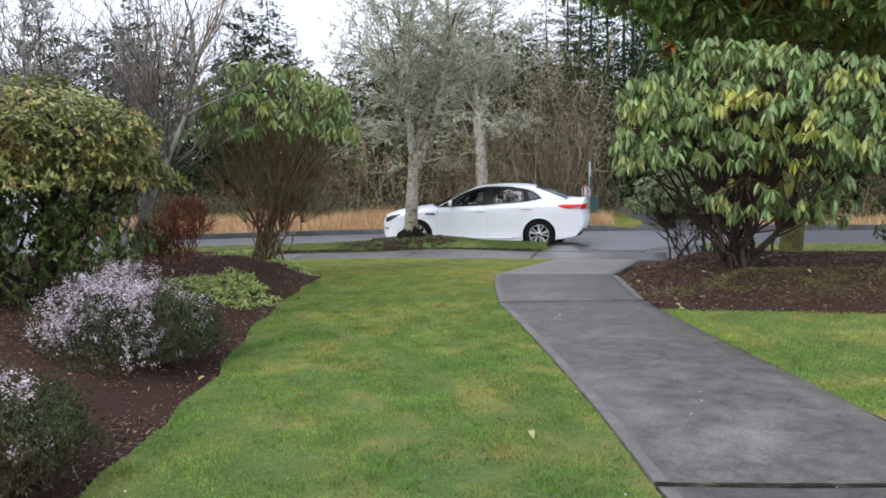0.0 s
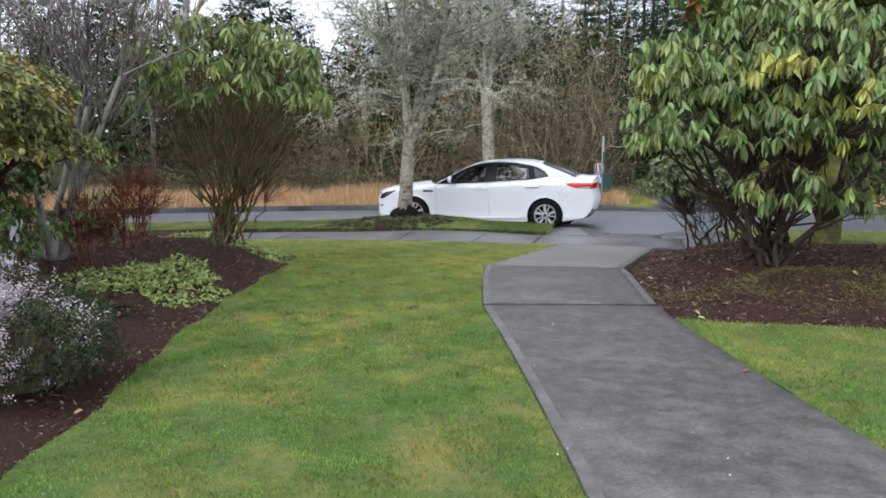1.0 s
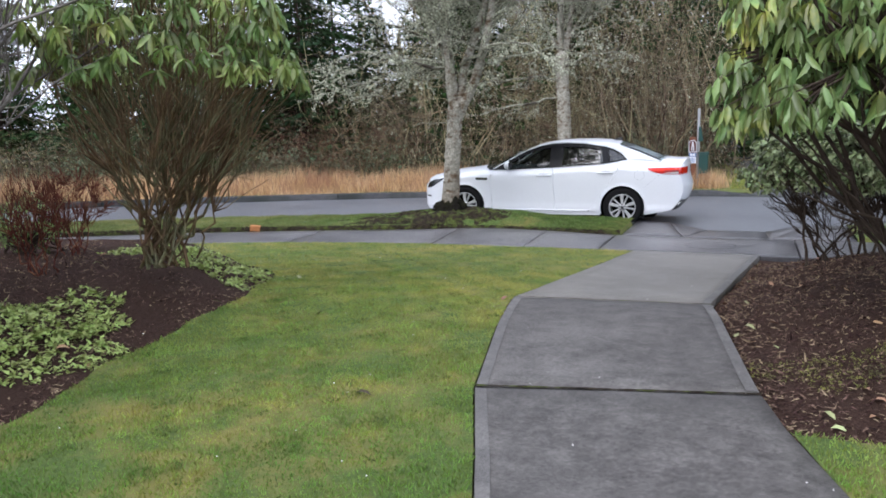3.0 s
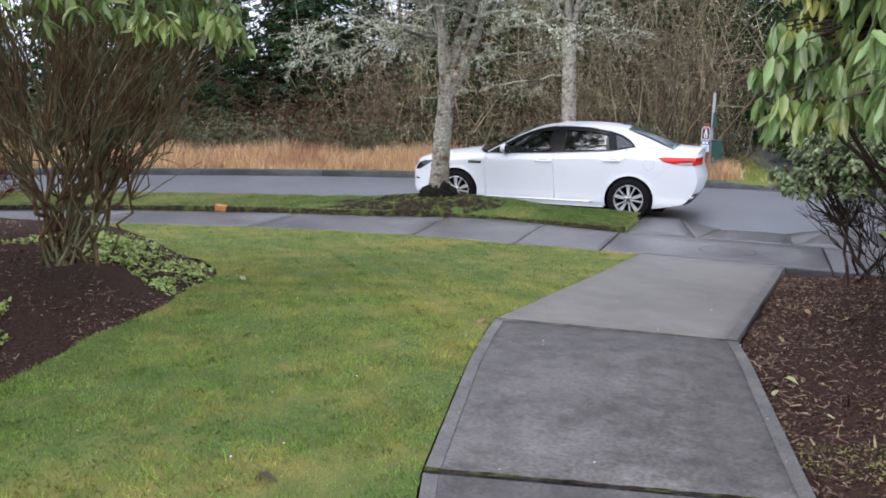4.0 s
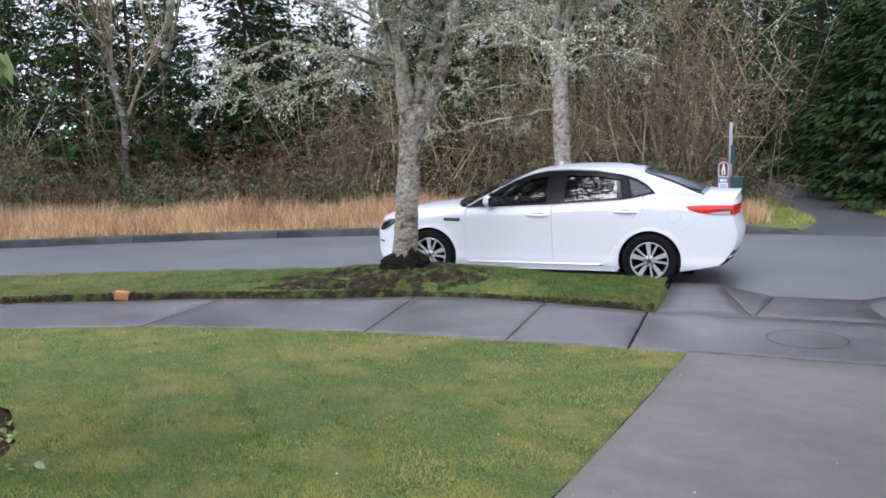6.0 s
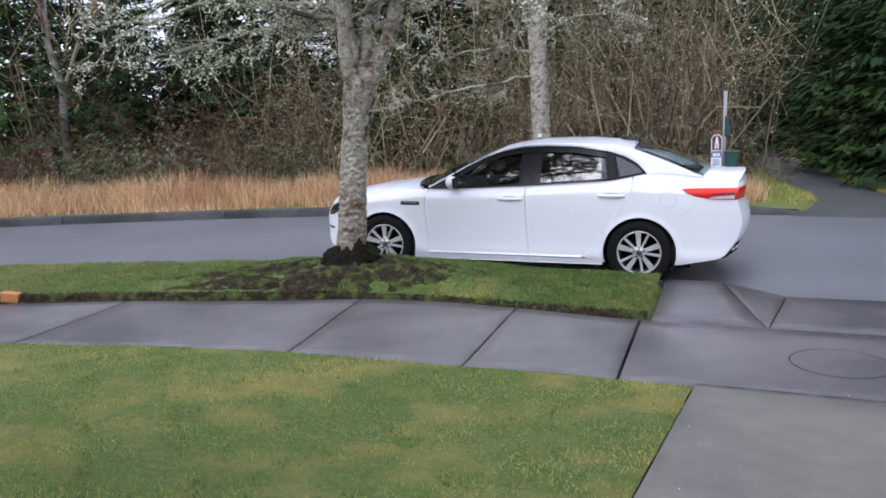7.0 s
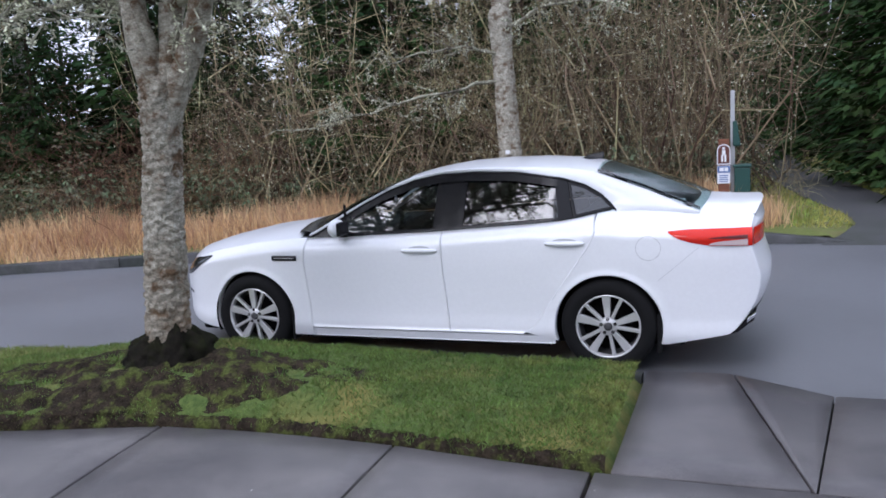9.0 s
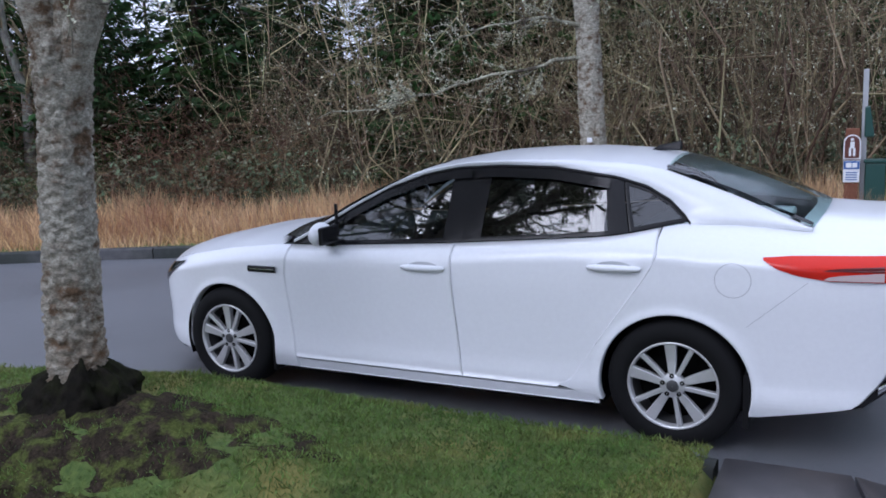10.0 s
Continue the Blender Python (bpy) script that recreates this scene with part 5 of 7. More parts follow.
def heather(x, y, z, seed, rx, ry, h, bloom, label, patch=(0.05, -0.25)):
    rng = np.random.default_rng(seed)
    clump = plant("heather", label, "shrub", "heather clumps", x, y, z)
    tips = dome_tips(rng, 4200, (0, 0, 0.02), rx, ry, h, low=-0.05, shell=0.35, bumps=0.10)
    d = tips[:, 3:6] + rng.normal(size=(len(tips), 3)) * 0.45 + np.array([0, 0, 0.5])
    n = len(tips)
    put("foliage", mesh("foliage", *join([whorls(np.concatenate([tips[:, :3], d], 1), rng, 7, 0.032, 0.007, 0.0, None, SPRIG, SPRIG_F),
                                        leaves(tips[:, :3] - d * 0.02, d, 0.07, 0.008, rng, BLADE, BLADE_F)]), M_HEATH), clump, kind="stuff")
    score = rng.normal(size=n) * 0.75 + 0.8 * np.sin(tips[:, 0] * 9 + seed) * np.sin(tips[:, 1] * 8) - 3.0 * ((tips[:, 0] / rx - patch[0]) ** 2 + (tips[:, 1] / ry - patch[1]) ** 2)
    fl = np.argsort(-score)[: int(n * bloom)]
    stalks = np.concatenate([tips[fl, :3] + d[fl] * 0.05 * t for t in np.linspace(0.2, 1, 5)])
    sd = np.concatenate([d[fl]] * 5)
    put("blossom", mesh("blossom", *whorls(np.concatenate([stalks, sd], 1), rng, 4, 0.016, 0.011, 0.0, None, SPRIG, SPRIG_F), M_BLOOM), clump, "pale pink blossom spikes", kind="stuff")
    # added dark dome stands in for the shade deep inside the clump
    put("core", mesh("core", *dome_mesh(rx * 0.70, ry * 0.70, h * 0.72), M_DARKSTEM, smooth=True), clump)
    return clump


def dome_mesh(rx, ry, h, n=20, m=8):
    a = np.linspace(0, 2 * np.pi, n)
    b = np.linspace(0, np.pi / 2, m)
    A, B = np.meshgrid(a, b)
    lumps = 1 + 0.06 * np.sin(A * 3) * np.sin(B * 5)
    return np.stack([rx * np.cos(A) * np.cos(B) * lumps, ry * np.sin(A) * np.cos(B) * lumps, h * np.sin(B) - 0.03], -1), grid_faces(n, m)


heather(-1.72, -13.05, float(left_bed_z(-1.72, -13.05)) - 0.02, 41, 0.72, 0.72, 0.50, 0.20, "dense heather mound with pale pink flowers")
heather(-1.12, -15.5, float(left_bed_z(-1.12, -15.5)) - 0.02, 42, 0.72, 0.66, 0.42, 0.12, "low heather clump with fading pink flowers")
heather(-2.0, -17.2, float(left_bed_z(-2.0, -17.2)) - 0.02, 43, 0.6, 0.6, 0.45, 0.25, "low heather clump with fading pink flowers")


def twig_shrub(x, y, z, seed, h, w, material, label, n=160, cat="shrub", name="bare_shrub", group="", r=0.008):
    rng = np.random.default_rng(seed)
    tips = dome_tips(rng, n, (0, 0, h * 0.62), w, w, h * 0.42, low=-0.6, shell=0.6)
    segs = fan((0, 0, -0.04), tips[:, :3], rng, 10, 5, r, 0.07, 0.45, 0.75, 0.002, 0.13)
    ob = put(name, mesh(name, *tubes(segs, 3), material), None, label, cat, group, m=pose(x, y, z))
    return ob


for x, y, h, w, sd in ((-2.95, -10.55, 0.78, 0.30, 1), (-3.62, -8.85, 0.85, 0.33, 2), (-4.1, -7.9, 0.85, 0.4, 3), (-4.5, -9.6, 0.7, 0.35, 4)):
    twig_shrub(x, y, float(left_bed_z(x, y)), 50 + sd, h, w, M_REDSHRUB, "small bare shrub with dark red twigs", 620, group="red-twigged shrubs in the bed", r=0.008)
leafy_shrub("box_shrub", "small dark green clipped ball shrub", -4.6, -8.0, float(left_bed_z(-4.6, -8.0)), 61, (0, 0, 0.3, 0.3, 0.3, 0.32), 420, M_DEEPLEAF, 0.03, M_DARKSTEM, per=6, low=-0.9)


def ground_cover(cx, cy, rx, ry, seed, n, leaf, label, h=0.10, zf=left_bed_z, length=0.045):
    rng = np.random.default_rng(seed)
    a, r = rng.random(n) * 6.283, np.sqrt(rng.random(n))
    edge = 1 + 0.25 * np.sin(a * 3 + seed) + 0.15 * np.sin(a * 7)
    x, y = cx + rx * r * edge * np.cos(a), cy + ry * r * edge * np.sin(a)
    z = zf(x, y) + rng.random(n) * h * (1 - 0.6 * r)
    tips = np.stack([x, y, z, rng.normal(size=n) * 0.4, rng.normal(size=n) * 0.4, np.ones(n)], 1)
    return put("ground_cover", mesh("ground_cover", *whorls(tips, rng, 6, length, length * 0.5, 0.0, leaf, BLADE, BLADE_F), leaf), None, label, "ground cover", kind="stuff")


ground_cover(-2.45, -10.15, 0.50, 0.95, 71, 700, M_COVER, "yellow-green ground cover creeping over the mulch")
ground_cover(-3.0, -7.35, 0.75, 0.65, 72, 700, M_COVER, "yellow-green ground cover creeping over the mulch")
ground_cover(-2.2, -11.7, 0.35, 0.5, 73, 260, M_HEATH, "low green ground cover beside the heather")
ground_cover(3.3, -9.2, 1.0, 0.50, 74, 1500, M_MOSS, "mossy patch over the bark mulch", h=0.02, zf=right_bed_z, length=0.015)
ground_cover(4.7, -9.1, 1.2, 0.6, 75, 1000, M_MOSS, "mossy patch over the bark mulch", h=0.02, zf=right_bed_z, length=0.015)
leafy_shrub("vase_shrub", "vase-shaped shrub with small pale variegated leaves on dark twigs", 2.88, -5.05, float(right_bed_z(2.88, -5.05)), 77, (-0.05, 0.0, 0.86, 0.84, 0.62, 0.50), 1300, M_PALEVAR, 0.060, M_DARKSTEM,
            per=6, low=-0.35, shell=0.5, width=0.6, stem=0.016, droop=0.3)
twig_shrub(2.88, -5.05, float(right_bed_z(2.88, -5.05)), 79, 0.95, 0.66, M_DARKSTEM, "dark inner twigs of the vase-shaped shrub", 900, group="", r=0.008)
leafy_shrub("low_shrub", "low leafy shrub at the bed's far side", 5.6, -7.3, float(right_bed_z(5.6, -7.3)), 78, (0, 0, 0.35, 0.6, 0.5, 0.35), 300, M_OLIVE, 0.06, M_DARKSTEM, per=6)


# ---- street trees with lichen ----
def street_tree(x, y, z, seed, label, trunk_h, r, lean, leaders, laterals=1.5, spread=1.0, tufts=9000, droops=()):
    rng = np.random.default_rng(seed)
    tree = plant("street_tree", label, "tree", "street trees", x, y, z)
    top = np.array([lean[0], lean[1], trunk_h])
    # trunk as one skin of rings
    n, m = 73, 190
    a = np.linspace(0, 2 * np.pi, n)
    rows = []
    for i in range(m):
        t = i / (m - 1)
        c = np.array([lean[0] * t ** 1.3, lean[1] * t, -0.15 + (trunk_h + 0.15) * t])
        rr = r * (1 - 0.22 * t) * (1 + 0.55 * math.exp(-t * 14)) * (1 + 0.30 * max(0, t - 0.80) / 0.20) * math.sqrt(max(0.02, 1 - max(0, (t - 0.93) / 0.07) ** 2.5))
        bump = 1 + 0.04 * np.sin(a * 3 + t * 5) + 0.03 * np.sin(a * 5 - t * 19)
        flake = np.array([noise.noise((math.cos(b) * r * 30 + seed, math.sin(b) * r * 30, c[2] * 34)) + 0.6 * noise.noise((math.cos(b) * r * 75, math.sin(b) * r * 75 + seed, c[2] * 100)) for b in a[:-1]])
        flake = np.append(flake, flake[0])
        rad = rr * bump + 0.0095 * np.clip(flake * 2.6, -1, 1)
        rows.append(np.stack([c[0] + rad * np.cos(a), c[1] + rad * np.sin(a), c[2] + 0 * a], -1))
    put("trunk", mesh("trunk", np.array(rows), grid_faces(n, m), M_LICHEN_BARK, smooth=True), tree, "grey trunk mottled with lichen")
    out = []

    def lateral(p, d, ln, r0, sag):
        """A long side branch that arches over, with twigs and short spurs along it."""
        p, d = np.array(p, float), np.array(d, float)
        steps = max(5, int(ln / 0.16))
        for i in range(steps):
            d = d + rng.normal(size=3) * 0.13 + np.array([0, 0, 0.05 - sag * i / steps])
            d /= np.linalg.norm(d)
            q = p + d * ln / steps
            ra, rb = r0 * (1 - 0.8 * i / steps), r0 * (1 - 0.8 * (i + 1) / steps)
            out.append([*p, *q, ra, rb])
            for _ in range(1 + (rng.random() < 0.35)):
                k = rng.normal(size=3)
                k -= d * (k @ d)
                dd = d * 0.7 + k / np.linalg.norm(k) * 0.8 + np.array([0, 0, 0.1])
                dd /= np.linalg.norm(dd)
                a, tl = p + (q - p) * rng.random(), rng.uniform(0.15, 0.55) * (1.15 - i / steps)
                for j in range(3):
                    dd = dd + rng.normal(size=3) * 0.18
                    dd /= np.linalg.norm(dd)
                    b = a + dd * tl / 3
                    out.append([*a, *b, 0.0075 - 0.0018 * j, 0.006 - 0.0018 * j])
                    sp = dd * 0.4 + rng.normal(size=3) * 0.5
                    out.append([*b, *(b + sp / np.linalg.norm(sp) * rng.uniform(0.05, 0.16)), 0.004, 0.002])
                    a = b
            p = q

    for dx, dy, ln, rr, h, gap in leaders:
        p, d = top * [1, 1, 0] + [0, 0, trunk_h * h], np.array([dx, dy, 1.0])
        d /= np.linalg.norm(d)
        steps = int(ln / 0.22)
        for i in range(steps):
            d = d + rng.normal(size=3) * 0.07 + np.array([0, 0, 0.04])
            d /= np.linalg.norm(d)
            q = p + d * ln / steps
            ra, rb = rr * (1 - 0.8 * i / steps), rr * (1 - 0.8 * (i + 1) / steps)
            out.append([*p, *q, ra, rb])
            if i >= gap:
                for _ in range(2 if rng.random() < laterals - 1 else 1):
                    b = rng.random() * 6.283
                    dd = np.array([math.cos(b), math.sin(b), rng.uniform(0.0, 0.55)]) + d * 0.25
                    lateral(q, dd / np.linalg.norm(dd), rng.uniform(0.9, 2.3) * (1.1 - 0.5 * i / steps) * spread, min(rb * 0.55, 0.020), rng.uniform(0.05, 0.28))
            p = q
    for line in droops:
        line = np.array(line, float) - [x, y, z]
        n_ = len(line) - 1
        for i in range(n_):
            ra, rb = 0.026 * (1 - i / n_) + 0.006, 0.026 * (1 - (i + 1) / n_) + 0.005
            lb = limb(line[i], line[i + 1], ra, rb, rng, 5, 0.05)
            out.extend(lb.tolist())
            for _ in range(2):
                q = lb[rng.integers(0, 5)]
                dd = (line[i + 1] - line[i]) / np.linalg.norm(line[i + 1] - line[i]) + rng.normal(size=3) * 0.4 + [0, 0, -0.2]
                lateral(q[:3], dd / np.linalg.norm(dd), rng.uniform(0.4, 0.8), 0.008, 0.2)
    out = np.array(out)
    thick = out[:, 6] > 0.034
    put("limb", mesh("limb", *tubes(out[thick], 9), M_LICHEN_BARK, smooth=True), tree, "thick bark-covered limbs")
    put("crown", mesh("crown", *tubes(out[~thick], 5), M_LIMB, smooth=True), tree, "crooked limbs crusted with lichen")
    thin = out[(out[:, 6] < 0.034)]
    w = np.linalg.norm(thin[:, 3:6] - thin[:, :3], axis=1) * (0.003 + np.minimum(thin[:, 6], 0.02))
    k = rng.choice(len(thin), tufts, p=w / w.sum())
    P = thin[k, :3] + (thin[k, 3:6] - thin[k, :3]) * rng.random((tufts, 1))
    P = P + rng.normal(size=(tufts, 3)) * 0.011
    D = rng.normal(size=(tufts, 3))
    keep = np.sin(P[:, 0] * 9) + np.sin(P[:, 1] * 10 + 2) + np.sin(P[:, 2] * 11) > -0.9
    P, D = P[keep], D[keep]
    put("lichen", mesh("lichen", *leaves(P, D, rng.uniform(0.014, 0.034, len(P)), rng.uniform(0.012, 0.024, len(P)), rng, SPRAY, SPRAY_F), M_LICHEN), tree, "pale green lichen tufts", kind="stuff")
    return tree


street_tree(-2.63, -1.30, 0.36, 101, "street tree with grey lichened trunk and limbs", 1.82, 0.138, (0.16, 0.0),
            [(-0.16, -0.04, 4.2, 0.088, 0.84, 4), (0.10, 0.16, 4.4, 0.078, 0.86, 4), (0.42, 0.02, 3.9, 0.086, 0.83, 4), (-0.42, 0.12, 3.4, 0.036, 1.0, 3), (0.16, -0.42, 3.4, 0.036, 1.0, 3),
             (0.20, 0.50, 3.4, 0.036, 1.0, 3), (-0.25, -0.35, 3.2, 0.032, 1.05, 3)], 1.6, 1.15, 115000,
            droops=[[(-2.5, -1.3, 2.45), (-2.9, -1.32, 2.66), (-3.25, -1.35, 2.62), (-3.9, -1.4, 2.55), (-4.53, -1.5, 2.28)],
                    [(-2.5, -1.3, 2.75), (-3.3, -1.4, 2.85), (-4.1, -1.5, 3.0), (-5.25, -1.6, 2.64)],
                    [(-2.45, -1.3, 2.6), (-3.0, -1.7, 2.75), (-3.5, -2.3, 2.75), (-3.9, -2.9, 2.45)],
                    [(-2.35, -1.3, 2.55), (-1.7, -1.2, 2.8), (-0.9, -1.2, 2.95), (-0.1, -1.1, 2.7)],
                    [(-2.4, -1.3, 2.7), (-1.7, -1.9, 2.95), (-1.0, -2.3, 2.9), (-0.6, -2.5, 2.6)]])
street_tree(-2.45, 7.05, 0.10, 102, "roadside tree with patchy bark beside the woods", 3.4, 0.185, (-0.12, 0.05),
            [(-0.06, 0.0, 3.8, 0.125, 0.88, 2), (0.28, 0.12, 3.8, 0.085, 0.90, 2), (-0.55, -0.15, 3.2, 0.040, 0.97, 2), (0.6, -0.15, 3.2, 0.040, 0.97, 2), (0.1, -0.6, 3.0, 0.036, 1.0, 2)], 1.4, 1.25, 52000,
            droops=[[(-2.5, 7.0, 2.75), (-3.1, 6.9, 2.9), (-3.8, 6.8, 2.85), (-4.3, 6.7, 2.7)],
                    [(-2.5, 7.0, 3.1), (-1.9, 6.8, 3.35), (-1.2, 6.6, 3.4), (-0.4, 6.4, 3.1)],
                    [(-2.55, 7.0, 2.35), (-3.5, 6.7, 2.2), (-4.8, 6.4, 1.95), (-6.3, 6.1, 1.68)]])
# root mound at the foot of the near street tree
rng = np.random.default_rng(7)
mound = plant("root_mound", "dark mossy root mound round the street tree", "mound", "", 0, 0, 0)
a = np.linspace(0, 2 * np.pi, 130)
rr = np.linspace(0, 1, 34)
A, R = np.meshgrid(a, rr)
mx = -2.75 + R * np.where(np.cos(A) < 0, 1.95, 1.55) * np.cos(A) * (1 + 0.14 * np.sin(A * 3 + 1) + 0.08 * np.sin(A * 7))
my = walk_front(mx) + 0.05 + (0.42 + 0.55 * np.sin(A) * R * (1 + 0.15 * np.sin(A * 4))).clip(0.0, None)
rough = np.array([[noise.noise((p * 5, q * 5, 0.3)) + 0.6 * noise.noise((p * 13, q * 13, 4.0)) for p, q in zip(u_, v_)] for u_, v_ in zip(mx, my)])
mz = strip_z(mx, my) + 0.026 - 0.05 * R ** 4 + 0.055 * rough * (1 - R ** 3)
put("soil", mesh("soil", np.stack([mx, my, mz], -1), grid_faces(130, 34), M_SOILROOT, smooth=True), mound)
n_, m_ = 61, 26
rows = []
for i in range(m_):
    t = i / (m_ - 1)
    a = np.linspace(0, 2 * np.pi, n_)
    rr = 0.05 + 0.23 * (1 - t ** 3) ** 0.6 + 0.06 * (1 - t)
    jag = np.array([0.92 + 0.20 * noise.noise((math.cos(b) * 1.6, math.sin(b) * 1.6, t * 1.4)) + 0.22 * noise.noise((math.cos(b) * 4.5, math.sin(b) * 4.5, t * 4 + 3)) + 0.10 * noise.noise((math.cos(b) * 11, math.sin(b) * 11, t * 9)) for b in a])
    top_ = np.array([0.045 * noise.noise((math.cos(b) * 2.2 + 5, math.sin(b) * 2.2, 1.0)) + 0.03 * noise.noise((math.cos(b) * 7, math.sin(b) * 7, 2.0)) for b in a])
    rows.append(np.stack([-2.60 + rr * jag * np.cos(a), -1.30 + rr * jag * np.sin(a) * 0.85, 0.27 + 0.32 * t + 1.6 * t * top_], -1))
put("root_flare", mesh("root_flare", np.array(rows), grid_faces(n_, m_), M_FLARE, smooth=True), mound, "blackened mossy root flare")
for k in range(9):
    b = k * 0.7 + rng.uniform(-0.2, 0.2)
    L = rng.uniform(0.45, 1.0)
    end = np.array([-2.60 + math.cos(b) * L, -1.32 + math.sin(b) * L * 0.5])
    p0 = np.array([-2.61 + math.cos(b) * 0.12, -1.31 + math.sin(b) * 0.10, 0.36])
    p1 = np.array([*end, float(strip_z(end[0], end[1])) - 0.01])
    put("root", mesh("root", *pipe(limb(p0, p1, 0.055, 0.015, rng, 6, 0.06, -0.03), 7), M_SOILROOT, smooth=True), mound)


# ---- bare trees in the left bed and along the street ----
def bare_tree(name, label, x, y, z, seed, h, r, limbs, depth, length, material=M_LIMB, shrink=0.64, kids=2, tufts=0, cat="tree", group="", turn=0.6, lift=0.2, sides=4, tilt=0.42):
    rng = np.random.default_rng(seed)
    out, tip = [], []
    for k in range(limbs):
        b = k * 2.4 + rng.uniform(-0.4, 0.4)
        d = np.array([math.cos(b) * tilt, math.sin(b) * tilt, 1.0]) if limbs > 1 else np.array([0.03, 0.02, 1.0])
        branch_out((0.05 * math.cos(b), 0.05 * math.sin(b), -0.1), d / np.linalg.norm(d), length * rng.uniform(0.85, 1.1), r, depth, rng, out, tip, lift=lift, turn=turn, shrink=shrink, steps=4, kids=kids)
    tree = plant(name, label, cat, group, x, y, z)
    out = np.array(out)
    big = out[:, 6] > r * 0.45
    put("trunk", mesh("trunk", *tubes(out[big], 8), M_BARK, smooth=True), tree)
    put("crown", mesh("crown", *tubes(out[~big], sides), material), tree, kind="stuff")
    return tree


garden_tree = bare_tree("bare_tree", "bare multi-stemmed garden tree with knobbly grey twigs", -3.85, -9.8, 0.62, 205, 5, 0.042, 7, 3, 2.3, kids=2, material=M_GREYTWIG, tilt=0.42, lift=0.28)
garden_tree.matrix_basis = pose(-3.85, -9.8, 0.62, 0, 0, 170)
bare_tree("bare_tree", "bare grey-barked tree by the pavement", -8.2, -6.6, 0.3, 202, 7, 0.10, 3, 3, 3.0, kids=2)


# ---- the woods across the street ----
def thicket_mesh(seed, n, w, h, material, sides=3, twig=7):
    """A clump of thin upright saplings with side twigs."""
    rng = np.random.default_rng(seed)
    out = []
    for _ in range(n):
        p0 = np.array([rng.uniform(-w, w), rng.uniform(-0.8, 0.8), -0.1])
        hh = h * rng.uniform(0.45, 1.0)
        p1 = p0 + np.array([rng.normal() * 0.34 * hh, rng.normal() * 0.2 * hh, hh])
        stem = limb(p0, p1, 0.007 + 0.004 * hh * rng.random(), 0.003, rng, 5, 0.13)
        out.append(stem)
        for _ in range(twig):
            s = stem[rng.integers(1, 5)]
            q = s[:3] + (s[3:6] - s[:3]) * rng.random()
            d = rng.normal(size=3) * [0.75, 0.5, 0.45] + [0, 0, 0.12]
            e = q + d * rng.uniform(0.3, 0.9) * hh * 0.28
            tw = limb(q, e, 0.005, 0.002, rng, 2, 0.1)
            out.append(tw)
            for _ in range(1):
                q2 = q + (e - q) * rng.uniform(0.3, 0.9)
                out.append(limb(q2, q2 + rng.normal(size=3) * 0.22 + [0, 0, 0.08], 0.003, 0.0015, rng, 1, 0.0))
    S = np.concatenate(out)
    V1, F1 = tubes(S, sides)
    k = rng.choice(len(S), 900)
    P = S[k, :3] + (S[k, 3:6] - S[k, :3]) * rng.random((900, 1))
    fleck = np.array([(0, 0.5, 0), (0.5, 0, 0.06), (1, 0.5, 0), (0.5, 1, 0.06)]) - [0.5, 0.5, 0]
    V2, F2 = leaves(P, rng.normal(size=(900, 3)), rng.uniform(0.02, 0.05, 900), rng.uniform(0.015, 0.035, 900), rng, fleck, np.array([(0, 1, 2, 3)]))
    V, F = join([(V1, F1), (V2, F2)])
    return mesh("saplings", V, F, None, mats=[material, M_LICHEN], index=np.append(np.zeros(len(F1)), np.ones(len(F2))))


def bramble_mesh(seed, n, w, h, material):
    rng = np.random.default_rng(seed)
    out = []
    for _ in range(n):
        p0 = np.array([rng.uniform(-w, w), rng.uniform(-0.8, 0.8), 0])
        d = rng.normal(size=3) * [1.0, 0.7, 0.3] * h * 0.7
        p1 = p0 + d + [0, 0, h * rng.uniform(0.1, 0.8)]
        out.append(limb(p0, p1, 0.0042, 0.0016, rng, 5, 0.12, sag=h * 0.35 * rng.random()))
        for _ in range(3):
            s = out[-1][rng.integers(1, len(out[-1]))] if len(out[-1]) > 1 else out[-1][0]
            out.append(limb(s[:3], s[:3] + rng.normal(size=3) * 0.3 * h * 0.5, 0.003, 0.0015, rng, 2, 0.1))
    return mesh("brambles", *tubes(np.concatenate(out), 3), material)


def salal_mesh(seed, n, w, h, material, length=0.10):
    rng = np.random.default_rng(seed)
    tips = dome_tips(rng, n, (0, 0, 0.0), w, 0.8, h, low=-0.05, shell=0.6, bumps=0.25)
    return mesh("undergrowth", *whorls(tips, rng, 3, length * 1.15, length * 0.6, 0.25, material, BLADE, BLADE_F), material)


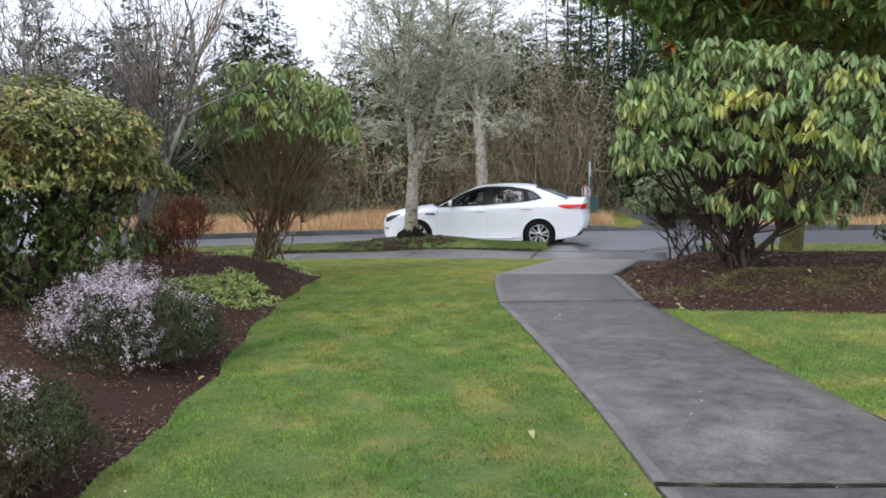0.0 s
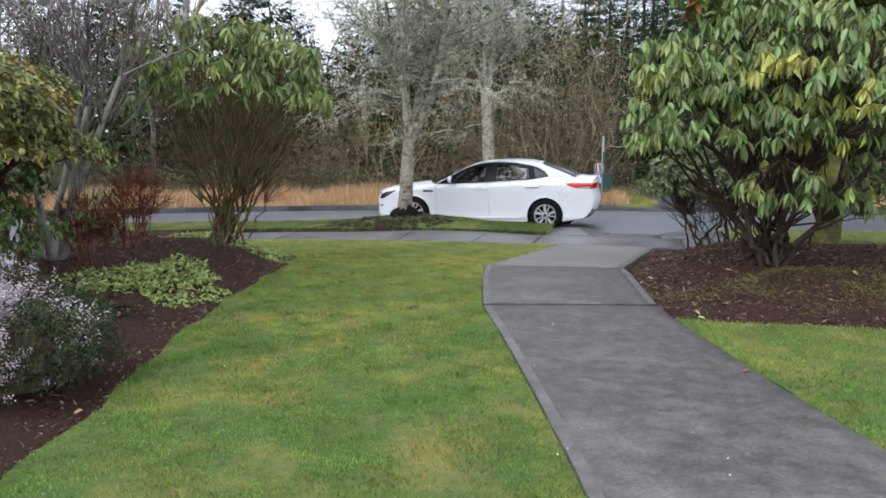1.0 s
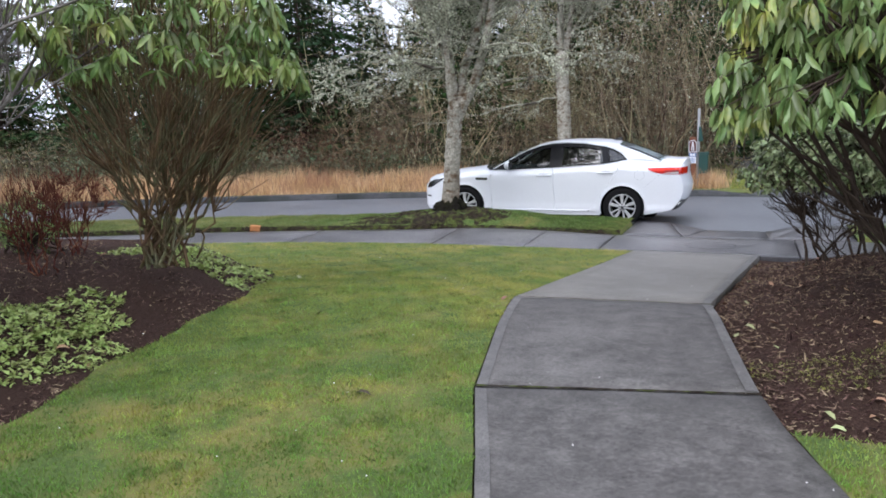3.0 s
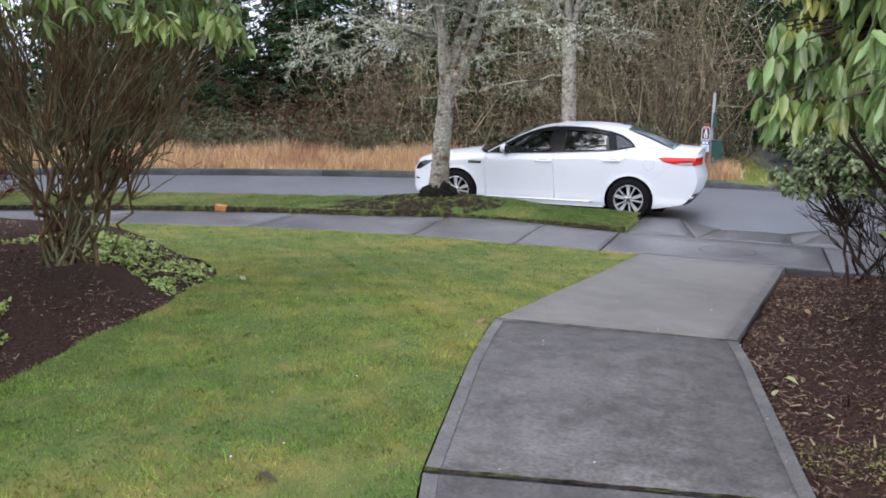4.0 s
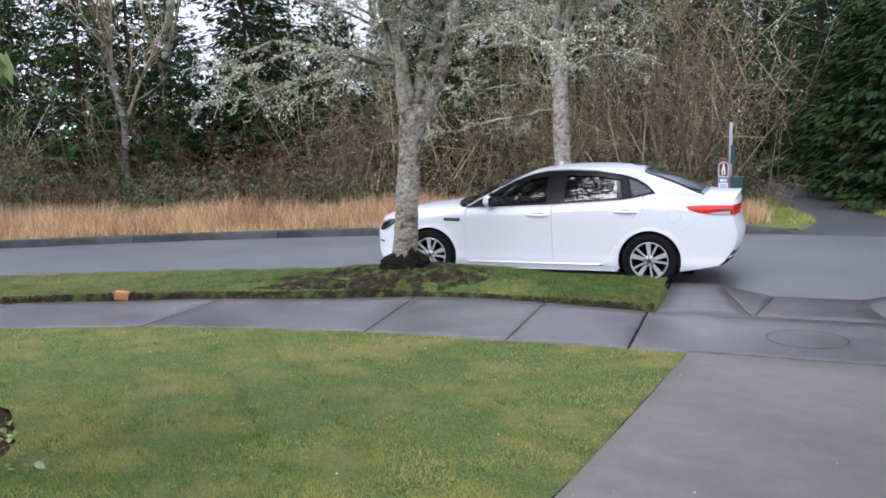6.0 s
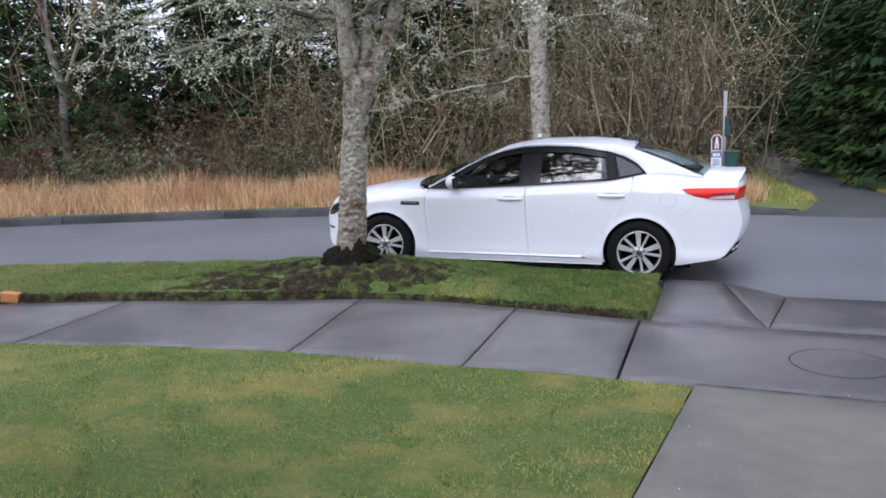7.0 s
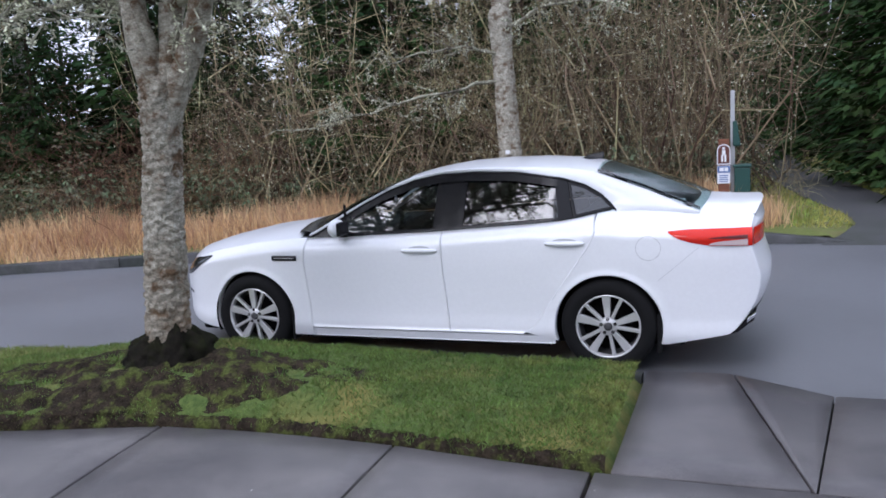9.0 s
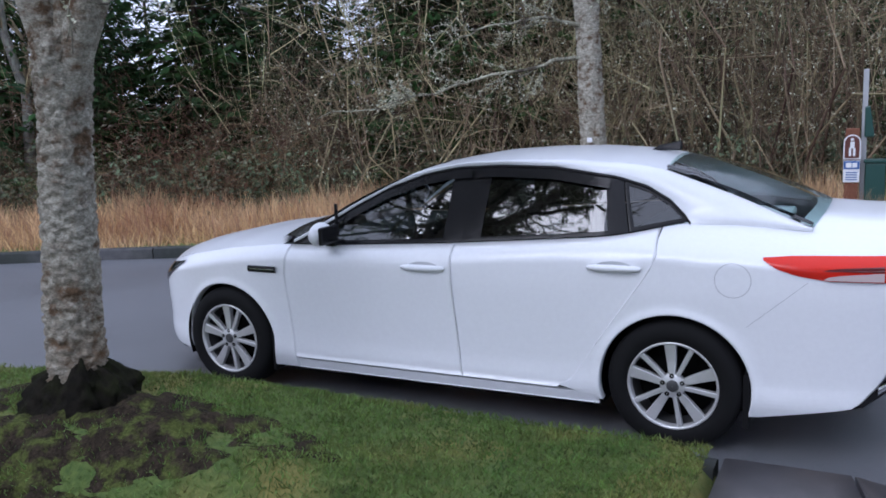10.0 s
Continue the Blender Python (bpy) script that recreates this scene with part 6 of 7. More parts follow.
def conifer_meshes(seed, h, w):
    """Trunk with drooping boughs in whorls; each bough carries flat sprays of twigs."""
    rng = np.random.default_rng(seed)
    segs = [limb((0, 0, -0.2), (0.1, 0, h), 0.014 * h, 0.01, rng, 6, 0.004)]
    P, D, L = [], [], []
    z = h * 0.04
    while z < h * 0.985:
        f = 1 - z / h
        for _ in range(6):
            b = rng.random() * 6.283
            ln = w * (f ** 0.75) * rng.uniform(0.6, 1.12) + 0.18
            d = np.array([math.cos(b), math.sin(b), rng.uniform(-0.32, 0.05) + 0.45 * (1 - f) ** 2])
            p0 = np.array([0.1 * z / h, 0, z + rng.uniform(-0.12, 0.12)])
            segs.append(limb(p0, p0 + d * ln, 0.012 * f + 0.005, 0.004, rng, 1, 0.0))
            m = int(ln / 0.048) + 8
            t = 0.12 + 0.88 * rng.random(m) ** 0.8
            side = np.cross(d, [0, 0, 1.0])
            lat = rng.uniform(-1, 1, m) * 0.42 * ln * (1.08 - t)
            tip = np.array([0, 0, 0.10 * ln])
            P.append(p0 + d * ln * t[:, None] + side[None] * lat[:, None] + tip * (t[:, None] ** 3) + np.stack([0 * t, 0 * t, -0.35 * np.abs(lat) - 0.06 * rng.random(m)], 1))
            D.append(d[None] * 0.7 + side[None] * (np.sign(lat) * rng.uniform(0.3, 1.0, m))[:, None] + np.array([0, 0, -0.30]) + rng.normal(size=(m, 3)) * 0.18)
            L.append(rng.uniform(0.14, 0.29, m) * (0.6 + 0.5 * f))
        z += h * 0.027 * rng.uniform(0.7, 1.3)
    P, D, L = np.concatenate(P), np.concatenate(D), np.concatenate(L)
    return mesh("conifer_trunk", *tubes(np.concatenate(segs), 3), M_DARKSTEM), mesh("crown", *leaves(P, D, L, L * 0.40, rng, SPRAY, SPRAY_F), M_CONIFER)


wood_rng = np.random.default_rng(77)
sapling_kinds = [thicket_mesh(300 + i, 30, 1.5, 4.6, M_TWIG, twig=9) for i in range(4)]
bramble_kinds = [bramble_mesh(320 + i, 70, 1.3, 1.6, M_TWIG) for i in range(2)]
red_kinds = [bramble_mesh(330 + i, 130, 1.4, 2.2, M_REDTWIG) for i in range(2)]
salal_kinds = [salal_mesh(340 + i, 520, 1.4, 1.2, M_IVY, 0.055) for i in range(3)]
conifers = []
for i, (h, w) in enumerate(((7, 2.1), (8.5, 2.3), (6, 1.9))):
    tr, bo = conifer_meshes(350 + i, h, w)
    c = plant("conifer", "dark green conifer at the edge of the woods", "tree", "conifers in the woods", 0, 60 + 8 * i, 0.4)
    put("trunk", tr, c)
    put("crown", bo, c, kind="stuff")
    conifers.append(c)
for i, (h, w) in enumerate(((12, 3.0), (15, 3.4))):
    tr, bo = conifer_meshes(370 + i, h, w)
    c = plant("conifer", "dense dark conifer deep in the woods", "tree", "conifers in the woods", 6 + 8 * i, 66, 0.4)
    put("trunk", tr, c)
    put("crown", bo, c, kind="stuff")
    conifers.append(c)
alders = [bare_tree("alder", "tall bare alder in the woods", -20 + 14 * i, 52, 0.4, 360 + i, 14, 0.13, 1, 3, 5.6, material=M_TWIG, shrink=0.62, kids=2, group="bare alders in the woods", turn=0.55, lift=0.25, sides=3) for i in range(3)]


def clear(x, y, gap=1.2):
    return abs(x - float(trail_mid(y))) > gap


def scatter(kinds, name, label, n, xr, depth, group, size=(0.8, 1.2), gap=1.6, cat="shrub", power=1.0):
    for _ in range(n):
        x = wood_rng.uniform(*xr)
        y = float(kerb_far(x)) + depth[0] + (depth[1] - depth[0]) * wood_rng.random() ** power
        if not clear(x, y, gap):
            continue
        s = wood_rng.uniform(*size)
        k = kinds[wood_rng.integers(len(kinds))]
        m = pose(x, y, 0.08 + max(0, (y - 14) / 40 * 0.8), 0, 0, wood_rng.uniform(0, 360)) @ Matrix.Diagonal((s, s, s * wood_rng.uniform(0.85, 1.15), 1))
        if isinstance(k, bpy.types.Mesh):
            put(name, k, None, label, cat, group, "stuff", m=m)
        else:
            c = copy_thing(k, m)
            c.matrix_basis = m


scatter(sapling_kinds, "sapling_clump", "thicket of thin bare saplings across the street", 36, (-8, 0.9), (2.8, 7), "", (0.5, 1.2), gap=2.0)
scatter(sapling_kinds, "sapling_clump", "thicket of thin bare saplings across the street", 34, (-32, -8), (4.5, 11), "", (0.5, 1.0))
scatter(sapling_kinds, "sapling_clump", "thicket of thin bare saplings across the street", 14, (4.8, 20), (2.5, 8), "", (0.5, 0.9), gap=2.0)
scatter(red_kinds, "red_thicket", "tangle of reddish-brown brambles", 26, (-24, -5.5), (3.6, 7), "", (0.55, 1.15))
scatter(bramble_kinds, "bramble", "tangle of dry brown brambles", 44, (-28, 1.4), (2.6, 7), "", (0.5, 1.05))
scatter(bramble_kinds, "bramble", "tangle of dry brown brambles", 18, (4.8, 20), (1.8, 6), "", (0.6, 1.0), gap=2.0)
scatter(salal_kinds, "undergrowth", "dark evergreen undergrowth", 74, (-26, 0.6), (2.7, 5.6), "", (0.6, 1.3), gap=2.0)
scatter(salal_kinds, "undergrowth", "dark evergreen undergrowth", 30, (4.8, 18), (2.5, 8), "", (0.7, 1.3), gap=2.4)
far_conifers = conifers[3:]
for x, y, k, s_ in ((-14.3, 6.4, 2, 0.85), (-13.2, 8.4, 0, 0.56), (-11.2, 9.2, 2, 0.95), (-11.6, 12.2, 0, 0.72), (-8.4, 12.5, 2, 0.8), (-5.6, 10.2, 2, 0.85), (-6.8, 11.6, 0, 0.52), (-4.4, 13.0, 0, 0.65), (-9.8, 10.8, 0, 0.5), (-16.2, 5.4, 0, 0.5), (-17.6, 7.6, 2, 0.85), (-19.4, 5.2, 0, 0.52), (-8.6, 9.0, 2, 0.62), (-11.9, 7.2, 2, 0.55), (-16.5, 11.0, 1, 0.62), (-13.0, 17.0, 3, 0.62), (-17.5, 14.0, 3, 0.6), (-20.5, 10.5, 1, 0.62), (-23.5, 8.5, 1, 0.6), (-9.0, 18.5, 3, 0.55), (-18.3, 10.6, 2, 0.95), (-13.6, 12.6, 2, 0.9),
                    (-15.6, 9.6, 0, 0.55), (-12.4, 11.0, 2, 0.8), (-3.6, 16, 1, 0.5), (-7.2, 15.5, 1, 0.46), (-21.5, 7.0, 0, 0.5), (-10.0, 15.5, 1, 0.45), (-13.6, 14.5, 1, 0.45), (-3.3, 11.6, 0, 0.55), (-1.8, 12.6, 2, 0.9), (-6.4, 9.6, 2, 0.75), (-0.3, 14.2, 0, 0.55), (-2.6, 14.6, 0, 0.6), (0.2, 18, 1, 0.5), (-4.2, 20, 3, 0.7), (-0.9, 24, 3, 0.7), (-2.3, 27, 4, 0.7), (-0.5, 38, 3, 1.2), (-1.6, 33, 4, 0.9), (4.4, 36, 4, 1.0),
                    (5.4, 9.6, 0, 0.72), (5.0, 12.2, 1, 0.70), (4.9, 15.0, 0, 0.85), (7.4, 10.4, 1, 0.8), (4.4, 18.5, 1, 0.75), (9.8, 10.5, 0, 0.9), (7.4, 14, 4, 0.9), (4.2, 23, 3, 0.9), (12.5, 11, 1, 0.9), (10, 16, 4, 1.0), (3.9, 28, 4, 0.8),
                    (6.3, 11.3, 2, 1.0), (6.0, 13.6, 2, 1.1), (8.6, 12.2, 0, 0.8), (5.7, 17.2, 2, 1.2), (15, 13, 4, 0.9), (18, 15, 3, 1.0), (7, 21, 4, 1.0), (5.6, 10.8, 2, 1.2), (6.9, 12.4, 1, 0.8), (8.2, 15.6, 3, 0.9), (5.4, 19.6, 3, 0.8), (6.4, 24, 4, 0.9), (10.6, 13.2, 1, 0.9), (9.0, 18.5, 3, 1.0), (1.6, 48, 4, 1.2), (3.2, 45, 4, 1.1), (0.2, 50, 4, 1.2), (2.4, 53, 4, 1.4), (4.8, 49, 4, 1.2), (-1.6, 47, 4, 1.1)):
    s_ *= (1.71, 1.76, 1.33, 1.16, 1.13)[k]
    m = pose(x, y, 0.05, 0, 0, x * 77) @ Matrix.Diagonal((s_, s_, s_, 1))
    copy_thing(conifers[k], m).matrix_basis = m
scatter(far_conifers, "conifer", "", 4, (-12, -5), (15, 24), "", (0.40, 0.5), gap=2.4)
scatter(far_conifers, "conifer", "", 8, (8, 26), (10, 26), "", (0.7, 1.1), gap=2.5)
scatter(far_conifers, "conifer", "", 14, (-12, 24), (26, 48), "", (0.45, 0.9), gap=2.4)
scatter(alders, "alder", "", 18, (-36, -1.0), (6, 18), "", (0.6, 1.1), gap=2.6)
scatter(alders, "alder", "", 22, (-7.5, 3.6), (8, 30), "", (0.6, 1.0), gap=2.2)
scatter(alders, "alder", "", 5, (6.5, 20), (5, 14), "", (0.6, 1.0), gap=3.0)

scatter(sapling_kinds, "sapling_clump", "thicket of thin bare saplings deeper in the woods", 30, (-8, 1.2), (7, 16), "", (1.3, 1.9), gap=1.8)
scatter(far_conifers, "conifer", "", 9, (-6, 4.5), (34, 46), "", (0.8, 1.1), gap=0.5)

# dry grass along the far kerb, moss tufts along the trail
rng = np.random.default_rng(91)


def grass(name, x, y, z, h, w, material, label, lean=0.35, seed=1):
    r = np.random.default_rng(seed)
    D = np.stack([r.normal(size=len(x)) * lean, r.normal(size=len(x)) * lean, np.ones(len(x))], 1)
    P = np.stack([x, y, z], 1)
    side = np.stack([r.normal(size=len(x)), r.normal(size=len(x)), 0.0 * x], 1)
    V, F = leaves(P, D, h, w, r, BLADE, BLADE_F, up=side * 3)
    return put(name, mesh(name, V, F, material), None, label, "grass", kind="stuff")


n = 60000
x = rng.uniform(-28, 0.75, n)
y = kerb_far(x) + 0.35 + 2.8 * rng.random(n) ** 0.8 + 0.25 * np.sin(x * 1.7)
grass("dry_grass", x, y, 0.08 + 0 * x, rng.uniform(0.18, 0.78, n) * (0.85 + 0.12 * np.sin(x * 1.9) + 0.1 * np.sin(x * 5.3)) * np.clip((y - kerb_far(x)) / 1.2, 0.35, 1), 0.015, M_TAN, "tall tan dry grass along the kerb", 0.35, 92)
n = 7000
x = rng.uniform(4.6, 20, n)
y = kerb_far(x) + 0.5 + 1.2 * rng.random(n)
grass("dry_grass", x, y, 0.08 + 0 * x, rng.uniform(0.15, 0.4, n), 0.012, M_TAN, "tall tan dry grass along the kerb", 0.35, 93)
n = 9000
y = rng.uniform(6.4, 24, n)
s_ = np.where(rng.random(n) < 0.5, -1, 1)
x = trail_mid(y) + s_ * (trail_half(y) + 0.04 + rng.random(n) * 0.75)
grass("trail_grass", x, y, np.interp(y, [6.3, 10.5, 45], [0.10, 0.15, 0.57]), rng.uniform(0.04, 0.12, n), 0.014, M_BLADE, "short bright grass edging the trail", 0.5, 94)

n = 900
x, y = 1.15 + rng.normal(size=n) * 0.16, 6.95 + rng.normal(size=n) * 0.22
grass("dry_grass", x, y, 0.09 + 0 * x, rng.uniform(0.2, 0.55, n), 0.010, M_TAN, "clump of tan dry grass beside the trail sign", 0.3, 99)
# lawn blades
n = 210000
y = -3.2 - 14.5 * rng.random(n) ** 1.15
x0, x1 = np.maximum(bed_edge(y), -9.0), path_left(y)
x = x0 + (x1 - x0) * rng.random(n)
ok = y < walk_back(x) - 0.01
x, y = x[ok], y[ok]
grass("lawn_grass", x, y, base_z(x, y) + 0.01, rng.uniform(0.012, 0.032, len(x)) * (1 + 0.25 * lump(x, y, 2.4, 2)), 0.0048, M_BLADE, "short mown lawn grass", 0.55, 95)
n = 90000
y = -3.2 - 9.0 * rng.random(n)
x0, x1 = np.maximum(bed_edge(y), -7.0), path_left(y)
x = x0 + (x1 - x0) * rng.random(n)
ok = (y < walk_back(x) - 0.02) & (lump(x, y, 3.1, 5) + 0.7 * lump(x, y, 7.3, 1) + rng.normal(size=n) * 0.3 > 1.05)
x, y = x[ok], y[ok]
grass("lawn_tufts", x, y, base_z(x, y) + 0.01, rng.uniform(0.016, 0.036, len(x)), 0.006, M_STRIP, "darker tufts in the lawn", 0.7, 89)
n = 60000
y = rng.uniform(-16, -10.12, n)
x = path_right(y) + 0.01 + rng.random(n) ** 1.3 * 4.0
grass("lawn_grass", x, y, base_z(x, y) + 0.01, rng.uniform(0.016, 0.036, n), 0.0055, M_BLADE, "short mown lawn grass", 0.55, 96)
n = 85000
x = 0.24 - 11.2 * rng.random(n) ** 1.25
a, b = walk_front(x) - 0.02, kerb_near(x) - 0.06
y = a + (b - a) * rng.random(n)
bare = np.exp(-((x + 2.9) / 1.7) ** 4 - ((y - walk_front(x) - 0.25) / 0.45) ** 2) * (1 + 0.7 * lump(x, y, 2.6, 3)) > 0.28 + 0.3 * rng.random(n)
foot = np.hypot(x + 2.6, (y + 1.3) / 0.8) < 0.34
keep = (~bare | (rng.random(n) < 0.34)) & ~foot
x, y = x[keep], y[keep]
grass("strip_grass", x, y, strip_z(x, y), rng.uniform(0.015, 0.042, len(x)) * (1 + 0.25 * lump(x, y, 2.0, 1)), 0.0055, M_STRIP, "short grass on the planted strip", 0.75, 97)
n = 9000
x = rng.uniform(3.5, 16, n)
y = walk_front(x) + (kerb_near(x) - walk_front(x)) * rng.random(n)
grass("strip_grass", x, y, 0.17 + 0 * x, rng.uniform(0.03, 0.06, n), 0.007, M_BLADE, "short grass on the planted strip", 0.6, 98)

# bark chips
for nm, zf, xs_, sd, cnt in (("bark_chips", left_bed_z, None, 81, 22000), ("bark_chips", right_bed_z, 1, 82, 22000)):
    r = np.random.default_rng(sd)
    if xs_ is None:
        y = r.uniform(-17, -5.8, cnt)
        x = bed_edge(y) - 2.6 * r.random(cnt) ** 1.3
    else:
        y = r.uniform(-10.1, -3.9, cnt)
        x = path_right(y) + 0.02 + 3.2 * r.random(cnt) ** 1.3
    P = np.stack([x, y, zf(x, y) + 0.008], 1)
    D = np.stack([r.normal(size=cnt), r.normal(size=cnt), r.normal(size=cnt) * 0.25], 1)
    put(nm, mesh(nm, *leaves(P, D, 0.014 + 0.055 * r.random(cnt) ** 2, r.uniform(0.005, 0.014, cnt), r, BLADE, BLADE_F), M_CHIP), None, "loose dark bark chips", "bark chips", kind="stuff")


# ---- small things ----
M_METAL = paint("galvanised_post", (0.42, 0.43, 0.44), 0.5, metal=0.5)
M_BROWNSIGN = paint("brown_sign", (0.10, 0.028, 0.020), 0.5)
M_BLUESIGN = paint("blue_sign", (0.05, 0.12, 0.33), 0.5)
M_SIGNWHITE = paint("white_sign", (0.75, 0.76, 0.78), 0.5)
M_GREENBOX = paint("green_plastic", (0.012, 0.055, 0.045), 0.45)
M_REDPOST = mat("stained_timber_post", (0.13, 0.05, 0.028), (0.20, 0.085, 0.05), 20, rough=0.8, bump=0.4, local=True)
M_BRICK = mat("orange_block", (0.42, 0.17, 0.06), (0.55, 0.25, 0.10), 30, rough=0.85, bump=0.5, local=True)
M_DRYLEAF = mat("dry_leaf", (0.30, 0.17, 0.09), (0.45, 0.28, 0.17), 20, rough=0.7, rnd=0.4, local=True)
M_PALELEAF = mat("pale_leaf", (0.30, 0.34, 0.15), (0.44, 0.45, 0.22), 20, rough=0.6, rnd=0.3, local=True)
M_PETAL = mat("white_petals", (0.70, 0.68, 0.64), (0.80, 0.78, 0.75), 5, rough=0.7, island=0.2)
M_SIDING = mat("pale_siding", (0.70, 0.71, 0.72), (0.76, 0.77, 0.78), 3, (0.62, 0.63, 0.65), 0.6, 0.6)
M_ROOF = mat("grey_shingles", (0.16, 0.16, 0.17), (0.26, 0.26, 0.27), 12, rough=0.9, bump=0.5, bscale=25)

# trail signs: timber post with two small plates, and a dog-waste station with a metal pole and a bin
post = plant("trail_sign_post", "brown timber post with walking and notice plates", "sign", "", 0.68, 6.95, 0.05)
bm = bmesh.new()
boxy(bm, (-0.075, 0.0, -0.1), (0.075, 0.14, 1.27), 0.012)
part("post", bm, M_REDPOST, post)


def arch_plate(w, z0, z1, y, thick):
    """An upright plate with a round top."""
    bm = bmesh.new()
    pts = [(-w, z0), (w, z0)] + [(w * math.cos(a), z1 - w + w * math.sin(a)) for a in np.linspace(0, math.pi, 12)]
    front = [bm.verts.new((x, y, z)) for x, z in pts]
    back = [bm.verts.new((x, y + thick, z)) for x, z in pts]
    bm.faces.new(front)
    bm.faces.new(back[::-1])
    for i in range(len(pts)):
        j = (i + 1) % len(pts)
        bm.faces.new([front[j], front[i], back[i], back[j]])
    bmesh.ops.recalc_face_normals(bm, faces=bm.faces)
    return bm


rim = part("sign_plate", arch_plate(0.092, 0.91, 1.20, -0.018, 0.012), M_SIGNWHITE, post, "round-topped plate with a white rim")
part("sign_face", arch_plate(0.078, 0.925, 1.186, -0.024, 0.004), M_BROWNSIGN, rim, "brown face")
bm = bmesh.new()
boxy(bm, (-0.018, -0.029, 1.125), (0.016, -0.025, 1.160), 0.008)
boxy(bm, (-0.022, -0.029, 1.040), (0.024, -0.025, 1.118), 0.008)
boxy(bm, (-0.034, -0.029, 0.950), (-0.008, -0.025, 1.045), 0.006)
boxy(bm, (0.010, -0.029, 0.950), (0.036, -0.025, 1.045), 0.006)
part("pictogram", bm, M_SIGNWHITE, rim, "white walking symbol as plain shapes")
bm = bmesh.new()
boxy(bm, (-0.088, -0.018, 0.64), (0.088, -0.006, 0.895), 0.004)
plate = part("notice_plate", bm, M_SIGNWHITE, post, "white notice with a blue head")
bm = bmesh.new()
boxy(bm, (-0.084, -0.023, 0.795), (0.084, -0.019, 0.890))
part("notice_head", bm, M_BLUESIGN, plate)
for i, (x0, x1) in enumerate(((-0.06, 0.0), (0.01, 0.06))):
    bm = bmesh.new()
    boxy(bm, (x0, -0.027, 0.815), (x1, -0.024, 0.870))
    part("symbol_bar", bm, M_SIGNWHITE, plate)
for i in range(4):
    bm = bmesh.new()
    boxy(bm, (-0.06, -0.023, 0.665 + 0.028 * i), (0.06, -0.019, 0.677 + 0.028 * i))
    part("text_bar", bm, M_BLUESIGN, plate)
station = plant("waste_station", "metal pole with green bag box and litter bin", "waste station", "", 0.80, 7.10, 0.05)
bm = bmesh.new()
boxy(bm, (-0.03, -0.02, -0.1), (0.03, 0.02, 1.95), 0.006)
part("pole", bm, M_METAL, station)
bm = bmesh.new()
boxy(bm, (0.0, -0.05, 1.16), (0.11, 0.05, 1.52), 0.02)
for v in bm.verts:
    if v.co.z > 1.4 and v.co.x > 0.05:
        v.co.x -= 0.05
part("bag_box", bm, M_GREENBOX, station, "dark green bag dispenser")
bm = bmesh.new()
boxy(bm, (0.02, -0.10, 0.38), (0.24, 0.10, 0.86), 0.02)
bin_ = part("bin", bm, M_GREENBOX, station, "dark green litter bin")
bm = bmesh.new()
boxy(bm, (0.005, -0.115, 0.86), (0.255, 0.115, 0.90), 0.01)
part("lid", bm, M_GREENBOX, bin_)

# white tag on the roadside tree
bm = bmesh.new()
boxy(bm, (-0.035, -0.012, -0.03), (0.035, 0.0, 0.03), 0.003)
tag = part("tree_tag", bm, M_SIGNWHITE, None)
tagged(tag, "small white tag on the roadside tree's trunk", "tag")
tag.matrix_basis = pose(-2.46, 6.85, 1.26, 0, 0, -8)

# orange block on the strip's edge
bm = bmesh.new()
boxy(bm, (-0.10, -0.05, -0.04), (0.10, 0.06, 0.07), 0.012)
block = part("block", bm, M_BRICK, None)
tagged(block, "broken orange brick at the grass edge", "brick")
block.matrix_basis = pose(-5.52, float(walk_front(-5.52)) + 0.04, 0.16, 4, 8, 24) @ Matrix.Diagonal((0.8, 0.8, 0.85, 1))


def round_cover(name, x, y, z, r, label, material):
    """A flat round cover with a groove about it."""
    cover = plant(name, label, "manhole cover", "", x, y, z)
    a = np.linspace(0, 2 * np.pi, 49)
    rows = [np.stack([q * np.cos(a), q * np.sin(a), 0 * a + h], -1) for q, h in ((0.001, 0.004), (r - 0.03, 0.004), (r - 0.005, 0.003))]
    put("lid", mesh("lid", np.array(rows), grid_faces(49, 3), material), cover)
    rows = [np.stack([q * np.cos(a), q * np.sin(a), 0 * a + h], -1) for q, h in ((r - 0.0045, 0.0032), (r + 0.0025, 0.0032))]
    put("groove", mesh("groove", np.array(rows), grid_faces(49, 2), M_WELL), cover, "dark joint round the lid")
    return cover


round_cover("manhole_cover", 1.56, -2.78, float(walk_z(1.56, -2.78)) + 0.002, 0.315, "round concrete-filled manhole cover in the pavement", M_WALK)
round_cover("manhole_cover", 3.9, 4.4, 0.03, 0.26, "dark iron manhole cover in the street", M_KERB)

# added white board, leaning, standing in for the pale patch seen between the shrubs
bm = bmesh.new()
boxy(bm, (-0.13, -0.012, 0.0), (0.13, 0.012, 0.52), 0.006)
boxy(bm, (-0.13, -0.12, 0.0), (0.15, 0.0, 0.05), 0.008)
board = part("garden_board", bm, M_SIGNWHITE, None)
tagged(board, "white board added for the pale patch between the shrubs", "board")
board.matrix_basis = pose(-4.1, -10.2, float(left_bed_z(-4.1, -10.2)) - 0.03, -12, 14, -38)

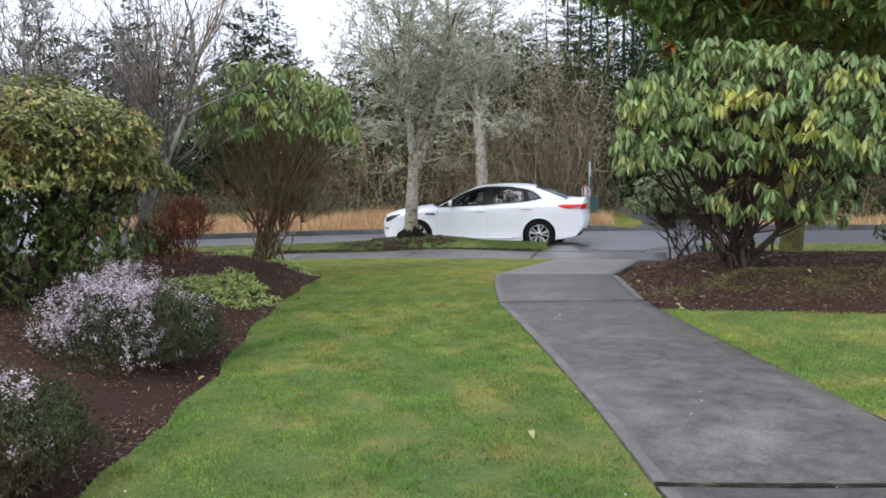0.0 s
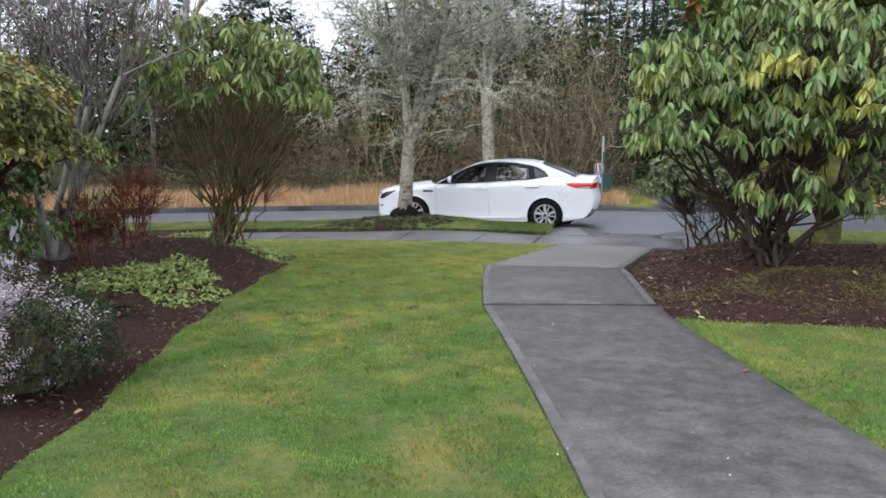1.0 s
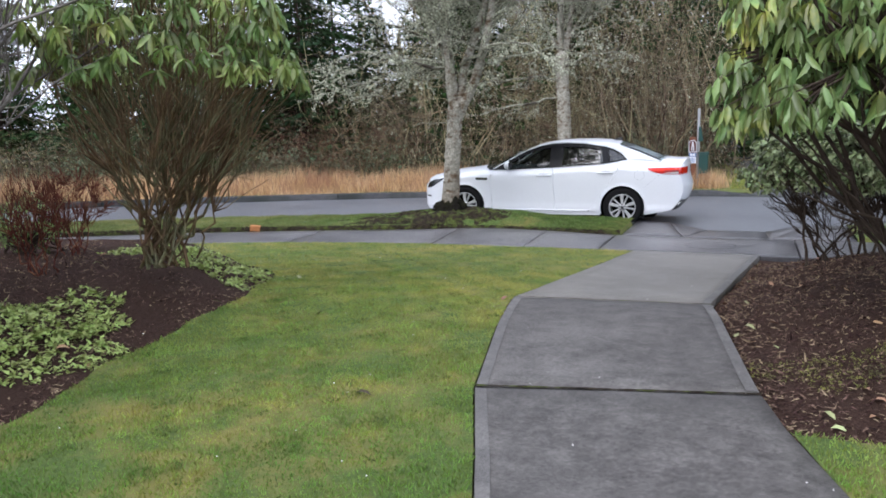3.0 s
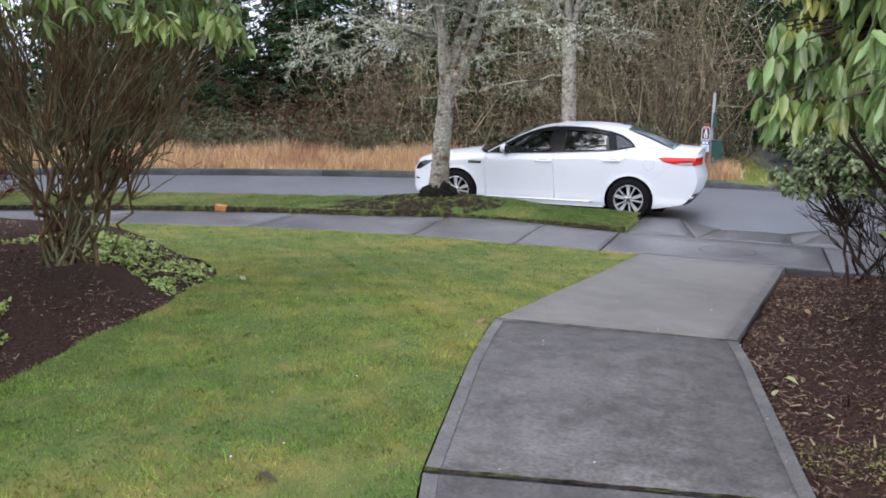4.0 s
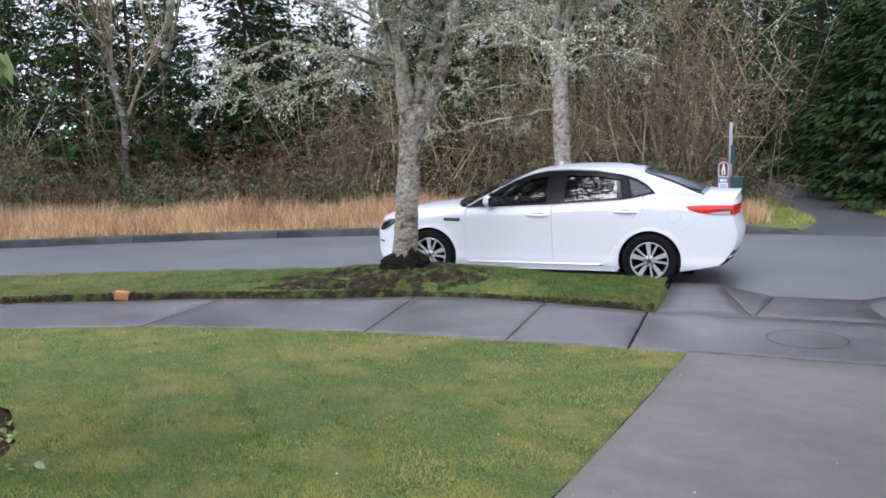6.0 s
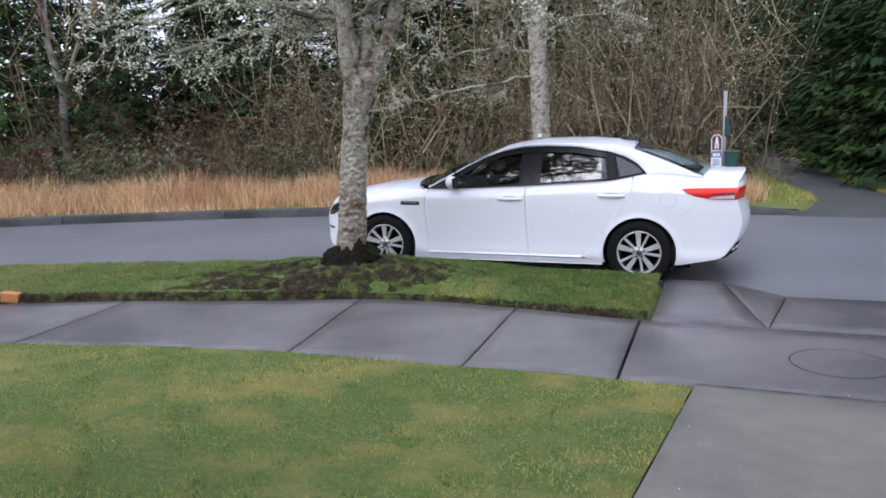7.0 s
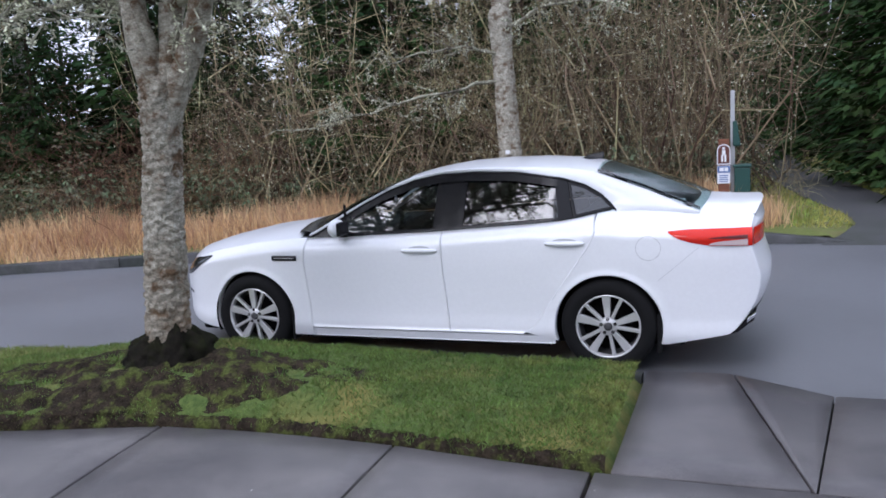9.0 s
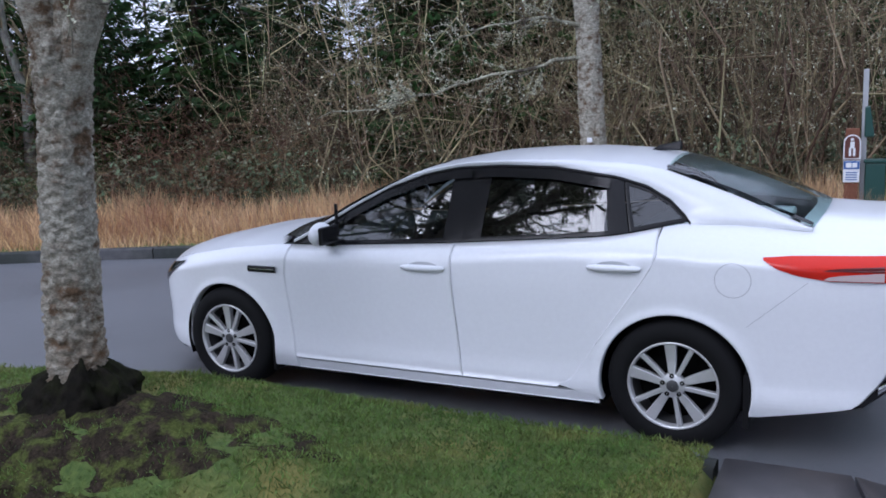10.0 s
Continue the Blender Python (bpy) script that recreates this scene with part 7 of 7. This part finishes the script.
# house beyond the planting bed
house = plant("house", "pale-sided house with a grey shingled roof", "house", "", -13.8, -8.8, 0.2)
bm = bmesh.new()
boxy(bm, (-4.0, -5.0, -0.3), (4.0, 5.0, 3.15))
part("wall", bm, M_SIDING, house)
for k in range(22):
    bm = bmesh.new()
    boxy(bm, (-4.02, -5.02, -0.1 + k * 0.148), (4.02, 5.02, -0.1 + k * 0.148 + 0.136))
    for v in bm.verts:
        if v.co.z < -0.1 + k * 0.148 + 0.06:
            v.co.x *= 1.003
            v.co.y *= 1.003
    part("siding_board", bm, M_SIDING, house)
bm = bmesh.new()
pts = [(-4.5, 3.0), (0, 4.35), (4.5, 3.0), (4.5, 3.15), (0, 4.52), (-4.5, 3.15)]
rows = [[bm.verts.new((x, y, z)) for x, z in pts] for y in (-5.4, 5.4)]
for i in range(6):
    j = (i + 1) % 6
    bm.faces.new([rows[0][i], rows[0][j], rows[1][j], rows[1][i]])
for r_ in rows:
    bm.faces.new([r_[0], r_[1], r_[4], r_[5]])
    bm.faces.new([r_[1], r_[2], r_[3], r_[4]])
bmesh.ops.recalc_face_normals(bm, faces=bm.faces)
part("roof", bm, M_ROOF, house)

# fallen leaves
r = np.random.default_rng(5)
kinds = []
for sd in range(3):
    V, F = leaves(np.zeros((1, 3)), np.array([[1.0, 0.1 * sd, 0.05]]), 0.11 - 0.015 * sd, 0.045, np.random.default_rng(sd))
    V[:, 2] += 0.012 * np.sin(V[:, 0] * 40 + sd)
    kinds.append((V, F))
M_DARKLEAF = mat("dark_leaf", (0.03, 0.025, 0.018), (0.07, 0.05, 0.03), 20, rough=0.7, local=True)
leaf_meshes = [mesh("fallen_leaf", V, F, M_DRYLEAF) for V, F in kinds] + [mesh("fallen_leaf", V, F, M_PALELEAF) for V, F in kinds] + [mesh("fallen_leaf", V, F, M_DARKLEAF) for V, F in kinds]


def drop_leaf(x, y, zf, pale):
    put("fallen_leaf", leaf_meshes[int(r.integers(3)) + 3 * pale], None, ("curled brown fallen leaf", "curled pale green fallen leaf", "small dark wet fallen leaf")[pale], "leaf", "fallen leaves",
        m=pose(x, y, float(zf(np.float64(x), np.float64(y))) + 0.02, r.uniform(-12, 12), r.uniform(-12, 12), r.uniform(0, 360)) @ Matrix.Diagonal((0.85, 0.85, 0.85, 1)))


path_z = lambda x, y: base_z(x, y) + 0.015
for x, y, p in ((1.88, -7.27, 0), (2.10, -8.49, 0), (0.18, -7.70, 0), (3.2, -10.22, 1), (3.0, -10.3, 1), (2.66, -11.66, 0), (1.98, -8.3, 1), (2.02, -8.1, 1), (2.2, -8.62, 1), (1.95, -6.2, 0), (2.05, -5.6, 0)):
    drop_leaf(x, y, right_bed_z if (x > path_right(y) and y > -10.1) else path_z, p)
for x, y, p in ((1.43, -14.19, 1), (-1.04, -8.63, 2), (0.03, -10.24, 2), (-1.35, -12.15, 1), (-2.1, -7.2, 1)):
    drop_leaf(x, y, path_z, p)
for _ in range(40):
    y = r.uniform(-10, -4.2)
    x = float(path_right(y)) + r.uniform(0.1, 2.2)
    drop_leaf(x, y, right_bed_z, int(r.random() < 0.3))
for _ in range(22):
    y = r.uniform(-14, -6.5)
    x = float(bed_edge(y)) - r.uniform(0.05, 1.6)
    drop_leaf(x, y, left_bed_z, int(r.random() < 0.4))
# white petals blown over lawn and paving
n = 330
y = -2.0 - 13.5 * r.random(n)
x = r.uniform(-4, 3.0, n)
zz = np.where((x > path_left(y)) & (x < path_right(y)), base_z(x, y) + 0.024, base_z(x, y) + 0.035)
zz = np.where(y > walk_back(x), walk_z(x, y) + 0.004, zz)
ok = (x > bed_edge(y) - 0.2) & ((x < path_right(y)) | (y < -10.2))
P = np.stack([x, y, zz], 1)[ok]
D = np.stack([r.normal(size=len(P)), r.normal(size=len(P)), 0.15 * r.normal(size=len(P))], 1)
put("petals", mesh("petals", *leaves(P, D, r.uniform(0.006, 0.015, len(P)), 0.008, r, BLADE, BLADE_F), M_PETAL), None, "tiny white petals blown over lawn and paving", "petals", kind="stuff")
